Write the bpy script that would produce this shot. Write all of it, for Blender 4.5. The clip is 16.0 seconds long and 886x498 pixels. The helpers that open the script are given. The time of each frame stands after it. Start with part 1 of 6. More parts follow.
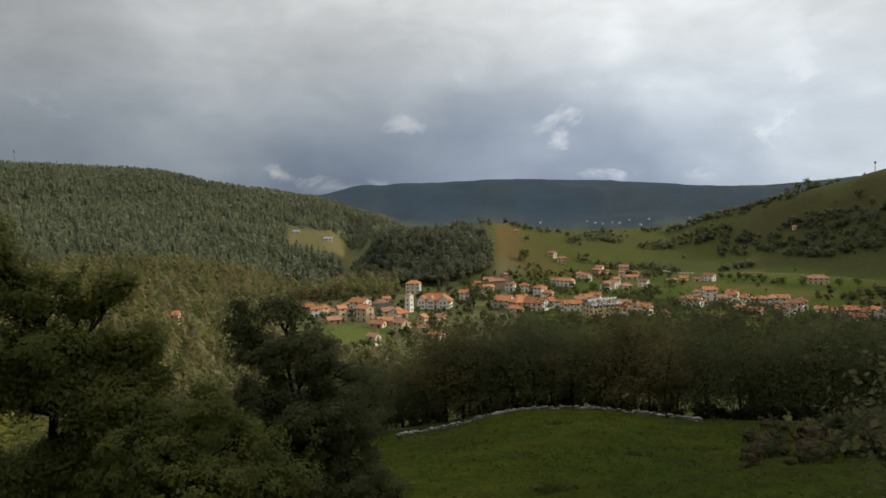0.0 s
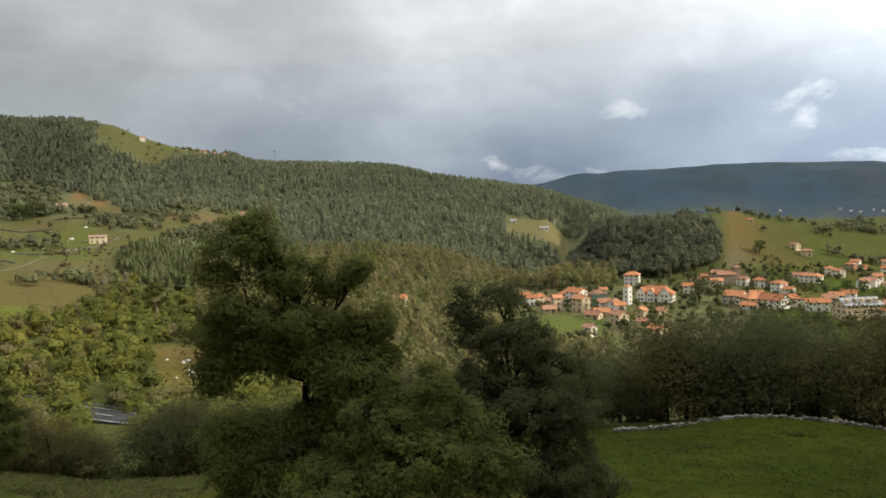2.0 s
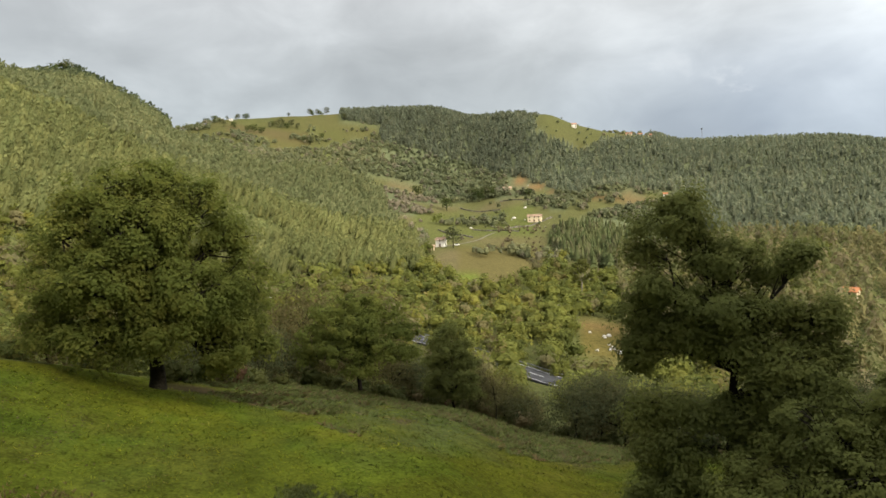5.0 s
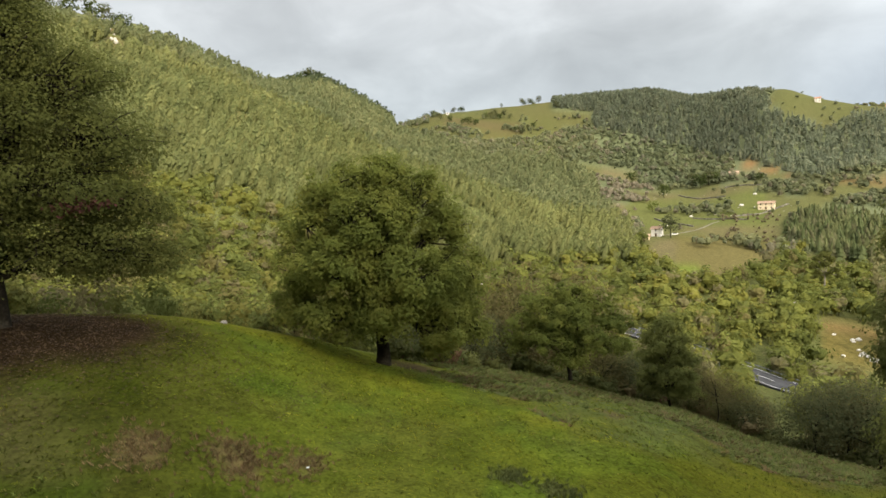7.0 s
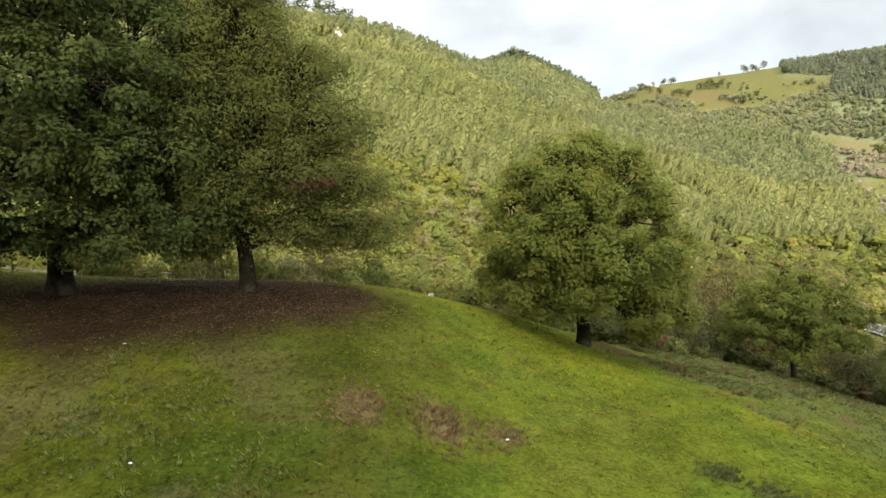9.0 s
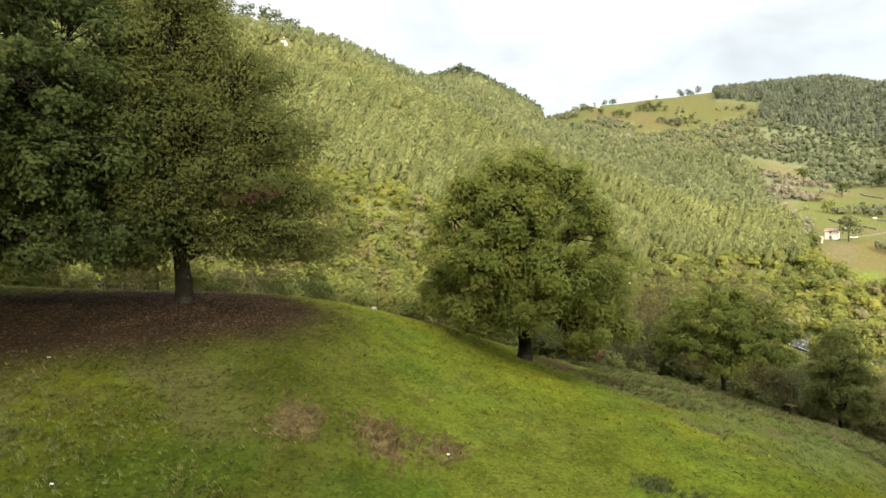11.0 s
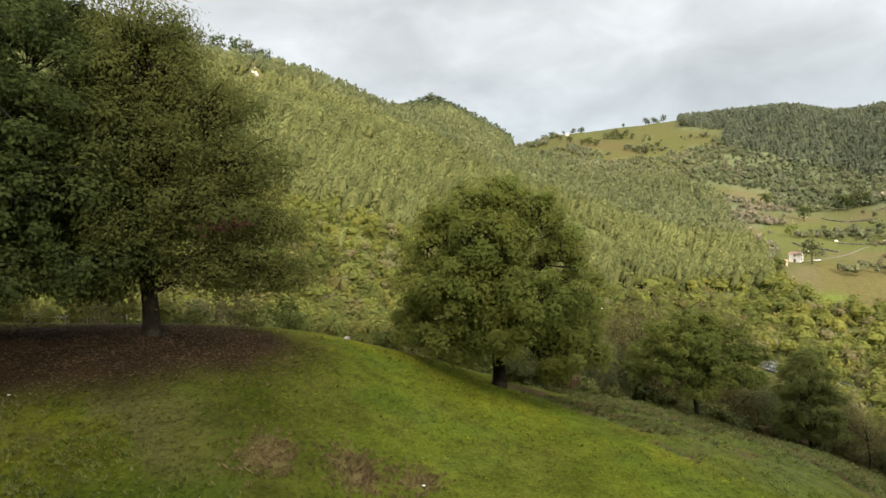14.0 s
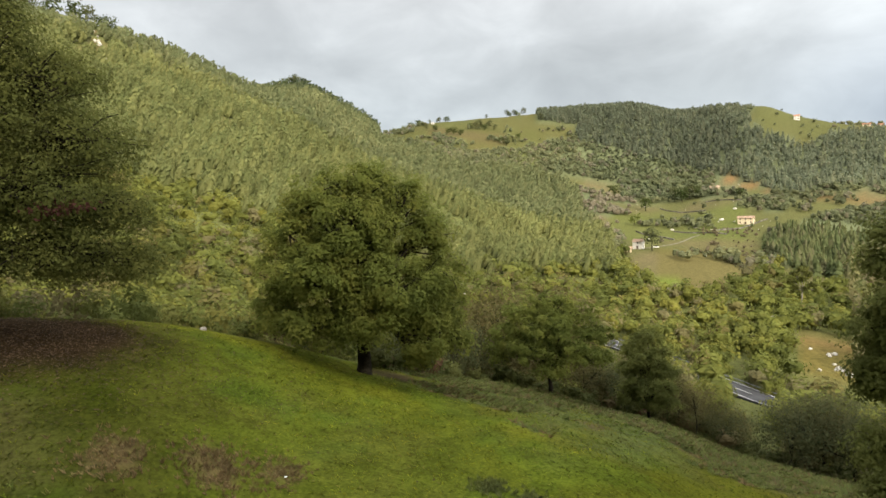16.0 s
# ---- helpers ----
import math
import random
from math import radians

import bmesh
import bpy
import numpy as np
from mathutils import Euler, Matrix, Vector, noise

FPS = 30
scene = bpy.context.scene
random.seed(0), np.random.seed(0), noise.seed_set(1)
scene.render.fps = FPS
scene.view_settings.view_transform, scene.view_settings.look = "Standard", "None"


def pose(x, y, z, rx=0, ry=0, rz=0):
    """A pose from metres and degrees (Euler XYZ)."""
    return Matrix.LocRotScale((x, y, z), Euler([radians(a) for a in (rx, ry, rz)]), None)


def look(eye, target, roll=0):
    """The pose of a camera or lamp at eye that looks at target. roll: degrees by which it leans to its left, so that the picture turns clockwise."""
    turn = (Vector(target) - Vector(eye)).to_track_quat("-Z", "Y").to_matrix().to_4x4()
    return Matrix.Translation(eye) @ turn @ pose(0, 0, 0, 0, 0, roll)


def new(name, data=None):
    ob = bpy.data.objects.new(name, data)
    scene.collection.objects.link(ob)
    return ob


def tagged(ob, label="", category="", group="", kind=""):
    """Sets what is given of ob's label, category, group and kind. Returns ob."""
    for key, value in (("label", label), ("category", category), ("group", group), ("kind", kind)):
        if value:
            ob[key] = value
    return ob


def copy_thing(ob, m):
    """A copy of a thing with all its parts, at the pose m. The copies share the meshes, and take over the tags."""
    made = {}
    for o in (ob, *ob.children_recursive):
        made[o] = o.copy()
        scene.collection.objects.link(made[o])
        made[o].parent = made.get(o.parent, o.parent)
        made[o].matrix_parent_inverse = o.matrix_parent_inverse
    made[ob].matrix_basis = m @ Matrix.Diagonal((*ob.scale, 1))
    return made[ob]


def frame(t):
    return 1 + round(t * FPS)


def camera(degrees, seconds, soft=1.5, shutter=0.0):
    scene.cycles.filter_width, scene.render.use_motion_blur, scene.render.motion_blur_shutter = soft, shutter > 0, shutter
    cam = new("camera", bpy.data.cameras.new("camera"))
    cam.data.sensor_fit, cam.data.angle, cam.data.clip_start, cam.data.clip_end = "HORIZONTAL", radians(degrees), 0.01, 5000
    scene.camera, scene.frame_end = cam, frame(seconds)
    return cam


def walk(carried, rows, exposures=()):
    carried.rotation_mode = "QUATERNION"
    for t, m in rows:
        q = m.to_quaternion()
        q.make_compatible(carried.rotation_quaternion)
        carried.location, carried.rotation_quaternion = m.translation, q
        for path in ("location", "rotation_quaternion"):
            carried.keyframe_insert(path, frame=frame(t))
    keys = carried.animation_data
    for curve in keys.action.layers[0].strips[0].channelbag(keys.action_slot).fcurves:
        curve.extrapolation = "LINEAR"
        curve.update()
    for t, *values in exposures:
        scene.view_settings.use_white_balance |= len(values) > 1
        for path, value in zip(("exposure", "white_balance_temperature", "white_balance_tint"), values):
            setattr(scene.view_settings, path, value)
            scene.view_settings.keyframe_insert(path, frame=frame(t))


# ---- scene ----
# Eye level is z = 0; bearings are degrees to the left of the first view (+y).
cam = camera(68.7, 16.0, 1.6)
PATH = [
    (0.0, -0.00, -3.20, 1.50),
    (0.5, 3.08, -3.66, 1.52),
    (1.0, 7.01, -3.92, 1.95),
    (1.5, 12.88, -3.60, 2.25),
    (2.0, 18.92, -3.57, 1.99),
    (2.5, 24.51, -4.00, 2.60),
    (3.0, 28.54, -4.41, 2.29),
    (3.5, 35.23, -4.88, 1.56),
    (4.0, 42.80, -3.98, 2.24),
    (4.2, 45.52, -3.80, 2.21),
    (4.6, 50.76, -3.70, 2.29),
    (5.0, 54.99, -3.83, 2.49),
    (5.4, 58.60, -4.06, 2.73),
    (5.8, 61.99, -4.28, 2.95),
    (6.3, 66.53, -4.35, 3.07),
    (6.5, 68.67, -4.17, 3.31),
    (7.0, 73.43, -3.92, 3.11),
    (7.5, 78.26, -4.20, 3.28),
    (8.0, 82.89, -4.58, 3.02),
    (8.5, 87.53, -4.82, 3.06),
    (8.7, 89.05, -4.82, 3.26),
    (9.1, 91.42, -4.75, 3.15),
    (9.5, 91.88, -4.49, 2.89),
    (9.9, 91.03, -4.17, 2.58),
    (10.3, 89.47, -3.89, 2.30),
    (10.8, 87.41, -3.78, 2.14),
    (11.0, 86.19, -3.85, 2.07),
    (11.5, 84.93, -4.04, 2.11),
    (12.0, 84.31, -3.94, 1.64),
    (12.5, 84.37, -3.20, 1.88),
    (13.0, 83.67, -2.31, 2.66),
    (13.5, 83.43, -1.39, 2.37),
    (14.0, 83.77, -1.49, 2.71),
    (14.5, 80.04, -1.89, 2.78),
    (15.0, 76.15, -2.14, 2.31),
    (15.5, 73.21, -2.60, 1.88),
    (16.0, 72.00, -3.16, 2.11),
]
REACH = 0.35


def stand(t, yaw, pitch, roll):
    a = radians(yaw)
    return (t, pose(-REACH * math.sin(a), REACH * math.cos(a), 0, 90 + pitch, roll, yaw))


EXPOSURES = [(0.0, -0.28), (1.0, 0.10), (2.0, 0.28), (3.0, 0.51), (4.2, 0.73), (6.3, 0.80), (8.7, 1.46), (11.0, 1.60), (12.5, 1.38), (13.5, 1.18), (16.0, 0.99)]
walk(cam, [stand(*row) for row in PATH], EXPOSURES)

# ---- sky and sun ----
SUN_BEARING, SUN_HEIGHT = -84.0, 24.0


def build_world():
    world = bpy.data.worlds.new("overcast_sky")
    scene.world = world
    world.use_nodes = True
    nt = world.node_tree
    nt.nodes.clear()
    N, L = nt.nodes.new, nt.links.new

    def math_node(op, a, b=None, clamp=False):
        n = N("ShaderNodeMath")
        n.operation, n.use_clamp = op, clamp
        for i, v in enumerate((a, b)):
            if v is None:
                continue
            if isinstance(v, (int, float)):
                n.inputs[i].default_value = v
            else:
                L(v, n.inputs[i])
        return n.outputs[0]

    def mix(fac, a, b, kind="MIX"):
        n = N("ShaderNodeMix")
        n.data_type, n.blend_type = "RGBA", kind
        for i, v in ((0, fac), (6, a), (7, b)):
            if isinstance(v, (int, float)):
                n.inputs[i].default_value = v
            elif isinstance(v, tuple):
                n.inputs[i].default_value = (*v, 1)
            else:
                L(v, n.inputs[i])
        return n.outputs[2]

    def ramp(v, stops):
        n = N("ShaderNodeValToRGB")
        e = n.color_ramp.elements
        while len(e) < len(stops):
            e.new(0.5)
        for el, (p, c) in zip(e, stops):
            el.position, el.color = p, (*c, 1) if isinstance(c, tuple) else (c, c, c, 1)
        L(v, n.inputs[0])
        return n.outputs[0]

    way = N("ShaderNodeTexCoord").outputs["Generated"]
    sep = N("ShaderNodeSeparateXYZ")
    L(way, sep.inputs[0])
    x, y, z = sep.outputs
    up = math_node("MAXIMUM", z, 0.0)
    comb = N("ShaderNodeCombineXYZ")
    L(x, comb.inputs[0])
    L(y, comb.inputs[1])
    L(math_node("MULTIPLY", z, 1.9), comb.inputs[2])

    def cloud(scale, detail, rough, distort):
        n = N("ShaderNodeTexNoise")
        n.inputs["Scale"].default_value, n.inputs["Detail"].default_value = scale, detail
        n.inputs["Roughness"].default_value, n.inputs["Distortion"].default_value = rough, distort
        L(comb.outputs[0], n.inputs["Vector"])
        return n.outputs["Fac"]

    big, small = cloud(2.4, 4, 0.45, 0.3), cloud(7.0, 6, 0.52, 0.35)
    # how much a bearing belongs to the slate-blue rain bank, and to the bright side
    bank = math_node("ADD", math_node("MULTIPLY", x, -0.05), math_node("MULTIPLY", y, 0.998))
    bright = math_node("ADD", math_node("MULTIPLY", x, 0.42), math_node("MULTIPLY", y, 0.90))
    bank = ramp(bank, [(0.70, 0.0), (0.90, 1.0)])
    low = ramp(up, [(0.03, 1.0), (0.12, 0.80), (0.27, 0.0)])
    slate = math_node("MULTIPLY", math_node("MULTIPLY", bank, low), ramp(big, [(0.36, 1.0), (0.62, 0.55)]), True)
    tops = ramp(up, [(0.0, (0.56, 0.63, 0.67)), (0.10, (0.58, 0.63, 0.66)), (0.22, (0.64, 0.67, 0.68)), (0.38, (0.72, 0.73, 0.73)), (1.0, (0.8, 0.8, 0.8))])
    veil = mix(1.0, tops, ramp(small, [(0.30, 0.84), (0.5, 0.97), (0.68, 1.12)]), "MULTIPLY")
    veil = mix(1.0, veil, ramp(big, [(0.32, 0.84), (0.66, 1.12)]), "MULTIPLY")
    veil = mix(slate, veil, (0.150, 0.192, 0.275))
    puff = math_node("MULTIPLY", ramp(small, [(0.60, 0.0), (0.68, 1.0)]), math_node("MULTIPLY", ramp(up, [(0.03, 0.0), (0.06, 1.0), (0.14, 0.8), (0.24, 0.0)]), 0.6))
    veil = mix(puff, veil, (0.66, 0.68, 0.69))
    veil = mix(1.0, veil, ramp(bright, [(0.05, 0.285), (0.55, 0.42), (0.85, 0.60), (1.0, 0.98)]), "MULTIPLY")
    n = N("ShaderNodeVectorMath")
    n.operation = "SCALE"
    L(veil, n.inputs[0])
    L(ramp(up, [(0.38, 0.25), (0.80, 0.85)]), n.inputs["Scale"])
    n2 = N("ShaderNodeVectorMath")
    n2.operation = "SCALE"
    n2.inputs["Scale"].default_value = 7.6
    L(n.outputs[0], n2.inputs[0])
    clear = N("ShaderNodeTexSky")
    clear.sky_type, clear.sun_disc = "NISHITA", False
    clear.sun_elevation, clear.sun_rotation = radians(SUN_HEIGHT), radians(-SUN_BEARING)
    back = N("ShaderNodeBackground")
    back.inputs["Strength"].default_value = 0.1
    L(clear.outputs[0], back.inputs["Color"])
    over = N("ShaderNodeBackground")
    over.inputs["Strength"].default_value = 1.0
    L(n2.outputs[0], over.inputs["Color"])
    both = N("ShaderNodeMixShader")
    both.inputs[0].default_value = 0.94
    L(back.outputs[0], both.inputs[1])
    L(over.outputs[0], both.inputs[2])
    L(both.outputs[0], N("ShaderNodeOutputWorld").inputs["Surface"])


build_world()
sun = new("sun", bpy.data.lights.new("sun", "SUN"))
sun.data.energy, sun.data.angle, sun.data.color = 3.7, radians(6.0), (1.0, 0.91, 0.74)
b, h = radians(SUN_BEARING), radians(SUN_HEIGHT)
sun.matrix_world = look((-900 * math.sin(b) * math.cos(h), 900 * math.cos(b) * math.cos(h), 900 * math.sin(h)), (0, 0, 0))

# ---- materials ----


def material(name, tones, scale=1.0, rough=0.85, fine=8.0, bump=0.0, bump_scale=20.0, island=0.0, thing=0.0, spec=0.3, attribute="", through_light=0.0, spread=0.25, metal=0.0, grain=0.0):
    """A surface of two or three tones mixed by coarse and fine noise; island and thing add a random shift per piece or per object."""
    m = bpy.data.materials.new(name)
    m.use_nodes = True
    nt = m.node_tree
    N, L = nt.nodes.new, nt.links.new
    bsdf = nt.nodes["Principled BSDF"]
    bsdf.inputs["Roughness"].default_value = rough
    bsdf.inputs["Metallic"].default_value = metal
    bsdf.inputs["Specular IOR Level"].default_value = spec
    co = N("ShaderNodeNewGeometry").outputs["Position"] if thing == 0 else N("ShaderNodeTexCoord").outputs["Object"]

    def noise_at(s, detail):
        n = N("ShaderNodeTexNoise")
        n.inputs["Scale"].default_value, n.inputs["Detail"].default_value = s, detail
        n.inputs["Roughness"].default_value = 0.6
        L(co, n.inputs["Vector"])
        return n.outputs["Fac"]

    def add(a, b, f):
        n = N("ShaderNodeMath")
        n.operation = "MULTIPLY_ADD"
        L(b, n.inputs[0])
        n.inputs[1].default_value = f
        if isinstance(a, float):
            n.inputs[2].default_value = a
        else:
            L(a, n.inputs[2])
        return n.outputs[0]

    v = add(0.5 - 0.5 * (1.6 + 0.8 + island + thing + (3.1 if grain else 0)), noise_at(scale, 4), 1.6)
    v = add(v, noise_at(scale * fine, 3), 0.8)
    if grain:
        v = add(v, noise_at(grain, 4), 2.2)
        v = add(v, noise_at(grain * 0.22, 3), 0.9)
    if island:
        v = add(v, N("ShaderNodeNewGeometry").outputs["Random Per Island"], island)
    if thing:
        v = add(v, N("ShaderNodeObjectInfo").outputs["Random"], thing)
    if attribute:
        at = N("ShaderNodeAttribute")
        at.attribute_name = attribute
        col = at.outputs["Color"]
        r = N("ShaderNodeValToRGB")
        for e, p, c in zip(r.color_ramp.elements, (0.5 - spread, 0.5 + spread), (0.62, 1.38)):
            e.position, e.color = p, (c, c * (0.985 if c > 1 else 1.0), c * 0.93, 1)
        L(v, r.inputs[0])
        n = N("ShaderNodeMix")
        n.data_type, n.blend_type = "RGBA", "MULTIPLY"
        n.inputs[0].default_value = 1.0
        L(col, n.inputs[6])
        L(r.outputs[0], n.inputs[7])
        col = n.outputs[2]
    else:
        r = N("ShaderNodeValToRGB")
        e = r.color_ramp.elements
        while len(e) < len(tones):
            e.new(0.5)
        for i, (el, c) in enumerate(zip(e, tones)):
            el.position, el.color = 0.5 - spread + 2 * spread * i / max(1, len(tones) - 1), (*c, 1)
        L(v, r.inputs[0])
        col = r.outputs[0]
    L(col, bsdf.inputs["Base Color"])
    if bump:
        n = N("ShaderNodeBump")
        n.inputs["Strength"].default_value, n.inputs["Distance"].default_value = bump, 0.5 / bump_scale
        L(noise_at(bump_scale, 5), n.inputs["Height"])
        L(n.outputs[0], bsdf.inputs["Normal"])
    if through_light:
        tr = N("ShaderNodeBsdfTranslucent")
        L(col, tr.inputs["Color"])
        mx = N("ShaderNodeMixShader")
        mx.inputs[0].default_value = through_light
        L(bsdf.outputs[0], mx.inputs[1])
        L(tr.outputs[0], mx.inputs[2])
        L(mx.outputs[0], nt.nodes["Material Output"].inputs["Surface"])
    return m


GROUND = material("ground_cover", [], 0.5, 1.0, 9.0, 0.9, 5.0, attribute="cover", spread=0.42, spec=0.02, grain=7.0)
BARK = material("bark", [(0.010, 0.009, 0.006), (0.020, 0.017, 0.012), (0.038, 0.033, 0.024)], 1.2, 0.95, 7, 0.8, 9.0, thing=0.2, spec=0.05)
PALE_BARK = material("pale_bark", [(0.16, 0.14, 0.11), (0.27, 0.24, 0.20)], 2.0, 0.9, 7, 0.5, 12.0, thing=0.2)


def leaves(name, tones, thing=0.25, light=0.58):
    return material(name, tones, 0.3, 0.75, 4.0, island=0.16, thing=thing, spec=0.05, through_light=light, spread=0.5)


OAK_LEAF = leaves("oak_leaf", [(0.079, 0.100, 0.024), (0.125, 0.145, 0.032), (0.189, 0.190, 0.042)])
LIGHT_LEAF = leaves("light_oak_leaf", [(0.103, 0.118, 0.037), (0.138, 0.150, 0.042), (0.178, 0.177, 0.049)], light=0.6)
OLIVE_LEAF = leaves("olive_oak_leaf", [(0.072, 0.082, 0.023), (0.110, 0.118, 0.032), (0.151, 0.147, 0.043)])
DARK_LEAF = leaves("dark_leaf", [(0.034, 0.052, 0.017), (0.063, 0.081, 0.024), (0.108, 0.118, 0.032)])
AUTUMN_LEAF = leaves("autumn_leaf", [(0.087, 0.085, 0.034), (0.132, 0.115, 0.046), (0.175, 0.131, 0.054)])
HEDGE_LEAF = leaves("hedge_leaf", [(0.059, 0.073, 0.034), (0.099, 0.106, 0.045), (0.145, 0.134, 0.059)])
RED_LEAF = leaves("red_leaf", [(0.080, 0.036, 0.028), (0.115, 0.055, 0.040)])
WOOD_STUFF = material("woodland_leaf", [], 0.05, 0.7, 6.0, island=0.08, spec=0.06, attribute="cover", through_light=0.5, spread=1.1)
GRASS = material("grass_blade", [], 0.4, 0.7, 6.0, island=0.45, spec=0.08, attribute="cover", through_light=0.3, spread=0.8)
STONE = material("limestone", [(0.060, 0.054, 0.040), (0.125, 0.114, 0.090), (0.25, 0.23, 0.195)], 1.5, 0.9, 6, 0.6, 8.0, island=0.7, spread=0.5)
PALE_STONE = material("pale_limestone", [(0.20, 0.185, 0.15), (0.36, 0.34, 0.29), (0.55, 0.52, 0.46)], 1.5, 0.9, 6, 0.6, 8.0, island=0.3)
WHITE_WALL = material("white_render", [(0.64, 0.60, 0.53), (0.80, 0.77, 0.71)], 0.4, 0.85, 9, 0.2, 5.0, thing=0.6)
CREAM_WALL = material("cream_render", [(0.50, 0.40, 0.26), (0.66, 0.55, 0.38)], 0.4, 0.85, 9, 0.2, 5.0, thing=0.6)
STONE_WALL = material("stone_masonry", [(0.22, 0.18, 0.13), (0.40, 0.34, 0.26)], 1.2, 0.9, 5, 0.5, 3.0, thing=0.4)
TILE = material("clay_roof_tile", [(0.26, 0.100, 0.044), (0.40, 0.158, 0.064), (0.48, 0.225, 0.105)], 0.7, 0.85, 6, 0.6, 4.0, thing=0.6, spread=0.4)
OLD_TILE = material("weathered_roof_tile", [(0.19, 0.095, 0.058), (0.31, 0.15, 0.085), (0.38, 0.21, 0.13)], 0.7, 0.9, 6, 0.6, 4.0, thing=0.6, spread=0.4)
FARM_TILE = material("faded_roof_tile", [(0.20, 0.135, 0.09), (0.30, 0.20, 0.135), (0.38, 0.28, 0.20)], 0.7, 0.9, 6, 0.6, 4.0, thing=0.3)
SLATE = material("slate_roof", [(0.20, 0.21, 0.23), (0.34, 0.35, 0.37)], 0.8, 0.6, 6, 0.4, 4.0, thing=0.3)
WOOD = material("dark_timber", [(0.05, 0.03, 0.02), (0.11, 0.065, 0.04)], 1.5, 0.8, 8, 0.4, 6.0, thing=0.3)
GREEN_SHEET = material("green_netting", [(0.06, 0.12, 0.10), (0.10, 0.18, 0.15)], 0.8, 0.8, 6, thing=0.1)
GLASS = material("window_glass", [(0.02, 0.025, 0.03), (0.05, 0.06, 0.07)], 0.5, 0.08, 4, spec=0.6, thing=0.5)
ASPHALT = material("asphalt", [(0.040, 0.040, 0.042), (0.066, 0.066, 0.068)], 0.3, 0.95, 12, 0.3, 8.0, spec=0.08)
EARTH = material("trodden_earth", [(0.10, 0.092, 0.058), (0.155, 0.138, 0.09)], 0.5, 0.95, 9, 0.4, 8.0)
TRACK = material("pale_gravel", [(0.30, 0.27, 0.21), (0.45, 0.41, 0.34)], 0.5, 0.95, 9, 0.4, 8.0)
PAINT = material("road_paint", [(0.5, 0.5, 0.48), (0.66, 0.66, 0.64)], 2.0, 0.7)
STEEL = material("galvanised_steel", [(0.16, 0.165, 0.17), (0.24, 0.245, 0.25)], 2.0, 0.65, 6, metal=0.5)
CAR_PAINT = material("white_car_paint", [(0.72, 0.72, 0.72), (0.8, 0.8, 0.8)], 1.0, 0.3, 4, thing=0.3, spec=0.5)
RUBBER = material("rubber", [(0.02, 0.02, 0.02), (0.04, 0.04, 0.04)], 4.0, 0.8)
# brown fallen leaves, tones deepened to include the oaks' shade
LITTER = material("leaf_litter", [(0.024, 0.013, 0.006), (0.046, 0.026, 0.012), (0.088, 0.055, 0.026)], 0.5, 0.9, 6, island=1.0, spread=0.7)

# ---- mesh helpers ----


def mesh_np(name, V, F, mat, colour=None, smooth=False):
    """A mesh from an array of points and an array of faces (all of one size, or a list of such arrays)."""
    Fs = [np.asarray(f, dtype=np.int32) for f in (F if isinstance(F, list) else [F]) if len(f)]
    me = bpy.data.meshes.new(name)
    me.vertices.add(len(V))
    me.vertices.foreach_set("co", np.asarray(V, dtype=np.float32).ravel())
    loops = np.concatenate([f.ravel() for f in Fs])
    sizes = np.concatenate([np.full(len(f), f.shape[1], dtype=np.int32) for f in Fs])
    starts = np.concatenate([[0], np.cumsum(sizes)[:-1]]).astype(np.int32)
    me.loops.add(len(loops))
    me.loops.foreach_set("vertex_index", loops)
    me.polygons.add(len(sizes))
    me.polygons.foreach_set("loop_start", starts)
    if colour is not None:
        at = me.color_attributes.new("cover", "FLOAT_COLOR", "POINT")
        c = np.ones((len(V), 4), dtype=np.float32)
        c[:, :3] = colour
        at.data.foreach_set("color", c.ravel())
    me.materials.append(mat)
    me.update(calc_edges=True)
    me.polygons.foreach_set("use_smooth", np.full(len(sizes), smooth))
    return me


def part(name, data, mat, parent, label=""):
    """Links a bmesh or mesh as one object under a thing or part."""
    if isinstance(data, bmesh.types.BMesh):
        me = bpy.data.meshes.new(name)
        data.to_mesh(me)
        data.free()
        me.materials.append(mat)
        data = me
    ob = new(name, data)
    ob.parent = parent
    return tagged(ob, label)


def box(bm, x0, x1, y0, y1, z0, z1):
    v = [bm.verts.new((x, y, z)) for z in (z0, z1) for y in (y0, y1) for x in (x0, x1)]
    for f in ((0, 2, 3, 1), (4, 5, 7, 6), (0, 1, 5, 4), (2, 6, 7, 3), (0, 4, 6, 2), (1, 3, 7, 5)):
        bm.faces.new([v[i] for i in f])
    return v


def tube(P, R, sides=7):
    """Points and quads of a tapered tube along the points P with the radii R."""
    P, R = np.asarray(P, float), np.asarray(R, float)
    d = np.gradient(P, axis=0)
    d /= np.linalg.norm(d, axis=1)[:, None] + 1e-9
    u = np.cross(d, (0.31, 0.95, 0.05))
    u /= np.linalg.norm(u, axis=1)[:, None] + 1e-9
    w = np.cross(d, u)
    a = np.linspace(0, 2 * np.pi, sides, endpoint=False)
    V = P[:, None] + R[:, None, None] * (np.cos(a)[None, :, None] * u[:, None] + np.sin(a)[None, :, None] * w[:, None])
    i, j = np.meshgrid(np.arange(len(P) - 1), np.arange(sides), indexing="ij")
    k = (j + 1) % sides
    F = np.stack([i * sides + j, i * sides + k, (i + 1) * sides + k, (i + 1) * sides + j], -1).reshape(-1, 4)
    return V.reshape(-1, 3), F


def joined(pieces):
    V, F, n = [], [], 0
    for v, f in pieces:
        V.append(v)
        F.append(np.asarray(f) + n)
        n += len(v)
    return np.concatenate(V), np.concatenate(F)


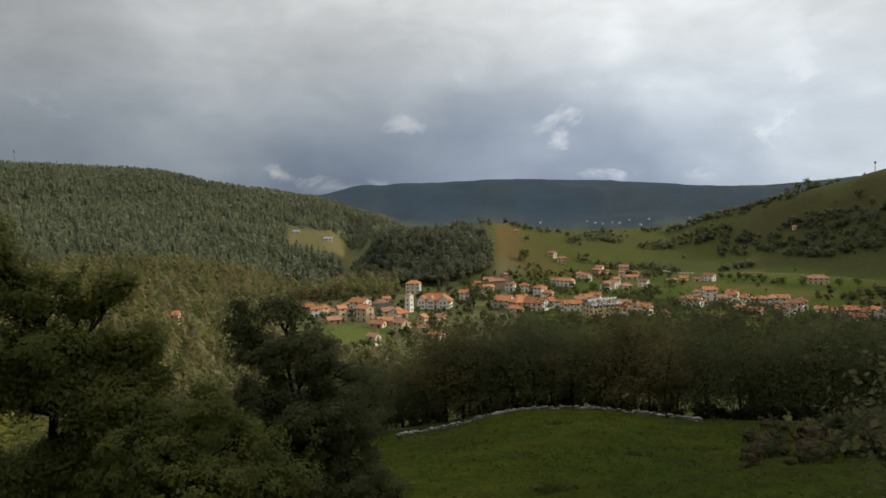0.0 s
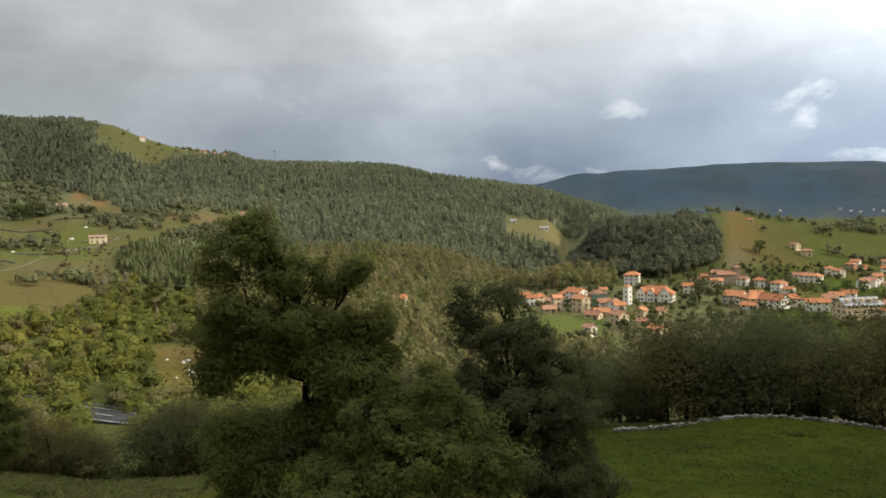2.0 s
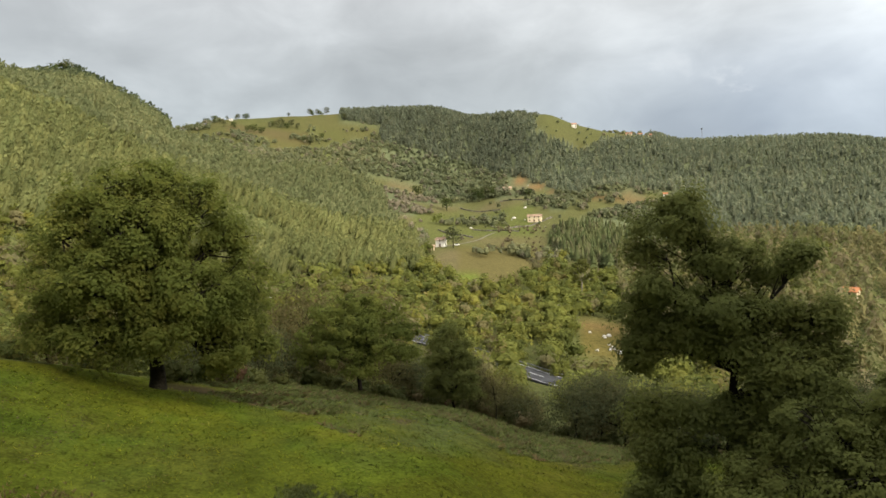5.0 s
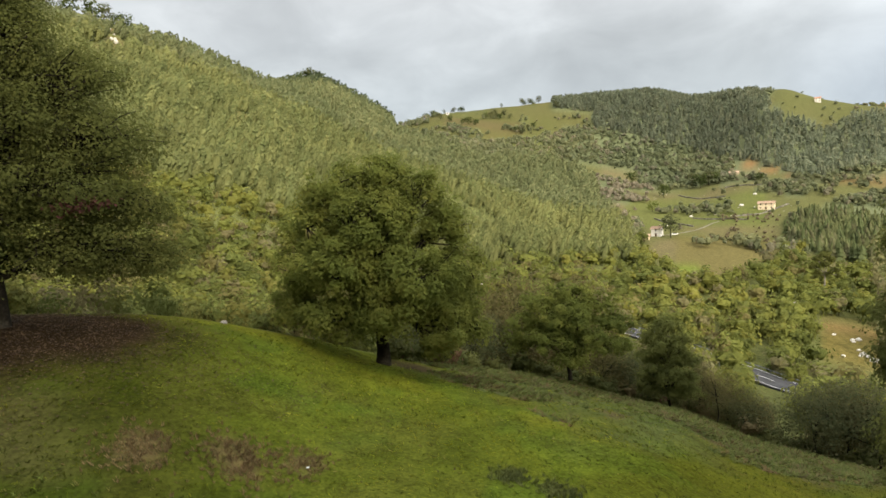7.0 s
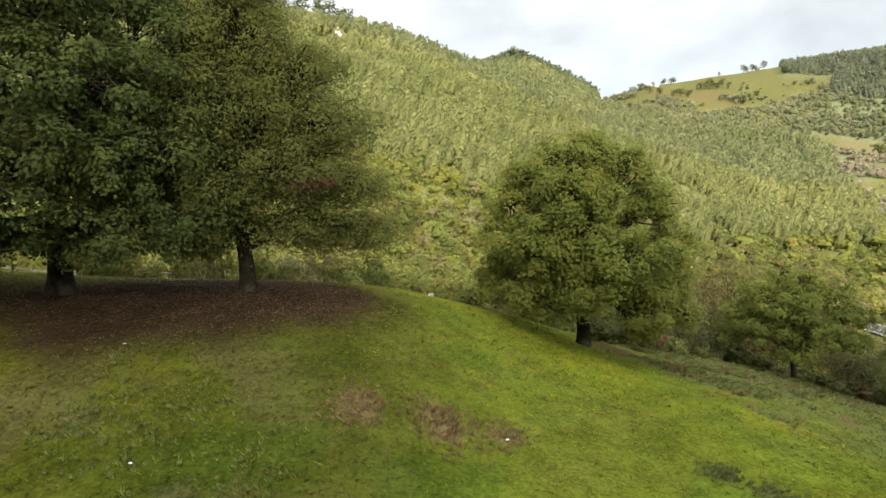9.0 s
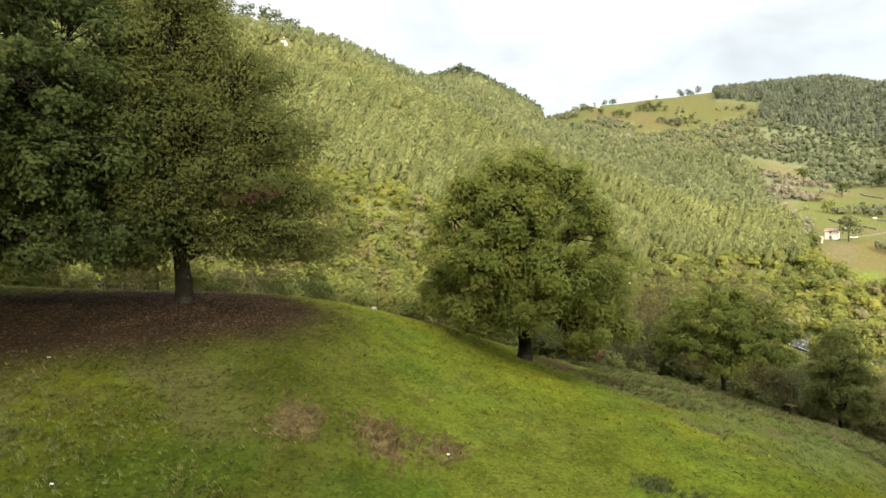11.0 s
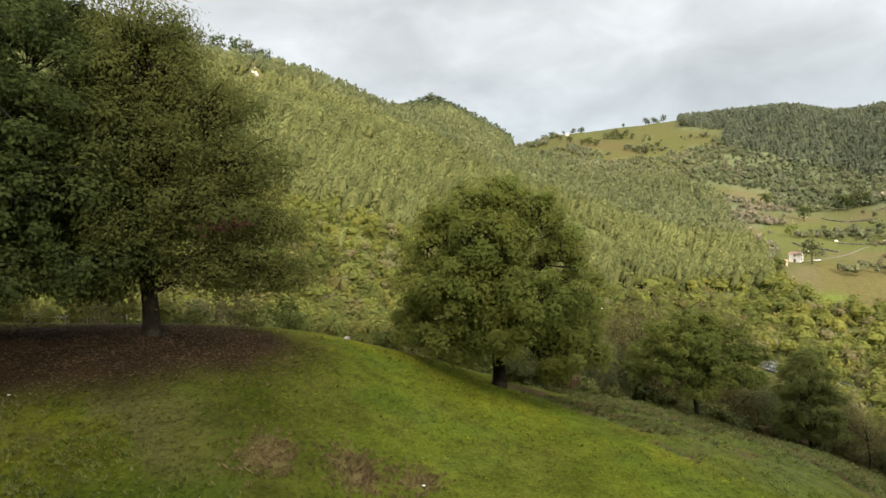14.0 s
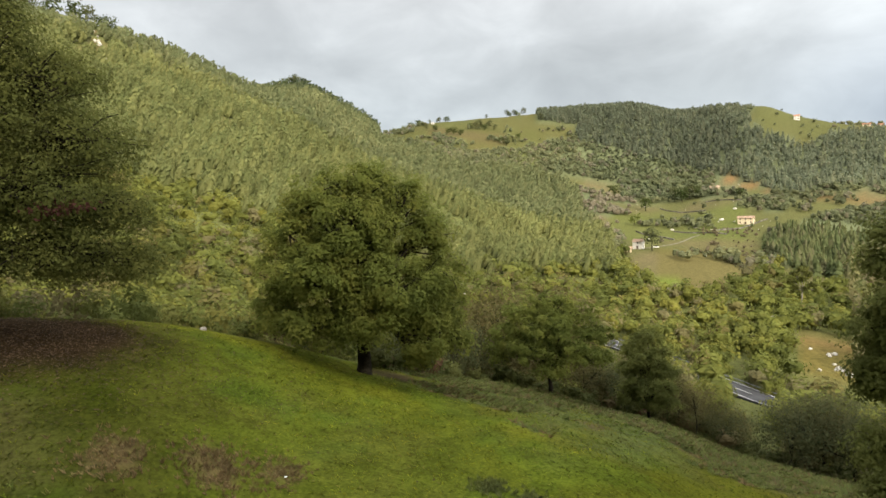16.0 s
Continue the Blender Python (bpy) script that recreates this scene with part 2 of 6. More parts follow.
def lattice(x, y, scale, seed=0):
    """Smooth value noise from 0 to 1 over the plane, for arrays."""
    x, y = np.asarray(x, float) / scale, np.asarray(y, float) / scale
    xi, yi = np.floor(x), np.floor(y)
    fx, fy = x - xi, y - yi
    fx, fy = fx * fx * (3 - 2 * fx), fy * fy * (3 - 2 * fy)

    def at(a, b):
        v = np.sin(a * 127.1 + b * 311.7 + seed * 74.7) * 43758.5453
        return v - np.floor(v)

    return (at(xi, yi) * (1 - fx) + at(xi + 1, yi) * fx) * (1 - fy) + (at(xi, yi + 1) * (1 - fx) + at(xi + 1, yi + 1) * fx) * fy


def fractal(x, y, scale, seed=0, octaves=4):
    return sum(lattice(x, y, scale / 2 ** i, seed + i) * 0.5 ** i for i in range(octaves)) / (2 - 0.5 ** (octaves - 1))


def glide(x, xs, ys):
    """Shape-keeping cubic through (xs, ys), at x; columns of ys may differ per x."""
    xs, ys, x = np.asarray(xs, float), np.asarray(ys, float), np.asarray(x, float)
    h, d = np.diff(xs), np.diff(ys) / np.diff(xs)
    m = np.zeros_like(ys)
    m[0], m[-1] = d[0], d[-1]
    same = d[:-1] * d[1:] > 0
    m[1:-1] = np.where(same, 2 * d[:-1] * d[1:] / np.where(same, d[:-1] + d[1:], 1), 0)
    i = np.clip(np.searchsorted(xs, x, side="right") - 1, 0, len(xs) - 2)
    s = np.clip((x - xs[i]) / h[i], 0, 1)
    return (2 * s**3 - 3 * s**2 + 1) * ys[i] + (s**3 - 2 * s**2 + s) * h[i] * m[i] + (3 * s**2 - 2 * s**3) * ys[i + 1] + (s**3 - s**2) * h[i] * m[i + 1]


# ---- the lie of the land: break lines from the knoll under the eye to the far range, as (bearing, distance, height) ----
# knots at -60 and 264 raise an added, unseen hill that shades the meadow
MEADOW_FOOT = [(-60, 28, -11), (-46, 30, -13), (-35, 31, -12.3), (-20, 31, -13.4), (-5, 32, -14.4), (25, 32, -14), (40, 28, -13.4), (60, 22, -9.7), (88, 18, -8.5), (105, 18, -7), (123, 20, -7), (150, 22, -6), (220, 25, -4), (264, 28, -11)]
MEADOW_EDGE = [(-60, 58, -3), (-46, 62, -16), (-34, 62, -17.8), (-22, 64, -20), (-9, 68, -20.8), (3, 62, -21.2), (25, 60, -23), (39, 62, -23.8), (47, 65, -23.7), (54, 68, -21.9), (57.5, 66, -20.5), (61, 64, -18.9), (64, 61, -17.0), (73, 50, -12.75), (80, 43, -9.95), (88, 38, -7.3), (97, 36, -5.3), (108, 36, -4.2), (120, 38, -3.3), (150, 42, 0), (220, 50, 4), (264, 58, -3)]
SHOULDER = [(-60, 115, 38), (-46, 120, -34), (0, 120, -38), (40, 110, -40), (55, 110, -36), (65, 105, -31), (80, 85, -25), (92, 75, -16), (105, 75, -12), (120, 75, -9), (150, 90, 6), (220, 95, 15), (264, 115, 38)]
FLOOR_NEAR = [(-60, 205, 104), (-46, 280, -62), (-34, 300, -66), (6, 300, -66), (20, 260, -63), (33, 215, -58), (46, 180, -51), (58, 238, -48.5), (70, 230, -42), (80, 190, -34), (90, 150, -23), (100, 125, -17), (120, 115, -10), (150, 150, 25), (220, 160, 32), (264, 205, 104)]
HILL_FOOT = [(-60, 300, 118), (-46, 620, -55), (-34, 720, -66), (-22, 840, -66), (-10, 610, -64), (-4, 540, -63), (4, 560, -62), (8, 610, -60), (11, 545, -66), (20, 560, -45), (30, 550, -38), (38, 500, -46), (46, 430, -42), (56, 470, -32), (64, 400, -30), (72, 330, -26), (80, 280, -18), (90, 230, -8), (100, 200, 0), (120, 190, 10), (150, 240, 50), (220, 260, 55), (264, 300, 118)]
HILL_WAIST = [(-60, 520, 122), (-46, 1000, 75), (-34, 1000, 38), (-32, 1000, 30), (-27, 1000, 6), (-22, 1000, -17), (-19, 1000, -36), (-12, 900, -33), (-8.7, 850, -29), (-4.3, 800, -13), (1, 660, -26), (5, 660, -29), (8, 720, -55), (10, 760, -27), (13, 800, -18), (20, 820, -4), (30, 820, 6), (36, 800, 4), (42, 790, 14), (48, 810, 18), (53, 790, 3), (60, 690, -4), (70, 560, 8), (80, 470, 30), (90, 430, 58), (100, 420, 78), (120, 420, 95), (150, 420, 100), (220, 450, 90), (264, 520, 122)]
CREST = [(-60, 900, 130), (-46, 1600, 60), (-20, 1500, -50), (0, 1400, -60), (4, 1200, -19), (7, 1200, 0), (11, 1160, 23), (15, 1150, 36), (19, 1150, 49), (23, 1150, 68), (34.5, 1150, 85), (37, 1200, 104), (40, 1200, 112), (43.4, 1250, 137), (46, 1250, 160), (51, 1300, 161), (56, 1350, 194), (69, 1350, 182), (73, 1300, 171), (77, 1210, 142), (79.5, 1050, 148), (84, 940, 164), (87, 920, 156), (91, 850, 170), (95, 800, 183), (101, 760, 196), (120, 740, 238), (150, 740, 235), (220, 800, 180), (264, 900, 130)]
BEHIND = [(-60, 1800, 90), (-46, 2600, -40), (-25, 2500, -72), (5, 2500, -72), (15, 1900, -20), (60, 2000, 60), (90, 1500, 60), (150, 1500, 120), (220, 1600, 100), (264, 1800, 90)]
RANGE = [(-60, 4300, 190), (-46, 4300, 190), (-40, 4300, 175), (-26, 4300, 118), (-22, 4300, 125), (-18, 4300, 156), (-13, 4300, 178), (-8, 4300, 196), (-3.4, 4300, 202), (1.6, 4300, 194), (6.6, 4300, 172), (10, 4300, 128), (20, 4300, 70), (60, 4300, 120), (100, 4300, 120), (150, 4300, 150), (220, 4300, 150), (264, 4300, 190)]
LINES = [MEADOW_FOOT, MEADOW_EDGE, SHOULDER, FLOOR_NEAR, HILL_FOOT, HILL_WAIST, CREST, BEHIND, RANGE]

BEARINGS = np.concatenate([np.arange(-60, 150, 0.36), np.arange(150, 300, 2.5)])
REACHES = np.concatenate([[0.02], 2.0 * (4900 / 2.0) ** np.linspace(0, 1, 176)])


def land():
    """Heights on the grid of bearings and reaches."""
    rs, zs = [np.full(len(BEARINGS), 0.0), np.full(len(BEARINGS), 4.0)], [np.full(len(BEARINGS), -8.6), np.full(len(BEARINGS), -8.6)]
    for line in LINES:
        a = [p[0] for p in line] + [300]
        rs.append(glide(BEARINGS, a, [p[1] for p in line] + [line[0][1]]))
        zs.append(glide(BEARINGS, a, [p[2] for p in line] + [line[0][2]]))
    rs.append(np.full(len(BEARINGS), 4950.0))
    zs.append(np.full(len(BEARINGS), 40.0))
    rs, zs = np.array(rs), np.array(zs)
    H = np.stack([glide(REACHES, rs[:, i], zs[:, i]) for i in range(len(BEARINGS))])
    A, Rr = np.meshgrid(np.radians(BEARINGS), REACHES, indexing="ij")
    X, Y = -Rr * np.sin(A), Rr * np.cos(A)
    H += (fractal(X, Y, 9, 5) - 0.5) * 0.5 * np.clip((Rr - 12) / 20, 0, 1)
    H += (fractal(X, Y, 60, 9) - 0.5) * np.clip((Rr - 60) / 60, 0, 6) * 1.1
    flat = np.clip((Rr - 240) / 60, 0, 1) * np.clip((700 - Rr) / 60, 0, 1) * np.clip((12 - np.degrees(A)) / 4, 0, 1)
    H -= (fractal(X, Y, 60, 9) - 0.5) * np.clip((Rr - 60) / 60, 0, 6) * 0.9 * flat
    H += (fractal(X, Y, 260, 13) - 0.5) * np.clip((Rr - 400) / 400, 0, 3) * 9 * (1 - flat)
    H += (fractal(X, Y, 500, 21) - 0.5) * np.clip((Rr - 2400) / 800, 0, 1) * 85 * np.clip((4250 - Rr) / 300, 0, 1)
    return X, Y, H


LAND_X, LAND_Y, LAND_Z = land()


def height(x, y):
    """The ground's height under x, y (numbers or arrays)."""
    x, y = np.asarray(x, float), np.asarray(y, float)
    r = np.hypot(x, y)
    b = np.degrees(np.arctan2(-x, y))
    b = np.where(b < -60, b + 360, b)
    i = np.interp(b, np.append(BEARINGS, 300), np.arange(len(BEARINGS) + 1))
    j = np.interp(np.log(np.maximum(r, 0.02)), np.log(REACHES), np.arange(len(REACHES)))
    i0, j0 = np.floor(i).astype(int), np.minimum(np.floor(j).astype(int), len(REACHES) - 2)
    u, v = i - i0, j - j0
    a, c = i0 % len(BEARINGS), (i0 + 1) % len(BEARINGS)
    return (LAND_Z[a, j0] * (1 - v) + LAND_Z[a, j0 + 1] * v) * (1 - u) + (LAND_Z[c, j0] * (1 - v) + LAND_Z[c, j0 + 1] * v) * u


def spot(bearing, reach, lift=0.0):
    """The point on the ground at that bearing and distance."""
    a = radians(bearing)
    x, y = -reach * math.sin(a), reach * math.cos(a)
    return x, y, float(height(x, y)) + lift


def polar(x, y):
    b = np.degrees(np.arctan2(-np.asarray(x), np.asarray(y)))
    return np.where(b < -60, b + 360, b), np.hypot(x, y)


def edge(line, bearing):
    return np.interp(bearing, [p[0] for p in line], [p[1] for p in line])


def blend(c, new_colour, w):
    return c * (1 - w[..., None]) + np.asarray(new_colour) * w[..., None]


def smooth(v, a, b):
    s = np.clip((v - a) / (b - a), 0, 1)
    return s * s * (3 - 2 * s)


def window(v, a, b, soft):
    return smooth(v, a - soft, a + soft) * (1 - smooth(v, b - soft, b + soft))


# the hill farms' pastures, by bearing: their lower and upper rims; the pines' lower rim; the gum trees' upper rim; the high meadow's lower rim
PASTURE_B, PASTURE_LOW, PASTURE_HIGH = (35.2, 38.0, 44.4, 45.6, 46.2, 48, 50.3, 53, 55, 55.8, 56.4, 60.4), (770, 740, 600, 590, 410, 350, 330, 345, 375, 400, 560, 620), (815, 815, 755, 800, 820, 880, 840, 800, 800, 795, 790, 720)
PINE_B, PINE_LOW = (2.5, 34.8, 35.4, 39.9, 43.7, 45.6, 49.1, 52.5, 56.6, 60.0, 60.6, 63.4, 64.2), (0, 0, 806, 818, 755, 805, 889, 968, 989, 1012, 1095, 1124, 2000)
GUM_B, GUM_HIGH = (57, 60.1, 60.4, 64.4, 70.6, 74, 77.3, 78.2), (470, 655, 800, 822, 725, 770, 840, 2000)
BALD = (440, 520)
MEAD_B, MEAD_LOW = (60, 61.5, 65.4, 69.3, 73.9, 77), (1020, 1003, 915, 858, 795, 830)


def open_ground(b, r, x, y):
    """Where pasture, heath and bracken lie instead of wood: 0 to 1."""
    w = fractal(x, y, 70, 3)
    b1 = b + 1.6 * (fractal(x, y, 60, 17) - 0.5)
    r1 = r * (1 + 0.07 * (fractal(x, y, 80, 19) - 0.5))
    yard = window(b, 52.6, 56.2, 0.4) * window(r, 396, 505, 8)
    low = np.maximum(window(b, 37.6, 43.4, 0.3) * window(r, 218, 282, 6), np.maximum(np.clip(1.4 - np.abs(b - np.interp(r, (218, 238, 262, 292), (50.5, 51.1, 52.4, 53.7))) / 0.45, 0, 1) * window(r, 216, 292, 4), window(b, 49.8, 51.4, 0.2) * window(r, 210, 232, 4)))
    farms = window(b1, 35.3, 60.0, 0.4) * smooth(r1 - np.interp(b1, PASTURE_B, PASTURE_LOW), -8, 8) * (1 - smooth(r1 - np.interp(b1, PASTURE_B, PASTURE_HIGH), -10, 10))
    farms = farms * (1 - 0.85 * smooth(fractal(x, y, 75, 31), 0.60, 0.66))
    pale = window(b1, 37.8, 44.6, 0.5) * window(r1, 402, 458, 8)
    patch = window(b1, 56.6, 61.6, 0.5) * window(r1, 806, 852, 8)
    top = window(b + 2.2 * (fractal(x, y, 26, 29) - 0.5), 37.2, 46.6, 0.2) * smooth(r1 - np.interp(b1, (37.5, 38.7, 42.6, 46.6), (1095, 1085, 985, 1035)), -8, 8)
    upper = window(b1, 60.4, 77.6, 0.4) * smooth(r1 - np.interp(b1, MEAD_B, MEAD_LOW), -10, 10) * np.where(b < 63.8, 1 - smooth(r, 1095, 1110), 1.0)
    upper = upper * (1 - 0.8 * smooth(w, 0.66, 0.72))
    glade = window(b1, 7.6, 13.5, 0.3) * smooth(r1 - np.interp(b1, (7.6, 10, 13.4), (640, 690, 765)), -8, 8) * (1 - smooth(r1, 825, 840))
    bald = np.maximum(window(b1, 89.0, 96.0, 1.2) * window(r1, BALD[0] - 20, BALD[1] + 20, 25) * smooth(fractal(x, y, 34, 35), 0.47, 0.53), 0.8 * window(b1, 98.5, 109, 0.8) * window(r1, 500, 680, 20) * smooth(fractal(x, y, 40, 33), 0.46, 0.54))
    b2 = b + (9.0 * (fractal(x, y, 130, 17) - 0.5) + 3.0 * (lattice(x, y, 28, 23) - 0.5)) * smooth(r, 200, 400) * smooth(np.abs(b + 2), 6, 16)
    right = smooth(-b2, 4.2, 5.0) * smooth(r, 290, 330) * (1 - smooth(r, 2350, 2450))
    village = window(b2, -70, 13.5, 1.0) * window(r, 300, 520, 20)
    return np.max([yard, low, farms, pale, patch, top, upper, right, village, glade, bald], axis=0)


# where the rough strip below the brow begins, by bearing, as a share of the way to the meadow's edge
STRIP_B, STRIP_R = (38, 46, 49.3, 55.9, 63, 69, 72, 78), (0.78, 0.62, 0.56, 0.44, 0.47, 0.62, 0.74, 1.0)


def meadow_tint(x, y):
    """Dry straw-coloured and lush green patches and painted bluish shade, as a factor on the meadow's colour."""
    dry = smooth(fractal(x, y, 3.0, 91), 0.50, 0.66)[..., None]
    lush = smooth(fractal(x, y, 3.6, 92), 0.54, 0.66)[..., None]
    t = 1 + dry * (np.array([1.06, 0.98, 1.25]) - 1)
    # bluish shade painted into the grass at low bearings
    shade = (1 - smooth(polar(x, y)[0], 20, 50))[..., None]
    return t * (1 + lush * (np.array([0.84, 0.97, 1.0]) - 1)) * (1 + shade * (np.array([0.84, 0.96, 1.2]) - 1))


def litter_way(x, y):
    """How far a place lies from the middle of the fallen leaves: 1 at their rim."""
    lx, ly, _ = spot(111, 32.8)
    c, s = math.cos(radians(111)), math.sin(radians(111))
    return np.hypot(((x - lx) * c + (y - ly) * s) / 9.2, ((y - ly) * c - (x - lx) * s) / 6.4)


def mud_way(b, r, x, y):
    """How far a place lies from the muddy track beside the oak, in metres."""
    return np.abs(r - np.interp(b, (70.3, 71.7, 74, 76.1, 78.5, 80), (38.2, 39.6, 43.2, 44.3, 43.9, 43.6))) + 1.6 * (fractal(x, y, 1.5, 50) - 0.5) + 40 * (1 - window(b, 70.8, 79.6, 0.6))


def cover(b, r, x, y):
    """The colour of bare ground and short growth, with painted light, shade and haze."""
    near = r < edge(MEADOW_EDGE, b) * 1.12
    n1, n2, n3 = fractal(x, y, 14, 2), fractal(x, y, 70, 7), fractal(x, y, 160, 11)
    c = np.zeros(x.shape + (3,)) + (0.066, 0.072, 0.027)
    grass = np.zeros_like(c) + (0.080, 0.086, 0.008)
    grass = blend(grass, (0.052, 0.063, 0.007), smooth(n1, 0.35, 0.65))
    grass *= meadow_tint(x, y)
    # painted light by bearing: dim ahead, bright round 86, dim near the oaks
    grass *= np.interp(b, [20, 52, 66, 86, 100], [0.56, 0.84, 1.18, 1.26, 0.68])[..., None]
    gums = window(b, 57, 128, 1) * window(r, 80, 1100, 20)
    c = blend(c, (0.104, 0.112, 0.040), 0.9 * gums)
    c = blend(c, (0.100, 0.112, 0.060), 0.9 * window(b, 2, 63.5, 0.5) * smooth(r, 560, 620))
    c = blend(c, (0.076, 0.082, 0.028), 0.9 * window(b, 34, 58, 1) * window(r, 110, 480, 20))
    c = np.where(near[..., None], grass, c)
    op = open_ground(b, r, x, y)
    past = blend(np.zeros_like(c) + (0.096, 0.100, 0.044), (0.120, 0.104, 0.060), smooth(n2, 0.48, 0.68))
    past = blend(past, (0.140, 0.104, 0.056), smooth(n3, 0.55, 0.64) * (1 - near) * smooth(b, 0, 20))
    valley = window(b, -70, -7, 2) * window(r, 330, 860, 30)
    strips = np.floor((x * 0.86 + y * 0.5) / 38.0 + 0.6 * n3) * 7.3 + np.floor((y * 0.86 - x * 0.5) / 95.0) * 3.1
    strips = strips - np.floor(strips)
    past = blend(past, (0.072, 0.098, 0.018), valley)
    past = blend(past, (0.115, 0.105, 0.035), valley * 0.7 * (strips > 0.62))
    past = blend(past, (0.055, 0.075, 0.016), valley * 0.7 * (strips < 0.25))
    past = blend(past, (0.120, 0.108, 0.050), window(b, 8, 14, 0.5) * window(r, 690, 840, 10))
    heath = window(b, -10, -0.5, 1) * window(r, 640, 900, 30)
    past = blend(past, (0.115, 0.085, 0.034), heath * smooth(n2, 0.3, 0.5))
    brow = smooth(-b, 20, 23) * smooth(r, 860, 900)
    past = blend(past, (0.066, 0.062, 0.026), brow * (0.35 + 0.6 * smooth(n3, 0.42, 0.58)))
    past = blend(past, (0.080, 0.094, 0.030), brow * 0.8 * smooth(n2, 0.52, 0.62))
    past = blend(past, (0.058, 0.060, 0.028), 0.7 * smooth(-b, 14, 18) * window(r, 700, 900, 20) * smooth(fractal(x, y, 55, 79), 0.42, 0.55))
    back = window(b, -24, -7, 1.5) * smooth(r, 640, 700)
    past = blend(past, (0.078, 0.088, 0.026), back * 0.8)
    for tone, b0, b1, r0, r1, much in (((0.094, 0.112, 0.036), 47, 58, 535, 725, 0.75), ((0.082, 0.104, 0.026), 5.2, 10.8, 332, 386, 0.9), ((0.112, 0.100, 0.040), 45.8, 54, 362, 500, 0.7), ((0.195, 0.118, 0.062), 45.9, 49.2, 815, 885, 0.85), ((0.105, 0.092, 0.030), 37, 44, 215, 284, 0.85), ((0.150, 0.102, 0.050), 39, 44, 262, 284, 0.7), ((0.165, 0.125, 0.055), 50.9, 54, 234, 292, 0.85), ((0.120, 0.080, 0.042), 49.6, 51.6, 208, 233, 0.85), ((0.150, 0.106, 0.060), 37.5, 45.7, 735, 820, 0.75), ((0.110, 0.150, 0.030), 52.3, 55.2, 358, 388, 0.9), ((0.200, 0.165, 0.090), 48.6, 51.5, 320, 350, 0.8), ((0.086, 0.092, 0.040), 37, 46.7, 980, 1300, 0.85), ((0.082, 0.086, 0.034), 60, 78, 790, 1400, 0.8), ((0.098, 0.078, 0.044), 66, 73, 930, 1010, 0.6), ((0.112, 0.100, 0.040), 88, 97, BALD[0] - 40, BALD[1] + 40, 0.7)):
        past = blend(past, tone, much * window(b + 1.2 * (n2 - 0.5), b0, b1, 0.3) * window(r * (1 + 0.05 * (n2 - 0.5)), r0, r1, 7))
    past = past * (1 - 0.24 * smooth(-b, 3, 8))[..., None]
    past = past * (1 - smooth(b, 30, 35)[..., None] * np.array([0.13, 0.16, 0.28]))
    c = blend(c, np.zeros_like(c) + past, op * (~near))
    # distance haze put into the far range as blue-grey ground tones
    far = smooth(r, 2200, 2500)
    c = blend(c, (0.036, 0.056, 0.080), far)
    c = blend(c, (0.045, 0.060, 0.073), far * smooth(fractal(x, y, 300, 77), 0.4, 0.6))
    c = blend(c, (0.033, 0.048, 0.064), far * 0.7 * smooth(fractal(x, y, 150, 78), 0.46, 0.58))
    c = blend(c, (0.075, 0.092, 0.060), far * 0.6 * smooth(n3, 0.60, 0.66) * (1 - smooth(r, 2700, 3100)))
    # brown bramble patches, rough growth
    for pb, pr, pa, pc in ((99.6, 21.5, 1.2, 0.7), (92.0, 22.0, 1.1, 0.7), (86.8, 22.3, 0.9, 0.6)):
        px, py, _ = spot(pb, pr)
        q = np.hypot((x - px) / pa, (y - py) / pc) + 1.1 * (fractal(x, y, 1.6, 45) - 0.5)
        c = blend(c, (0.098, 0.068, 0.032), 0.75 * (1 - smooth(q, 0.6, 1.3)))
    wild = smooth(b, 98, 112) * (1 - smooth(r, 24, 30)) * smooth(fractal(x, y, 3.0, 46), 0.45, 0.6)
    c = blend(c, (0.056, 0.050, 0.020), 0.75 * wild)
    # rough strip of bracken below the brow, bare soil beside the oak
    part_way = r / edge(MEADOW_EDGE, b)
    start = np.interp(b, STRIP_B, STRIP_R)
    strip = window(b, 38, 72, 3) * smooth(part_way + 0.25 * (fractal(x, y, 5, 48) - 0.5), start - 0.06, start + 0.10) * (1 - smooth(part_way, 1.10, 1.14))
    c = blend(c, (0.054, 0.066, 0.022), 0.8 * strip)
    c = blend(c, (0.070, 0.048, 0.026), 0.8 * strip * smooth(fractal(x, y, 3.2, 49) + 0.35 * (part_way - 0.8), 0.52, 0.66))
    c = blend(c, (0.046, 0.032, 0.018), 0.92 * (1 - smooth(mud_way(b, r, x, y), 0.9, 1.9)))
    # trodden leaf litter under the oaks, darkened to hold their shade; bare soil scar by the oak's foot
    d = litter_way(x, y) + 0.5 * (n1 - 0.5) + 0.6 * (fractal(x, y, 4, 41) - 0.5)
    c = blend(c, (0.022, 0.014, 0.007), (1 - smooth(d, 0.68, 1.25)))
    return c


def ground_mesh():
    b, r = polar(LAND_X, LAND_Y)
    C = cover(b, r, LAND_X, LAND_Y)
    n, m = LAND_X.shape
    V = np.stack([LAND_X, LAND_Y, LAND_Z], -1).reshape(-1, 3)
    i, j = np.meshgrid(np.arange(n), np.arange(m - 1), indexing="ij")
    k = (i + 1) % n
    F = np.stack([i * m + j, i * m + j + 1, k * m + j + 1, k * m + j], -1).reshape(-1, 4)
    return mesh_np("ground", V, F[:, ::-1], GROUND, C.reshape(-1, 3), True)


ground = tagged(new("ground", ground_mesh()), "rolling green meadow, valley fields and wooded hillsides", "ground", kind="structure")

# ---- trees ----


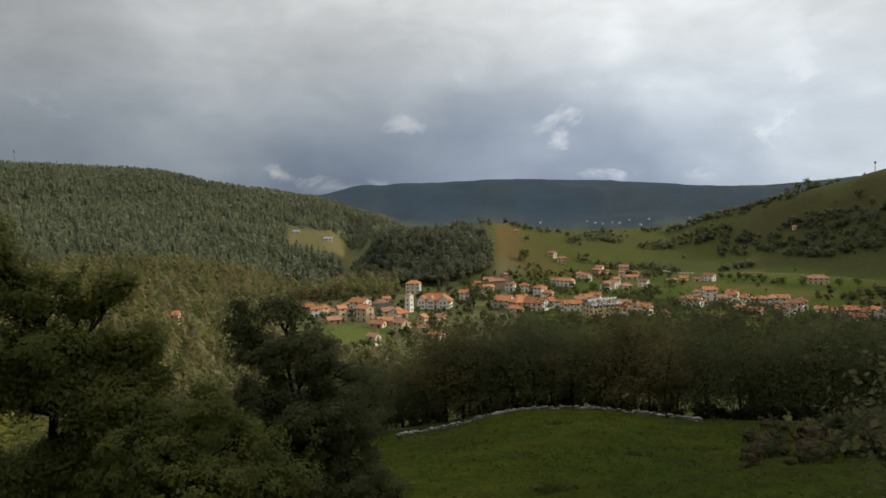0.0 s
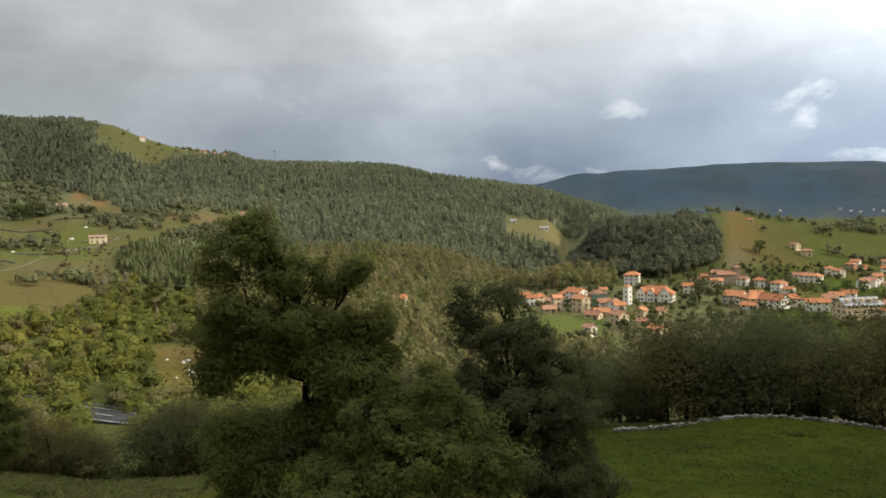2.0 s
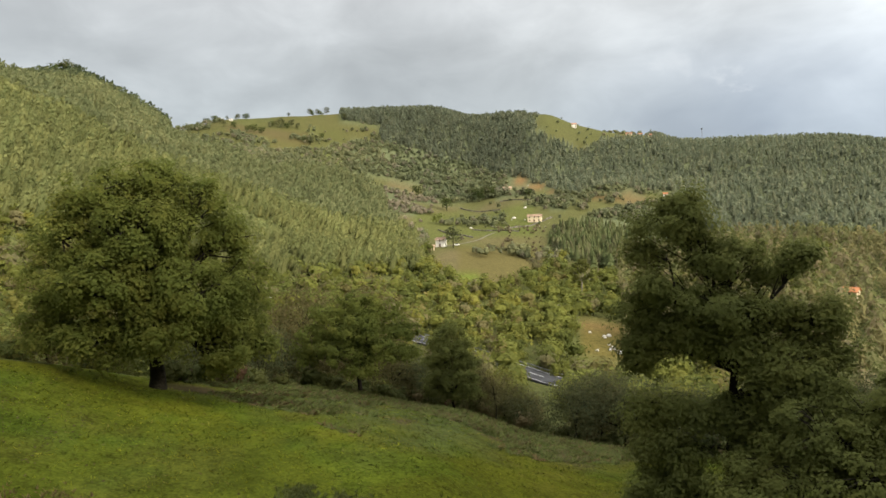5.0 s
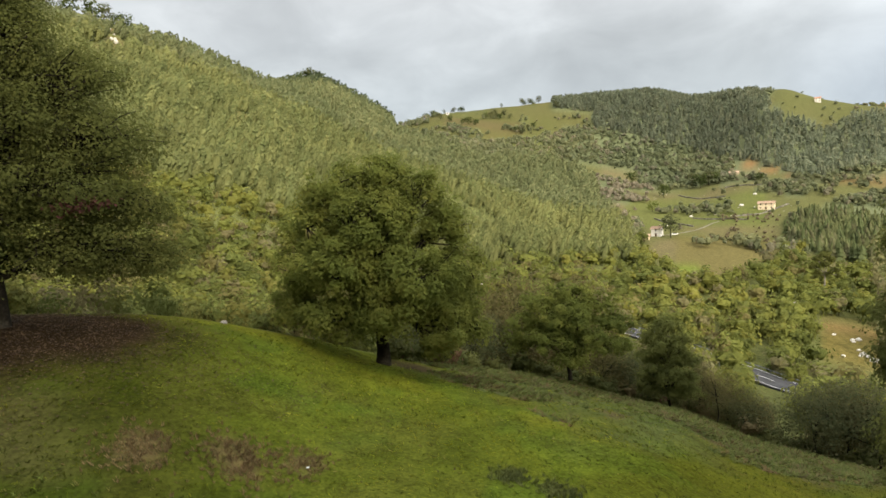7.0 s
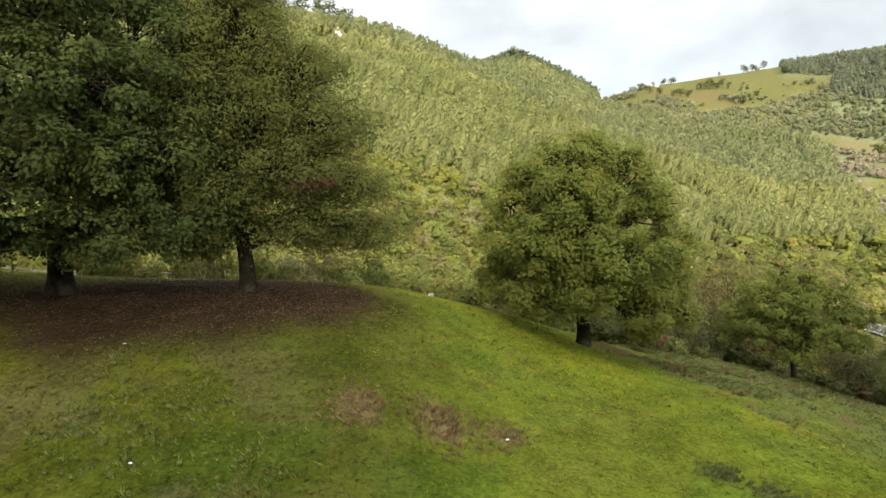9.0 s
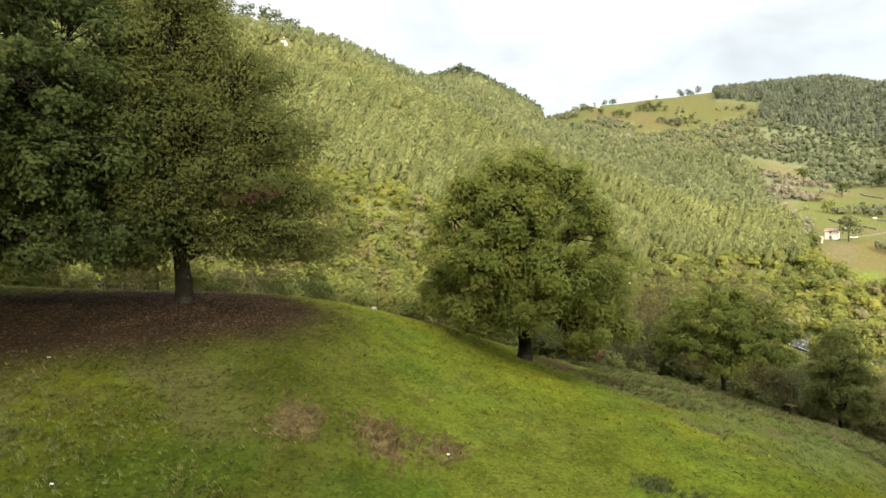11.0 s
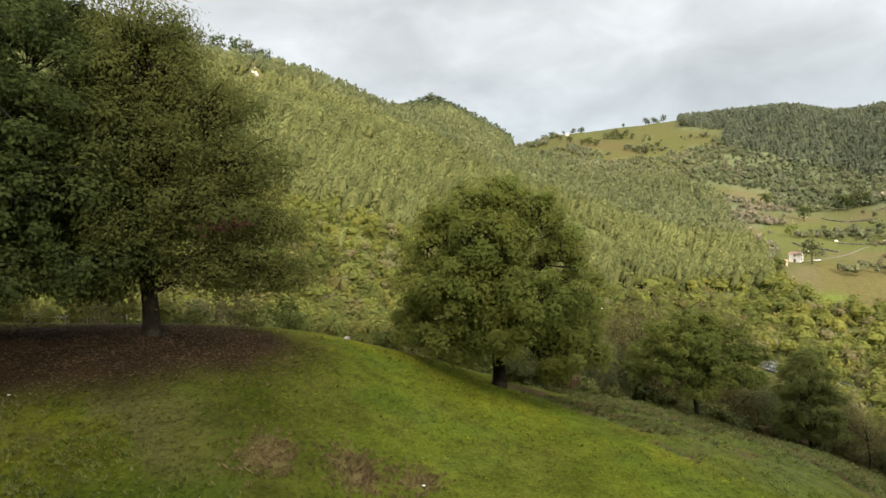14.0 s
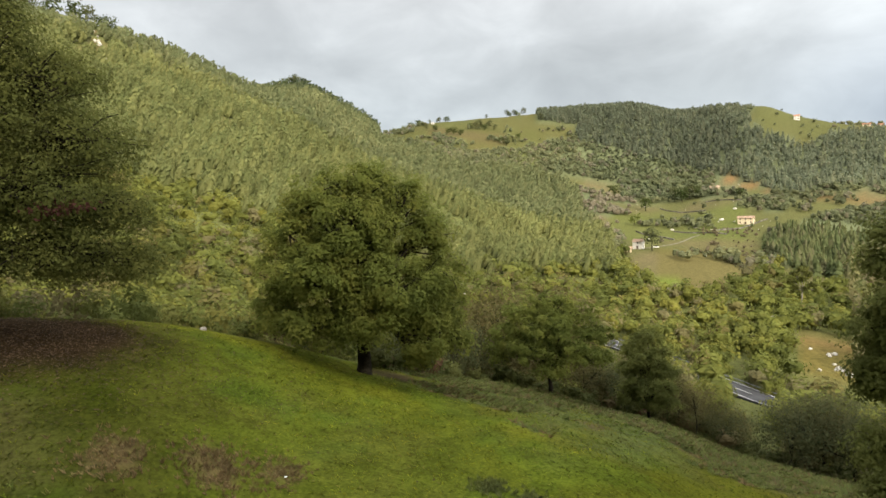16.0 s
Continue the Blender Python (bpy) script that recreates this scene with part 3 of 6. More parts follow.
def leaf_cards(rng, P, size, up=0.4, long=1.6, axis=None, out=None, wild=0.5):
    """Pointed leaf quads at the points P, facing the way out (or anywhere) and up; axis leans their length one way."""
    n = len(P)
    nor = rng.normal(size=(n, 3))
    nor /= np.linalg.norm(nor, axis=1)[:, None]
    if out is not None:
        nor = nor * wild + out / (np.linalg.norm(out, axis=1)[:, None] + 1e-6)
    nor[:, 2] += up
    nor /= np.linalg.norm(nor, axis=1)[:, None]
    t = rng.normal(size=(n, 3)) if axis is None else np.asarray(axis) + rng.normal(size=(n, 3)) * 0.45
    t -= nor * np.sum(t * nor, axis=1)[:, None]
    t /= np.linalg.norm(t, axis=1)[:, None] + 1e-9
    s = np.cross(nor, t)
    z = (size * rng.uniform(0.65, 1.35, n))[:, None]
    a, c = t * z * long * 0.5, s * z * 0.5
    V = np.stack([P - a, P - 0.1 * a - c + nor * z * 0.12, P + a, P - 0.1 * a + c + nor * z * 0.12], 1).reshape(-1, 3)
    return V, np.arange(4 * n).reshape(-1, 4)


def tree_parts(seed, h, foot, rx, clumps, per, leaf, trunk, limbs=6, ry=None, squash=0.6, hollow=0.45, lobes=0.2, spread=0.085, lean=(0, 0), long=1.5, twigs=0.5, skirt=0.6):
    """Wood and leaves of a broad tree h metres high, its crown beginning at foot, rx metres wide each way."""
    rng = np.random.default_rng(seed)
    ry = ry or rx
    mid, rz = (foot + h) / 2, (h - foot) / 2
    d = rng.normal(size=(clumps, 3))
    d /= np.linalg.norm(d, axis=1)[:, None]
    bumps = rng.normal(size=(9, 3))
    bumps /= np.linalg.norm(bumps, axis=1)[:, None]
    swell = 1 - lobes + 2.2 * lobes * np.max(np.clip(d @ bumps.T, 0, 1) ** 5 * rng.uniform(0.4, 1.0, 9), axis=1)
    f = (hollow + (1 - hollow) * rng.uniform(0, 1, clumps) ** 0.55) * swell
    C = d * f[:, None] * (rx, ry, rz)
    low = d[:, 2] < 0
    C[low, :2] *= ((1.02 - d[low, 2] ** 2) ** (-0.5 * skirt))[:, None]
    C += (lean[0], lean[1], mid)
    C[:, :2] += np.asarray(lean) * ((C[:, 2] - mid) / rz)[:, None] * 0.5
    fork = np.array([lean[0] * 0.25, lean[1] * 0.25, foot + 0.28 * (h - foot)])
    pieces = []
    s = np.linspace(0, 1, 7)
    bend = rng.normal(0, 0.06 * h * 0.3, 2)
    T = np.stack([fork[0] * s + bend[0] * np.sin(s * 3.1), fork[1] * s + bend[1] * np.sin(s * 3.1), -0.5 + (fork[2] + 0.5) * s], -1)
    pieces.append(tube(T, trunk * (1.0 - 0.42 * s + 0.75 * np.exp(-s * 11)), 9))
    tips = C[rng.permutation(clumps)[:limbs]]
    lines = []
    for tip in tips:
        start = T[-1] * 1.0 if rng.random() < 0.6 else T[rng.integers(4, 7)]
        tip = start + (tip - start) * 0.88
        s2 = np.linspace(0, 1, 7)[:, None]
        sag = np.array([0, 0, 1]) * np.linalg.norm(tip - start) * 0.14
        line = start + (tip - start) * s2 + sag * np.sin(s2 * 3.14) + rng.normal(0, 0.02 * h, (7, 3)) * s2
        lines.append(line)
        pieces.append(tube(line, trunk * (0.5 - 0.44 * s2[:, 0]), 6))
    knots = np.concatenate(lines)
    for c in C[rng.random(clumps) < twigs]:
        k = knots[np.argmin(np.linalg.norm(knots - c, axis=1) + 0.4 * np.abs(knots[:, 2] - c[2] + 0.08 * h))]
        m = (k + c) / 2 + rng.normal(0, 0.03 * h, 3)
        pieces.append(tube([k, m, c], trunk * np.array([0.12, 0.08, 0.03]), 4))
    off = rng.normal(size=(clumps * per, 3)) * (spread * h, spread * h, spread * h * squash)
    P = np.repeat(C, per, axis=0) + off
    out = off / (spread * h) + 1.2 * (P - (lean[0], lean[1], mid - 0.2 * rz)) / (rx, ry, rz)
    P[:, 2] = np.maximum(P[:, 2], foot * 0.45)
    return joined(pieces), leaf_cards(rng, P, leaf * 0.85, long=long, out=out)


def bough_tree(seed, masses, fork, trunk, leaf, per=60, dense=5.0, clump=0.36, flat=0.6, droop=0.0, twigs=0.6, loose=False, hang=False):
    """Wood and leaves of a tree whose boughs carry leaf masses (x, y, z, width, height); fork is the top of its trunk."""
    rng = np.random.default_rng(seed)
    fork = np.asarray(fork, float)
    s = np.linspace(0, 1, 8)
    T = np.stack([fork[0] * s ** 1.4 + 0.10 * np.sin(s * 5), fork[1] * s, -0.6 + (fork[2] + 0.6) * s], -1)
    wood = [tube(T, trunk * (1.0 - 0.35 * s + 0.7 * np.exp(-s * 10)), 9)]
    P, out = [], []
    for mx, my, mz, rw, rh in masses:
        c = np.array([mx, my, mz])
        start = T[-1] if hang or c[2] > fork[2] else T[int(np.clip(np.searchsorted(T[:, 2], c[2] - 0.6), 2, 7))]
        q = np.linspace(0, 1, 7)[:, None]
        reach = np.linalg.norm(c - start)
        line = start + (c - start) * q + np.array([0, 0, 0.12 * reach]) * np.sin(q * 3.14) + rng.normal(0, 0.035 * reach, (7, 3)) * q
        wood.append(tube(line, trunk * (0.44 - 0.34 * q[:, 0]), 6))
        n = int(dense * (rw * rw + 2 * rw * rh)) + 4
        d = rng.normal(size=(n, 3))
        d /= np.linalg.norm(d, axis=1)[:, None]
        C = c + d * (rng.uniform(0.12, 1, n) ** 0.5 * rng.uniform(0.78, 1.2, n))[:, None] * (rw, rw, rh)
        C[:, 2] -= droop * np.hypot(C[:, 0] - c[0], C[:, 1] - c[1]) ** 1.3
        for e in C[rng.random(n) < twigs]:
            k = line[rng.integers(3, 7)]
            m = (k + e) / 2 + rng.normal(0, 0.10 * rw, 3) + (0, 0, 0.08 * rw)
            wood.append(tube([k, m, e], trunk * np.array([0.13, 0.08, 0.03]), 4))
        count = rng.integers(per // 2, per * 3 // 2, n)
        size = np.repeat(clump * rng.uniform(0.65, 1.4, n), count)[:, None]
        way = rng.normal(size=(count.sum(), 3))
        if not loose:
            way[:, 2] += 0.5
            way /= np.linalg.norm(way, axis=1)[:, None]
            way *= 1.3 * rng.uniform(0, 1, (len(way), 1)) ** 0.4
        off = way * (1, 1, flat) * size
        P.append(np.repeat(C, count, axis=0) + off)
        out.append(1.3 * way + 0.9 * (np.repeat(C, count, axis=0) - c) / (rw, rw, rh))
    P, out = np.concatenate(P), np.concatenate(out)
    P[:, 2] = np.maximum(P[:, 2], 0.25)
    return joined(wood), leaf_cards(rng, P, leaf, long=1.5, out=out, wild=0.38)


def tree(name, label, wood, crown, bark, foliage, category="tree", group=""):
    top = tagged(new(name), label, category, group)
    part("trunk", mesh_np("trunk", *wood, bark, smooth=True), bark, top)
    part("crown", mesh_np("crown", *crown, foliage), foliage, top)
    return top


def plant(top, bearing, reach, turn=0.0, size=1.0, sink=0.15):
    x, y, z = spot(bearing, reach, -sink)
    top.matrix_world = Matrix.LocRotScale((x, y, z), Euler((0, 0, radians(turn))), (size,) * 3)
    return top


def again(top, bearing, reach, turn, size, label="", sink=0.15):
    x, y, z = spot(bearing, reach, -sink)
    ob = copy_thing(top, Matrix.LocRotScale((x, y, z), Euler((0, 0, radians(turn))), None))
    ob.scale = (size,) * 3
    return tagged(ob, label)


# the oaks of the meadow; the boughs' masses are (across, away, height, half width, half height)
BIG = [(0.0, -2.6, 7.6, 2.6, 1.6), (0.2, -3.0, 5.4, 2.2, 1.4), (0.5, 0, 12.2, 2.3, 1.4), (-2.2, -0.6, 11.2, 2.2, 1.6), (3.0, -0.4, 10.8, 1.9, 1.5), (-4.0, 0, 9.0, 2.0, 1.9), (4.6, 0, 8.6, 1.8, 1.9), (-4.6, -0.8, 6.4, 1.9, 1.8), (5.2, -0.8, 6.2, 1.9, 1.8), (-5.2, 0, 4.2, 1.7, 1.5), (5.6, 0, 3.9, 1.7, 1.5), (-0.2, -2.8, 9.4, 2.8, 2.1), (-2.2, -3.6, 6.6, 2.5, 1.9), (2.6, -3.8, 5.8, 2.5, 1.9), (0, 3.0, 8.2, 3.8, 3.0), (-2.8, -2.6, 3.7, 2.3, 1.4), (3.6, -2.6, 3.2, 2.4, 1.5), (0.6, -3.8, 3.8, 2.4, 1.2), (5.7, -0.2, 2.0, 1.7, 1.1), (3.4, -3.0, 1.9, 1.5, 0.8)]
big_oak = plant(tree("oak_tree", "spreading green oak on the meadow's brow", *bough_tree(3, BIG, (0.2, 0, 3.4), 0.50, 0.125, 135, 3.4, 0.56, 0.85, hang=True), BARK, OAK_LEAF), 79.6, 42, 79.6)
FEATHERY = [(0.6, 0, 14.6, 2.8, 1.8), (0.7, 0, 12.4, 3.2, 2.0), (3.0, 0, 10.6, 3.2, 1.8), (4.2, -1, 8.2, 3.0, 1.6), (0.4, -1, 8.6, 3.0, 2.0), (2.6, -1.4, 6.0, 3.4, 1.5), (5.4, 0, 5.2, 2.3, 1.3), (3.4, -1.0, 3.2, 3.0, 1.2), (6.2, 0, 2.7, 2.0, 1.0), (-0.6, -1.6, 5.0, 2.4, 1.6), (-2.4, -1.2, 3.4, 2.6, 1.0), (-2.8, 0, 7.4, 3.0, 2.2), (-2.0, 0, 10.6, 3.0, 2.2), (1.2, 3.4, 7.0, 3.2, 2.2)]
litter_oak = plant(tree("oak_tree", "tall olive-brown oak with drooping twigs over fallen leaves", *bough_tree(5, FEATHERY, (0.1, 0, 4.2), 0.44, 0.090, 118, 4.4, 0.46, 0.75, 0.05, 0.9, True), BARK, OLIVE_LEAF), 108.3, 34, 108.3)
DARK = [(0, 0, 17, 4.5, 2.2), (3.8, 0, 14.6, 3.6, 2.2), (-3.8, 0, 14.0, 4.0, 2.6), (0, -4.0, 12.6, 4.2, 2.6), (5.0, -1, 11.4, 3.4, 2.2), (1.6, -4.4, 9.0, 4.0, 2.2), (5.6, -1.6, 8.2, 3.4, 2.0), (-4.4, -2.4, 9.4, 4.0, 2.4), (3.4, -4.2, 5.8, 3.8, 1.8), (6.4, -1.2, 4.9, 3.0, 1.6), (-2.0, -4.4, 5.6, 4.0, 2.0), (5.2, -3.0, 2.7, 3.2, 1.2), (1.4, -4.0, 2.9, 3.0, 1.2), (-3.0, -3.4, 3.0, 3.4, 1.4), (8.2, -0.4, 2.6, 1.9, 0.9), (1.0, 2.5, 7.5, 4.6, 3.4), (3.6, 1.6, 5.0, 3.0, 2.0)]
dark_oak = plant(tree("evergreen_oak_tree", "dense dark green oak with low boughs", *bough_tree(8, DARK, (0.4, 0, 4.5), 0.60, 0.130, 125, 2.4, 0.64, 0.85), BARK, DARK_LEAF), 122.0, 35, 122)
HIGH_BOUGHS = [(-1.5, 0, 11.6, 1.6, 0.8), (-2.6, -0.4, 10.6, 0.9, 0.5), (0.0, 0.3, 10.3, 1.7, 0.75), (1.6, 0.8, 9.6, 0.9, 0.5), (2.5, 0, 10.4, 0.7, 0.5), (-2.0, -0.8, 9.3, 1.3, 0.6), (-2.9, 0, 8.3, 1.1, 0.8), (-0.2, -0.9, 8.7, 1.7, 0.7), (1.4, 0.4, 8.2, 1.2, 0.7), (2.9, 0.2, 8.1, 1.3, 0.9), (-0.6, 1.6, 7.6, 1.3, 0.6), (-1.4, 0.2, 12.4, 0.9, 0.5), (0.9, -1.2, 7.4, 1.2, 0.6), (-0.8, -1.0, 7.7, 0.9, 0.4)]
LOW_BOUGHS = [(-2.9, -0.4, 6.8, 0.6, 0.8), (2.2, -0.8, 6.8, 1.5, 0.8), (-1.7, -0.6, 3.0, 1.4, 1.4), (0.8, 0.6, 4.2, 1.5, 1.0), (1.8, 1.0, 5.6, 1.3, 0.8), (-1.9, -1.0, 1.4, 1.7, 1.0), (-1.1, -0.8, 4.7, 1.2, 0.7), (0.5, -1.0, 4.9, 1.0, 0.6), (3.6, 0, 7.0, 1.0, 0.6), (2.8, -0.4, 5.6, 1.3, 0.8), (1.8, -0.9, 6.2, 1.4, 0.8), (3.2, 0, 5.0, 1.4, 1.0), (1.2, -0.6, 3.6, 1.4, 1.0), (-2.9, -0.3, 4.4, 0.9, 0.9), (-2.6, -0.3, 7.3, 0.9, 0.7), (-2.9, 0, 6.6, 0.6, 0.6), (-0.6, -0.5, 7.3, 1.2, 0.5), (-1.6, -0.3, 8.0, 1.2, 0.6)]
fork_oak = plant(tree("oak_tree", "open-crowned oak with a forked dark trunk", *bough_tree(12, HIGH_BOUGHS + LOW_BOUGHS, (0.5, 0, 6.2), 0.22, 0.088, 125, 8.6, 0.40, 0.85, 0.0, 0.7), BARK, LIGHT_LEAF), 32.2, 26, 32.2)
LOW = [(1.7, 0.3, 5.4, 1.5, 0.8), (0.2, 0, 4.4, 1.9, 0.9), (3.2, 0, 4.2, 1.3, 0.8), (1.4, -1.4, 3.6, 1.9, 0.8), (3.9, -0.4, 2.8, 1.4, 0.9), (-1.6, -0.6, 2.5, 2.0, 1.0), (1.2, -2.0, 2.1, 2.2, 0.9), (3.6, -1.6, 1.4, 1.8, 0.9), (-2.4, -1.2, 1.0, 1.9, 0.8), (0.4, 1.4, 3.2, 2.0, 1.2), (2.9, 1.4, 3.0, 1.8, 1.0), (1.0, -2.4, 0.7, 2.2, 0.6)]
bush_oak = plant(tree("oak_tree", "low broad oak with yellowing leaves", *bough_tree(15, LOW, (1.0, 0, 2.2), 0.24, 0.082, 125, 6.4, 0.36, 0.8), BARK, LIGHT_LEAF), 25.5, 23, 25.5)
UPRIGHT = [(-2.0, 0, 9.2, 0.9, 1.1), (-0.3, 0.4, 9.5, 1.0, 0.9), (-1.2, -0.5, 7.9, 1.8, 0.9), (0.7, 0, 7.7, 1.5, 0.9), (1.7, 0.3, 6.4, 1.8, 1.1), (-1.4, -0.5, 6.0, 1.7, 1.2), (0.4, -1.2, 5.2, 2.2, 1.2), (2.2, -0.3, 4.4, 1.9, 1.2), (-0.8, 0.6, 3.6, 1.9, 1.3), (2.9, 0, 2.5, 1.6, 1.4), (0.6, -1.4, 2.6, 2.3, 1.2), (3.4, -0.6, 1.0, 1.7, 0.9), (-0.6, -1.0, 1.0, 2.2, 0.9), (1.6, -1.6, 0.9, 2.0, 0.7)]
field_oak = plant(tree("oak_tree", "dark green oak with an upright crown", *bough_tree(19, UPRIGHT, (0.2, 0, 3.2), 0.28, 0.090, 125, 6.0, 0.40, 0.8), BARK, HEDGE_LEAF), 13.5, 30, 13.5)
red = leaf_cards(np.random.default_rng(6), np.random.default_rng(4).normal(size=(190, 3)) * (0.62, 0.5, 0.17) + (3.2, -3.6, 5.1), 0.12)
tagged(part("red_branch", mesh_np("red_branch", *red, RED_LEAF), RED_LEAF, litter_oak), "spray of red autumn leaves", kind="stuff")

# hedge and copse trees, built once and repeated
BANK = [(0, 0, 7.6, 1.8, 0.8), (-1.9, 0, 6.8, 1.8, 0.9), (2.0, 0, 6.7, 1.8, 0.9), (-3.4, -0.4, 5.2, 1.7, 0.9), (3.5, -0.3, 5.0, 1.7, 0.9), (0, -1.8, 6.0, 2.4, 1.2), (-1.6, -2.2, 4.2, 2.0, 1.0), (1.8, -2.2, 4.0, 2.0, 1.0), (-3.9, 0, 3.4, 1.3, 0.8), (4.0, 0, 3.2, 1.3, 0.8), (0, 2.0, 4.8, 2.6, 1.6), (0.2, -2.4, 2.8, 1.8, 0.6)]
copse = [
    tree("hedge_tree", "dark leafy hedgerow tree", *tree_parts(31, 8.6, 0.5, 4.0, 120, 40, 0.19, 0.22, 6, lobes=0.28, twigs=0.25), BARK, HEDGE_LEAF, group="hedgerow trees"),
    tree("hedge_tree", "dark leafy hedgerow tree", *tree_parts(37, 10.5, 1.3, 4.2, 125, 40, 0.19, 0.24, 8, lobes=0.28, twigs=0.25), BARK, HEDGE_LEAF, group="hedgerow trees"),
    tree("hedge_tree", "rounded grey-green tree on the bank", *bough_tree(41, BANK, (0.2, 0, 2.2), 0.22, 0.14, 60, 4.6, 0.42, 0.85), BARK, OAK_LEAF, group="hedgerow trees"),
    tree("hedge_tree", "brown autumn tree with thin leaves", *tree_parts(43, 9.6, 0.4, 4.0, 150, 40, 0.18, 0.18, 9, lobes=0.28, hollow=0.2, twigs=0.4), BARK, AUTUMN_LEAF, group="hedgerow trees"),
    tree("bank_tree", "upright green tree at the meadow's foot", *bough_tree(49, [(0, 0, 8.3, 1.5, 0.8), (-1.3, 0, 7.2, 1.4, 0.9), (1.4, 0, 6.9, 1.4, 0.9), (-1.9, -0.4, 5.4, 1.4, 0.9), (2.0, -0.3, 5.2, 1.4, 0.9), (0, -1.6, 6.2, 1.7, 1.1), (-1.0, -1.6, 4.0, 1.6, 0.9), (1.2, -1.6, 3.7, 1.6, 0.9), (-1.8, -0.6, 2.6, 1.5, 0.8), (1.7, -0.8, 2.3, 1.5, 0.8), (0.1, -1.2, 2.0, 1.5, 0.6), (0, 1.4, 5.0, 1.9, 1.5)], (0.1, 0, 1.6), 0.18, 0.13, 60, 6.0, 0.42, 0.85), BARK, LIGHT_LEAF, group="hedgerow trees"),
    tree("thin_tree", "slender half-bare tree with a thin trunk", *tree_parts(47, 8.0, 2.6, 1.9, 34, 24, 0.15, 0.09, 9, lobes=0.3, hollow=0.2, twigs=1.0), BARK, AUTUMN_LEAF, group="hedgerow trees"),
]
FAR_TREES = [
    tree("tree", "small dark tree far off", *tree_parts(61, 9.0, 0.6, 3.6, 34, 8, 0.75, 0.22, 4, lobes=0.3, twigs=0), BARK, DARK_LEAF, group="far trees"),
    tree("tree", "small dark tree far off", *tree_parts(63, 10.0, 1.2, 3.2, 34, 8, 0.75, 0.22, 4, lobes=0.3, twigs=0), BARK, HEDGE_LEAF, group="far trees"),
    tree("tree", "small green tree far off", *tree_parts(67, 8.5, 0.8, 4.0, 36, 8, 0.70, 0.22, 4, lobes=0.3, twigs=0), BARK, OAK_LEAF, group="far trees"),
    tree("tree", "yellow-brown tree far off", *tree_parts(69, 10.0, 0.8, 3.2, 34, 8, 0.65, 0.2, 4, lobes=0.3, twigs=0), BARK, AUTUMN_LEAF, group="far trees"),
]
for k, (b0, r0) in enumerate(((-29.9, 1002), (-27.9, 1000), (55.6, 640), (14.0, 520))):
    plant(FAR_TREES[k], b0, r0, 0, 1.4)


def row_of_trees():
    rng = np.random.default_rng(71)
    plant(copse[2], 63.2, 61, 64, 1.14)
    plant(copse[0], 42.0, 68, 0, 0.95)
    plant(copse[1], -2.0, 74, 0, 1.0)
    plant(copse[3], 67.2, 76, 0, 1.4)
    plant(copse[4], 54.9, 67, 55, 1.0)
    plant(copse[5], -19.0, 64.5, 0, 1.05)
    # the belt behind the dry wall
    b = -42.0
    while b < 6:
        k = (0, 1, 3, 0, 3)[int(rng.integers(5))]
        again(copse[k], b, rng.uniform(72, 80), rng.uniform(0, 360), rng.uniform(1.0, 1.3) if b < 2 else rng.uniform(0.9, 1.1))
        b += rng.uniform(1.6, 2.6)
    b = -40.0
    while b < 6:
        again(copse[int(rng.integers(2))], b, rng.uniform(84, 100), rng.uniform(0, 360), rng.uniform(1.35, 1.65) if b < 2 else rng.uniform(1.0, 1.2))
        b += rng.uniform(2.4, 3.4)
    # the copse down the bank
    for b, r, k, s in ((62.6, 78, 3, 1.45), (69.9, 74, 3, 1.15), (69.6, 72, 0, 0.9), (71.5, 62, 0, 0.7), (75.0, 60, 0, 0.72), (58.4, 74, 0, 0.72), (52.4, 71, 3, 0.62), (51.2, 69, 5, 0.7), (50.2, 73, 3, 0.6), (49.0, 71, 0, 0.55), (51.8, 75, 5, 0.8), (47.9, 73, 3, 0.5), (44.2, 67, 0, 0.86), (42.0, 70, 3, 0.8), (60.2, 72, 3, 0.7), (57.0, 73, 0, 0.66)):
        again(copse[k], b, r, rng.uniform(0, 360), s)
    for b, r, k, s in ((39.6, 70, 0, 0.95), (36.5, 72, 1, 0.8), (33.0, 74, 0, 0.9), (29.0, 72, 0, 0.9), (20.0, 68, 0, 1.0), (17.0, 66, 1, 0.9), (10.0, 68, 0, 0.9), (7.0, 70, 1, 0.85), (-9.4, 69.5, 5, 0.9), (83.0, 56, 0, 0.6), (87.0, 52, 3, 0.55), (77.5, 54, 0, 0.5)):
        again(copse[k], b, r, rng.uniform(0, 360), s)


row_of_trees()

# ---- woods: many small trees joined, hillside by hillside ----


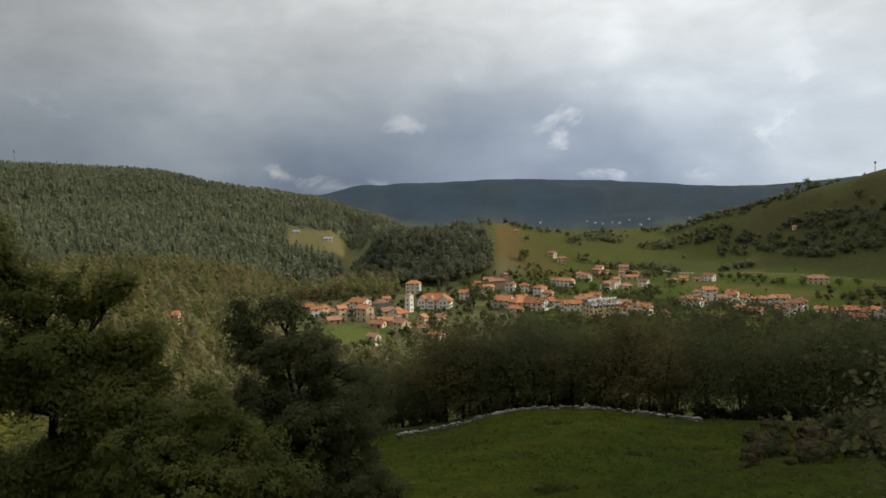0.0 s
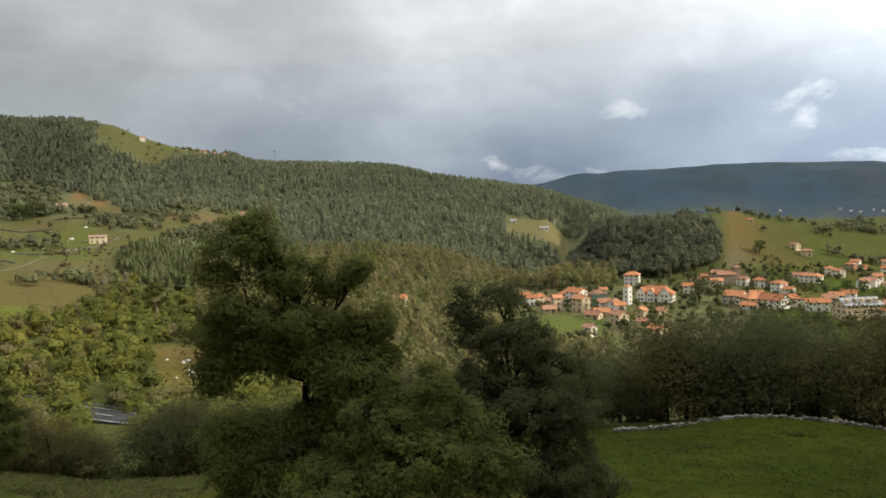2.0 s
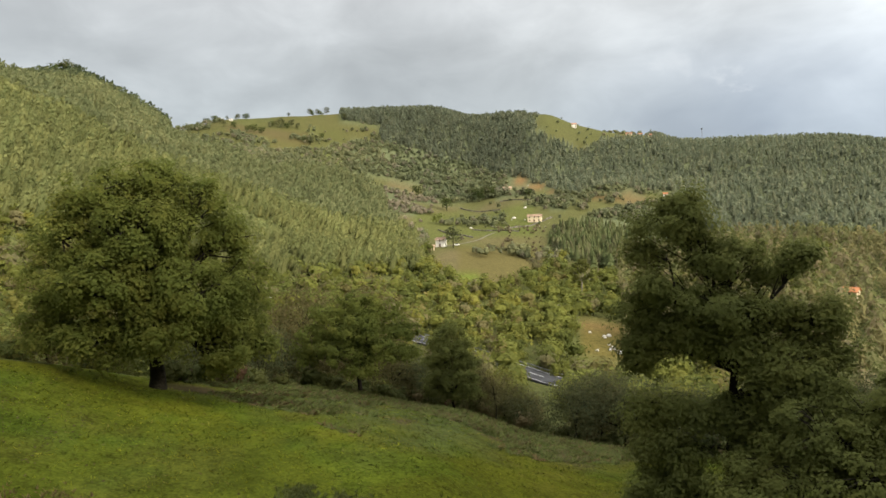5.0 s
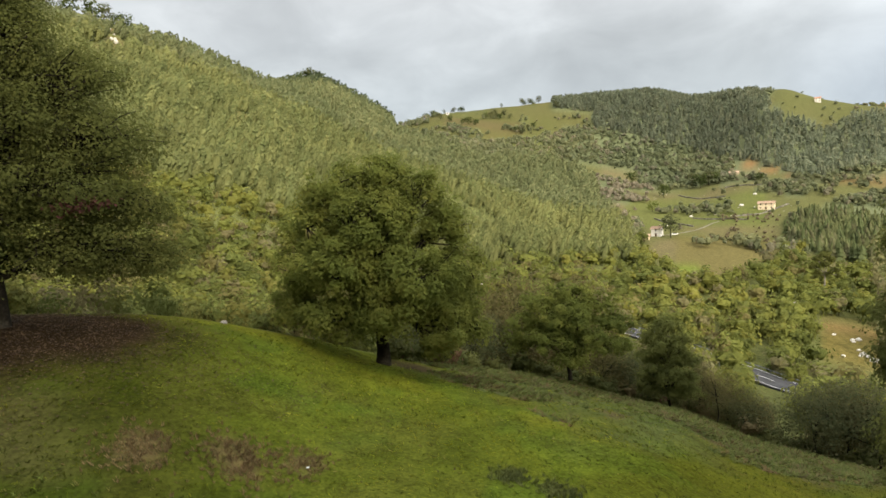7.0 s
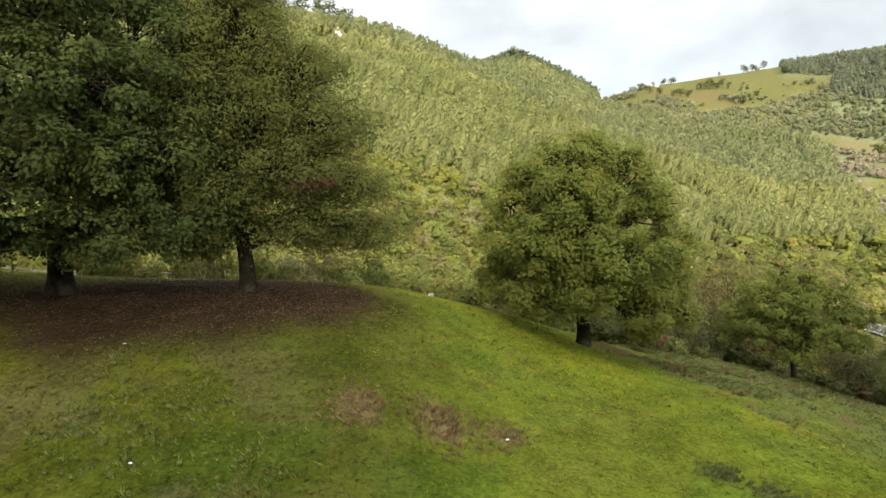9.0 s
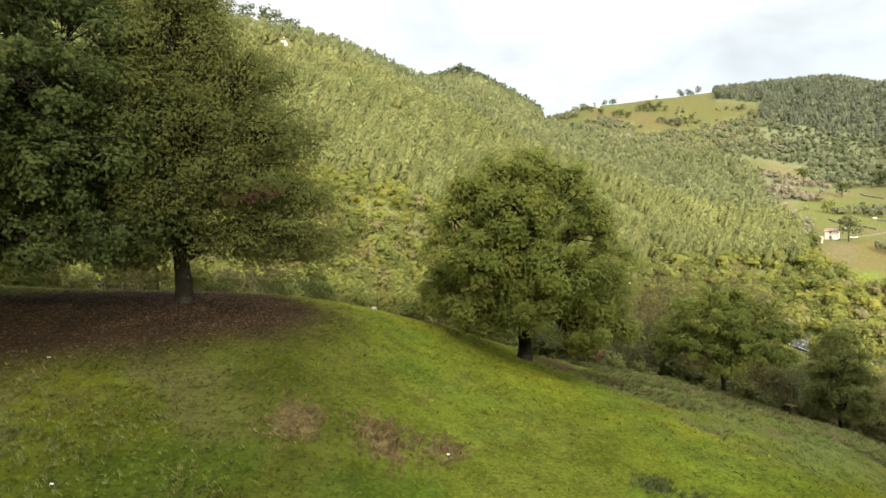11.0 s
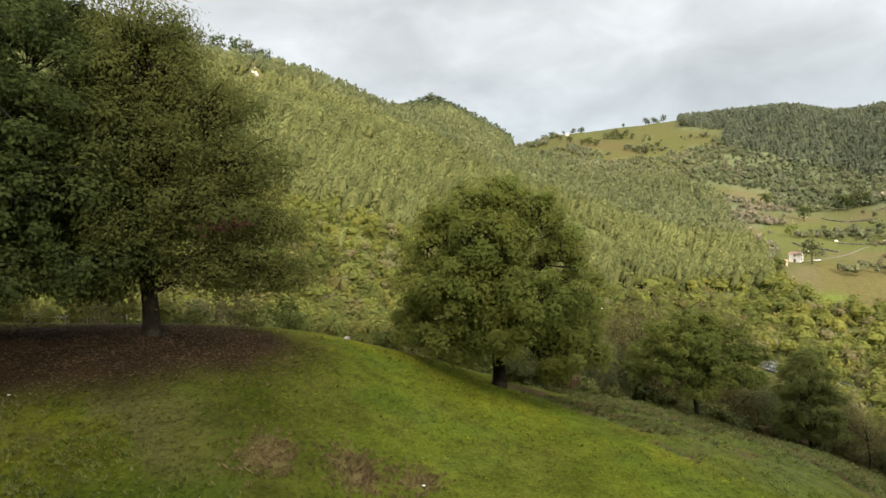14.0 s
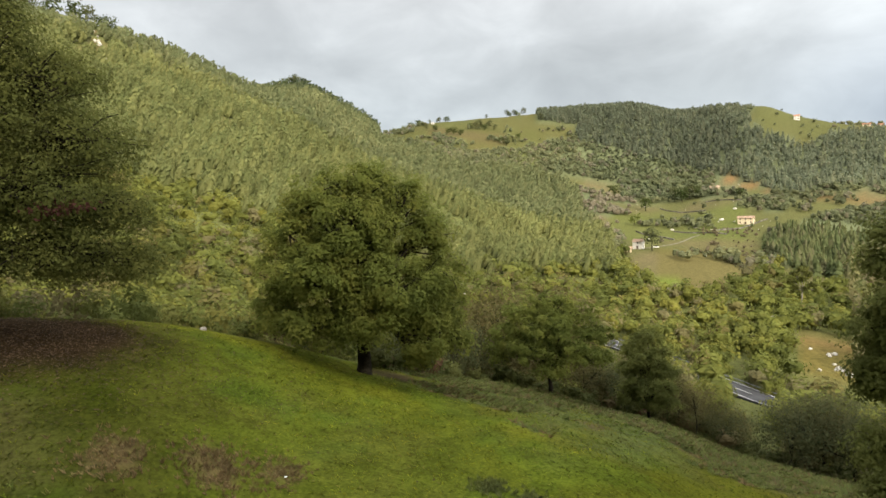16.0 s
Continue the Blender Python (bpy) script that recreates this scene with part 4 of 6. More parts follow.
def spread_trees(protos, X, Y, S, seed, lean=None, tint=None, stretch=None):
    """Copies of small tree shapes (points, quads) at X, Y with sizes S and colours tint, as arrays for one mesh."""
    rng = np.random.default_rng(seed)
    Z = height(X, Y) - 0.4
    pick = rng.integers(len(protos), size=len(X))
    Vs, Fs, Cs, base = [], [], [], 0
    for k, (v, f) in enumerate(protos):
        w = np.where(pick == k)[0]
        if not len(w):
            continue
        a = rng.uniform(0, 2 * np.pi, len(w)) if lean is None else rng.uniform(-0.5, 0.5, len(w))
        c, s = np.cos(a)[:, None], np.sin(a)[:, None]
        wide = S[w] * rng.uniform(0.85, 1.15, len(w))
        x = (v[None, :, 0] * c - v[None, :, 1] * s) * wide[:, None]
        y = (v[None, :, 0] * s + v[None, :, 1] * c) * wide[:, None]
        z = v[None, :, 2] * S[w][:, None]
        if lean is not None:
            x = x + lean[0] * z
            y = y + lean[1] * z
        V = np.stack([x + X[w][:, None], y + Y[w][:, None], z + Z[w][:, None]], -1).reshape(-1, 3)
        Vs.append(V)
        Fs.append((f[None] + (np.arange(len(w)) * len(v))[:, None, None]).reshape(-1, f.shape[1]) + base)
        Cs.append(np.repeat(tint[w], len(v), axis=0))
        base += len(V)
    return np.concatenate(Vs), np.concatenate(Fs), np.concatenate(Cs)


def conifer(seed, tiers=4, sides=6, wide=0.23, low=0.10):
    """A pine or a plume-like gum tree one metre high: ragged skirts of branches."""
    rng = np.random.default_rng(seed)
    V, F = [], []
    for i in range(tiers):
        z0 = low + (0.90 - low) * i / tiers
        z1 = min(1.02, z0 + (1.2 if low else 1.7) / tiers)
        r = wide * (1 - 0.78 * (i / tiers) ** 1.3)
        a = np.linspace(0, 2 * np.pi, sides, endpoint=False) + rng.uniform(0, 6)
        rr = r * rng.uniform(0.55, 1.35, sides)
        zz = z0 + rng.uniform(-0.05, 0.05, sides)
        n = len(V)
        V += [(q * math.cos(t), q * math.sin(t), z) for q, t, z in zip(rr, a, zz)]
        V.append((rng.normal(0, 0.012), rng.normal(0, 0.012), z1))
        F += [(n + j, n + (j + 1) % sides, n + sides) for j in range(sides)]
    return np.array(V), np.array(F)


def feathery(seed, cards=32, leanness=0.19, leaf=0.12, pointed=True):
    """A slim tree one metre high of drooping tufts."""
    rng = np.random.default_rng(seed)
    z = rng.uniform(0.12, 1.0, cards)
    a = rng.uniform(0, 2 * np.pi, cards)
    r = leanness * np.sqrt(rng.uniform(0, 1, cards)) * (1.15 - 0.75 * z if pointed else 0.25 + 0.9 * np.sin(np.pi * np.minimum(z, 0.97)))
    P = np.stack([r * np.cos(a), r * np.sin(a), z], -1)
    return leaf_cards(rng, P, leaf, up=0.9, long=2.4, axis=(0, 0, 1), out=P * (1, 1, 0) / leanness, wild=0.4)


def lumpy_core(rng, n, radius, jitter):
    """A closed ragged body of small quads: radius gives its reach in each direction."""
    k = np.linspace(-1, 1, n + 1)
    V, F = [], []
    for axis in range(3):
        for side in (-1, 1):
            a, c = np.meshgrid(np.tan(k * 0.785), np.tan(k * 0.785), indexing="ij")
            P = np.zeros((n + 1, n + 1, 3))
            P[..., axis], P[..., (axis + 1) % 3], P[..., (axis + 2) % 3] = side, a, c
            base = sum(len(q) for q in V)
            V.append(P.reshape(-1, 3))
            i = base + np.arange((n + 1) ** 2).reshape(n + 1, n + 1)
            F.append(np.stack([i[:-1, :-1], i[1:, :-1], i[1:, 1:], i[:-1, 1:]], -1).reshape(-1, 4)[:, ::side])
    V = np.concatenate(V)
    V /= np.linalg.norm(V, axis=1)[:, None]
    wave = rng.normal(size=(3, 3)) * 4.0
    shake = 1 + jitter * np.sin(V @ wave[0] + 1) + jitter * np.sin(2.3 * (V @ wave[1]))
    return V * (radius(V) * shake)[:, None], np.concatenate(F)


def gum(seed, n=3, tufts=24, leaf=0.13, wide=0.21):
    """A wind-bent gum tree one metre high: a ragged plume with tufts streaming from it."""
    rng = np.random.default_rng(seed)
    V, F = lumpy_core(rng, n, lambda d: np.full(len(d), 0.78), 0.10)
    V = V * (wide, wide, 0.48) + (0, 0, 0.46)
    V[:, :2] *= (1.25 - 0.75 * np.clip(V[:, 2:], 0, 1))
    z = rng.uniform(0.12, 0.98, tufts)
    a = rng.uniform(0, 2 * np.pi, tufts)
    r = wide * (0.45 + 0.8 * np.sin(np.pi * np.minimum(z, 0.93))) * rng.uniform(0.6, 1.1, tufts)
    P = np.stack([r * np.cos(a), r * np.sin(a), z], -1)
    return joined([(V, F), leaf_cards(rng, P, leaf, up=0.5, long=2.0, axis=(0.05, 0.2, 1), out=P * (1, 1, 0) / wide, wild=0.4)])


def bushy(seed, cards=120, leaf=0.13, flat=0.85, stem=True, fine=3, core=0.72):
    """A round broad-leaved tree one metre high."""
    rng = np.random.default_rng(seed)
    lumps = rng.normal(size=(14, 3))
    lumps /= np.linalg.norm(lumps, axis=1)[:, None]
    lumps *= rng.uniform(0.20, 0.42, 14)[:, None] * (1, 1, flat)
    c = lumps[rng.integers(14, size=cards)]
    off = rng.normal(size=(cards, 3)) * 0.10
    P = c + off + (0, 0, 0.56)
    P[:, 2] = np.maximum(P[:, 2], 0.03)
    crown = leaf_cards(rng, P, leaf, up=0.35, long=1.4, out=c * 3 + off * 6, wild=0.25)
    reach = lambda d: core * 0.20 + core * 0.42 * np.max(np.clip(d @ (lumps / 0.42).T, 0, 1) ** 3, axis=1)
    v, f = lumpy_core(rng, fine, reach, 0.13)
    v[:, 2] = np.maximum(v[:, 2] * flat + 0.52, 0.02)
    crown = joined([crown, (v, f)]) if core else crown
    if not stem:
        return crown
    trunk = tube([(0, 0, -0.05), (0, 0.01, 0.6)], [0.035, 0.014], 3)
    return joined([crown, trunk])


CONIFERS = [conifer(i) for i in range(5)]
PLUMES = [gum(i + 100, 2, 12, 0.14, 0.19) for i in range(6)]
FINE_PLUMES = [gum(i + 120, 3, 36, 0.085, 0.19) for i in range(8)]
POPLARS = [feathery(i + 30, 46, 0.26, 0.098, False) for i in range(5)]
BUSHES = [bushy(i, 34, 0.135) for i in range(6)]
FINE_BUSHES = [bushy(i + 40, 84, 0.095, core=0.66) for i in range(6)]
FINEST_BUSHES = [bushy(i + 50, 210, 0.074, core=0) for i in range(6)]
ROUND_PINES = [feathery(i + 60, 14, 0.21, 0.19) for i in range(5)]
LIGHT_BUSHES = [bushy(i + 70, 14, 0.19, 1.0, False, 2, 0.85) for i in range(6)]
SMALL_BUSHES = [bushy(i + 20, 34, 0.18, fine=2) for i in range(5)]


def scattered(seed, b0, b1, r0, r1, each):
    """Random places between two bearings and distances, one for every so many square metres."""
    rng = np.random.default_rng(seed)
    n = int(0.5 * radians(b1 - b0) * (r1 ** 2 - r0 ** 2) / each)
    b = rng.uniform(b0, b1, n)
    r = np.sqrt(rng.uniform(r0 ** 2, r1 ** 2, n))
    a = np.radians(b)
    return b, r, -r * np.sin(a), r * np.cos(a), rng


def tints(rng, n, tones, weights):
    t = np.asarray(tones)[rng.choice(len(tones), n, p=np.asarray(weights) / sum(weights))]
    return t * rng.uniform(0.90, 1.12, (n, 1))


def wood(name, label, arrays, category="woodland"):
    V, F, C = arrays
    return tagged(new(name, mesh_np(name, V, F, WOOD_STUFF, C)), label, category, kind="stuff")


# pines and gums: distance haze mixed in as paler, bluer tones
PINE_TONES = [(0.142, 0.162, 0.112), (0.160, 0.180, 0.121), (0.182, 0.194, 0.128)]
GUM_TONES = [(0.140, 0.158, 0.076), (0.160, 0.174, 0.084), (0.178, 0.188, 0.090)]
MIXED_TONES = [(0.114, 0.130, 0.036), (0.150, 0.162, 0.041), (0.173, 0.173, 0.041), (0.162, 0.144, 0.055), (0.166, 0.153, 0.075)]


def patchy(rng, x, y, n, tones, weights, scale, seed):
    """Tints whose mixture drifts from place to place."""
    t = tints(rng, n, tones, weights)
    f = fractal(x, y, scale, seed)[:, None]
    return t * (0.80 + 0.40 * f) + (f > 0.6) * np.array([0.008, 0.003, 0.0])


# hedges and tree belts across the valley: bearing and distance along each, and its half depth
BELTS = [
    ([(-17.9, 985), (-29.4, 990)], 22),
    ([(-23.3, 882), (-25.8, 876), (-28.2, 842), (-31.1, 826), (-40.0, 800)], 26),
    ([(-27.6, 900), (-29.7, 884), (-31.9, 866), (-40.0, 846)], 16),
    ([(-17.0, 884), (-19.6, 915), (-21.6, 928), (-23.6, 926)], 20),
    ([(-18.3, 728), (-21.0, 668), (-25.2, 766)], 14),
    ([(-24.0, 548), (-26.7, 544), (-29.7, 538), (-32.5, 556)], 12),
    ([(-11.0, 815), (-13.3, 880), (-15.5, 890)], 26),
    ([(-12.0, 740), (-15.0, 735), (-19.0, 750)], 12),
    ([(-16.0, 640), (-20.0, 640), (-24.0, 652)], 7),
    ([(-24.0, 610), (-28.0, 600), (-38.0, 610)], 7),
]


def build_woods():
    # pines on the long ridge
    b, r, x, y, g = scattered(101, 2.5, 66, 520, 1390, 26)
    keep = (r > edge(HILL_FOOT, b) + 30) & (r < edge(CREST, b) + 45) & (open_ground(b, r, x, y) < 0.4)
    keep &= r + 30 * (fractal(x, y, 40, 43) - 0.5) > np.interp(b, PINE_B, PINE_LOW)
    keep &= np.where(b < 8.6, r > 800, True) & (g.random(len(b)) < np.where(b > 46, 1.0, 0.8))
    x, y, b, r = x[keep], y[keep], b[keep], r[keep]
    t = patchy(g, x, y, len(x), PINE_TONES, (3, 3, 2), 130, 81) * (1 - 0.24 * smooth(b, 46, 48))[:, None]
    s = g.uniform(7.5, 12, len(x)) * (1 + 0.12 * smooth(b, 47, 49)) * (1 - 0.45 * window(b, 45, 47.6, 0.5) * smooth(r, 1080, 1120))
    half = g.random(len(x)) < 0.55
    wood("pine_forest", "dark green pine plantation covering the ridge", spread_trees(CONIFERS, x[half], y[half], s[half], 1, tint=t[half]))
    wood("mixed_forest", "rounded green trees among the ridge pines", spread_trees(ROUND_PINES, x[~half], y[~half], s[~half] * 0.92, 11, tint=t[~half] * 1.15))
    # the small plantation below the farms
    b, r, x, y, g = scattered(103, 36.5, 46.0, 420, 640, 22)
    e = (b - 41.4) ** 2 / 18 + (r - 525) ** 2 / 7500 + 0.9 * (fractal(x, y, 45, 47) - 0.5)
    x, y = x[e < 1], y[e < 1]
    wood("pine_plantation", "young bright green pines in a block", spread_trees(CONIFERS, x, y, g.uniform(9, 13, len(x)), 2, tint=tints(g, len(x), [(0.116, 0.140, 0.062), (0.142, 0.156, 0.070), (0.15, 0.15, 0.08)], (2, 2, 1))))
    # the wooded knoll behind the village
    b, r, x, y, g = scattered(107, -6.0, 9.4, 520, 760, 30)
    e = ((b - 2.1) / 6.4) ** 2 + ((r - 640) / 100) ** 2 + 0.5 * (fractal(x, y, 40, 49) - 0.5)
    keep = (e < 1) & (r > edge(HILL_FOOT, b) - 6)
    x, y, b = x[keep], y[keep], b[keep]
    wood("knoll_wood", "dark mixed wood on a rounded knoll", spread_trees(BUSHES, x, y, g.uniform(8, 15, len(x)), 3, tint=patchy(g, x, y, len(x), [(0.098, 0.114, 0.076), (0.124, 0.138, 0.088), (0.156, 0.156, 0.096)], (3, 3, 1), 60, 83)))
    x, y = x[::2] + g.normal(0, 2, len(x[::2])), y[::2] + g.normal(0, 2, len(y[::2]))
    wood("knoll_gum_trees", "tall grey-green gum trees on the knoll", spread_trees(FINE_PLUMES, x, y, g.uniform(10, 17, len(x)), 13, tint=patchy(g, x, y, len(x), [(0.110, 0.124, 0.086), (0.136, 0.148, 0.098)], (1, 1), 60, 84)))
    # the wind-bent gum trees of the near hill
    b, r, x, y, g = scattered(109, 55, 128, 190, 1060, 22)
    keep = (r > edge(HILL_FOOT, b) * np.interp(b, [60, 70, 80, 100], [0.84, 0.92, 1.02, 1.25])) & (r < edge(CREST, b) + 40) & (open_ground(b, r, x, y) < 0.4)
    wander = 8 * (fractal(x, y, 120, 53) - 0.5)
    keep &= (b + wander > np.interp(r, [300, 470, 500, 700, 900, 960], [57.5, 57.5, 56.5, 58, 64, 74])) & (g.random(len(b)) < np.interp(r, [300, 600, 1000], [1, 0.85, 0.7]))
    keep &= (fractal(x, y, 70, 51) < 0.72) & (r + 40 * (fractal(x, y, 50, 52) - 0.5) < np.interp(b, GUM_B, GUM_HIGH))
    x, y, b, r = x[keep], y[keep], b[keep], r[keep]
    s = g.uniform(7.5, 13.5, len(x)) * np.where((b > 88) & (r > edge(CREST, b) - 150), 0.5, 1.0)
    t = patchy(g, x, y, len(x), GUM_TONES, (2, 3, 2), 110, 85)
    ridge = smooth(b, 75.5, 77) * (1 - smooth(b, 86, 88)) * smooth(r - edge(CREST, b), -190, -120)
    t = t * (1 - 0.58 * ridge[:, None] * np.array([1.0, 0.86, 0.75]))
    s = s * (1 + 0.3 * ridge)
    t = t * np.where(r[:, None] < 560, np.array([1.05, 1.04, 0.86]), 1.0)
    close, near = (r >= 370) & (r < 520), r < 370
    wood("near_gum_forest", "pale green wind-bent trees on the near hillside", spread_trees(FINE_PLUMES, x[near], y[near], s[near], 24, lean=(0.03, 0.30), tint=t[near]))
    wood("gum_tree_forest", "pale green wind-bent trees covering the steep hillside", spread_trees(FINE_PLUMES, x[close], y[close], s[close], 4, lean=(0.03, 0.30), tint=t[close]))
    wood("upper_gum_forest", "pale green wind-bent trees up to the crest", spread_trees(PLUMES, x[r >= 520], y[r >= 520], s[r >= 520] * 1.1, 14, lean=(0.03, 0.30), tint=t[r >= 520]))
    # broad-leaved woods of the valley side
    b, r, x, y, g = scattered(113, 24, 128, 92, 560, 21)
    keep = (r > edge(SHOULDER, b) * 1.0) & (r < edge(HILL_FOOT, b) * np.interp(b, [38, 57, 62, 75, 100], [1.0, 1.0, 0.92, 1.02, 1.3]) * (1 + 0.3 * (fractal(x, y, 60, 59) - 0.5)))
    keep &= (open_ground(b, r, x, y) < 0.35) & (g.random(len(b)) < np.interp(r, [100, 300, 500], [0.8, 0.9, 0.75]))
    road = edge(ROAD, b)
    keep &= ~((b > 36) & (b < 64) & (np.abs(r - road) < 5))
    keep &= ~((np.min([np.abs(b - 46.8) / 1.9, np.abs(b - 50.6) / 0.4, np.abs(b - 57.6) / 0.9], axis=0) < 1) & (r < road))
    keep &= ~((b > 37.4) & (b < 43.6) & (r > 186) & (r < 284))
    x, y, b, r = x[keep], y[keep], b[keep], r[keep]
    s = 3.8 + 7.5 * g.uniform(0, 1, len(x)) ** 1.6 * np.interp(b, [60, 95], [1.0, 0.8])
    t = patchy(g, x, y, len(x), MIXED_TONES, (3, 4, 1.6, 0.9, 0.6), 70, 87)
    nearest, close = r < 150, (r >= 150) & (r < 250)
    wood("bank_wood", "green and yellow young trees on the bank", spread_trees(FINEST_BUSHES, x[nearest], y[nearest], s[nearest], 25, tint=t[nearest]))
    wood("near_valley_wood", "green and yellow broad-leaved wood with brown autumn patches", spread_trees(FINE_BUSHES, x[close], y[close], s[close], 5, tint=t[close]))
    close = r < 250
    wood("valley_wood", "green and yellow broad-leaved wood with brown autumn patches", spread_trees(BUSHES, x[~close], y[~close], s[~close], 15, tint=t[~close]))
    g = np.random.default_rng(151)
    b = g.uniform(36, 64, 420)
    r = edge(ROAD, b) - g.uniform(7, 38, 420)
    keep = np.min([np.abs(b - 46.8) / 1.9, np.abs(b - 50.6) / 0.4, np.abs(b - 57.6) / 0.9], axis=0) > 1
    b, r = b[keep], r[keep]
    x, y = -r * np.sin(np.radians(b)), r * np.cos(np.radians(b))
    wood("roadside_scrub", "green and brown bushes beside the road", spread_trees(BUSHES, x, y, g.uniform(3.5, 6.5, len(x)), 19, tint=patchy(g, x, y, len(x), MIXED_TONES, (3, 3, 1.5, 1.5, 1), 40, 97)))
    # woods and spinneys on the upper slopes
    b, r, x, y, g = scattered(127, 35, 78, 390, 1330, 26)
    clear = open_ground(b, r, x, y) > 0.4
    likely = np.where(clear, np.where(fractal(x, y, 55, 57) > np.where((b > 60) & (r > 780), 0.64, 0.58), 0.40, 0.016), 0.85)
    heath = (b > 45.4) & (b < 50.2) & (r > 470) & (r < 596)
    likely = np.where(heath, 0.30, likely)
    keep = (r > edge(HILL_FOOT, b) * 0.98) & (g.random(len(b)) < likely) & (b < 77) & ((b > 44) | (r > 640))
    keep &= clear | ((r < np.interp(b, PINE_B, PINE_LOW)) & ((b < 60) | (r > np.interp(b, GUM_B, GUM_HIGH))))
    keep &= ~((b > 62) & (b < 77) & (r > 1060))
    keep &= ~((b > 52.8) & (b < 56.4) & (r > 395) & (r < 510)) & ~((b > 45.6) & (b < 49.3) & (r > 800) & (r < 890))
    x, y, b, r = x[keep], y[keep], b[keep], r[keep]
    # thicket tones hold extra blue for the haze over the slopes
    t = patchy(g, x, y, len(x), [(0.132, 0.146, 0.080), (0.158, 0.168, 0.088), (0.186, 0.172, 0.116)], (3, 3, 1.2), 90, 89)
    bare = (b > 55.4) & (b < 60.8) & (r > 540) & (r < 800) & (g.random(len(b)) < 0.75)
    t[bare] = np.array([0.235, 0.205, 0.150]) * g.uniform(0.85, 1.15, (bare.sum(), 1))
    dark = (b > 49.5) & (b < 59) & (r > 800) & ~bare
    t[dark] *= (0.88, 0.92, 0.95)
    heath = (b > 45.4) & (b < 50.2) & (r > 470) & (r < 596)
    t[heath] = np.array([0.150, 0.124, 0.078]) * g.uniform(0.8, 1.2, (heath.sum(), 1))
    wood("hillside_thicket", "scattered broad-leaved thickets among pastures", spread_trees(LIGHT_BUSHES, x, y, g.uniform(4.0, 9.0, len(x)) * np.where(heath, 0.45, 1.0), 6, tint=t))
    # hedges and spinneys across the valley
    b, r, x, y, g = scattered(131, -50, 4, 520, 1350, 34)
    want = 0.004 + 0.5 * window(b, -52, -4.0, 1.0) * window(r, edge(HILL_WAIST, b) - 12, edge(HILL_WAIST, b) + 14, 4) * smooth(fractal(x, y, 90, 63), 0.34, 0.44)
    for line, deep in BELTS:
        turned = line[::-1]
        inside = (b < line[0][0] + 0.3) & (b > line[-1][0] - 0.3)
        far = np.abs(r - np.interp(b, [p[0] for p in turned], [p[1] for p in turned]))
        want = np.maximum(want, inside * (far < deep * (0.4 + 1.2 * fractal(x, y, 45, 65))) * (0.35 + 0.6 * smooth(fractal(x, y, 30, 67), 0.36, 0.5)))
    keep = (g.random(len(b)) < want) & (r > edge(HILL_FOOT, b) * 0.86) & ~((np.abs(b - 2) < 7) & (r < 760)) & (edge(HILL_WAIST, b) + 60 > r)
    x, y = x[keep], y[keep]
    # hedge tones lifted and blued to stand for haze
    wood("valley_spinney", "dark hedgerows and spinneys between the fields", spread_trees(SMALL_BUSHES, x, y, g.uniform(4, 10, len(x)), 7, tint=patchy(g, x, y, len(x), [(0.118, 0.132, 0.078), (0.146, 0.156, 0.088)], (1, 1), 80, 91)))
    # gardens between the houses
    b, r, x, y, g = scattered(139, -37, 14, 300, 660, 60)
    keep = (fractal(x, y, 45, 69) > np.interp(r, [300, 480, 660], [0.30, 0.36, 0.55])) & (g.random(len(b)) < 0.9)
    for row in (WEST, MIDDLE, EAST, TERRACE):
        for q in row:
            a = radians(q[0])
            keep &= np.hypot(x + q[1] * math.sin(a), y - q[1] * math.cos(a)) > 0.5 * (q[2] + q[3]) * 0.72 + 2
    for q in ((0.9, 442, 16), (3.2, 428, 7), (-13.6, 406, 14), (5.7, 420, 9), (-4.5, 530, 12)):
        a = radians(q[0])
        keep &= np.hypot(x + q[1] * math.sin(a), y - q[1] * math.cos(a)) > q[2]
    keep &= ~((b > 5.0) & (b < 11.0) & (r > 330) & (r < 388))
    x, y = x[keep], y[keep]
    wood("garden_trees", "dark garden trees and hedges between the houses", spread_trees(SMALL_BUSHES, x, y, g.uniform(2.6, 7.0, len(x)), 17, tint=patchy(g, x, y, len(x), [(0.072, 0.086, 0.038), (0.096, 0.108, 0.044), (0.13, 0.118, 0.058)], (3, 3, 1), 50, 93)))
    # the hedge over the tan field
    g = np.random.default_rng(157)
    b = np.concatenate([g.uniform(45.6, 49.9, 60), g.uniform(50.2, 51.2, 16)])
    r = np.interp(b, (45.6, 46.1, 48.1, 49.6, 50.9), (405, 415, 443, 469, 482)) + g.normal(0, 4, len(b))
    x, y = -r * np.sin(np.radians(b)), r * np.cos(np.radians(b))
    wood("field_hedge", "ragged brown-green hedge over the tan field", spread_trees(BUSHES, x, y, g.uniform(1.6, 4.2, len(x)), 20, tint=tints(g, len(x), [(0.116, 0.118, 0.062), (0.150, 0.124, 0.080)], (1, 1))), "hedge")
    # poplars and riverside trees by the village
    b, r, x, y, g = scattered(137, 4, 40, 130, 580, 48)
    keep = (r > np.interp(b, [14, 24, 38], [170, 205, 225])) & ~((b < 14) & (r > 290) & (r < 500)) & (r < edge(HILL_FOOT, b) + 30)
    x, y = x[keep], y[keep]
    wood("riverside_wood", "olive and brown riverside trees below the ridge", spread_trees(POPLARS, x, y, g.uniform(8, 14, len(x)), 8, tint=patchy(g, x, y, len(x), [(0.178, 0.178, 0.080), (0.206, 0.190, 0.088), (0.202, 0.176, 0.100), (0.155, 0.168, 0.068)], (3, 3, 2, 2), 60, 95)))


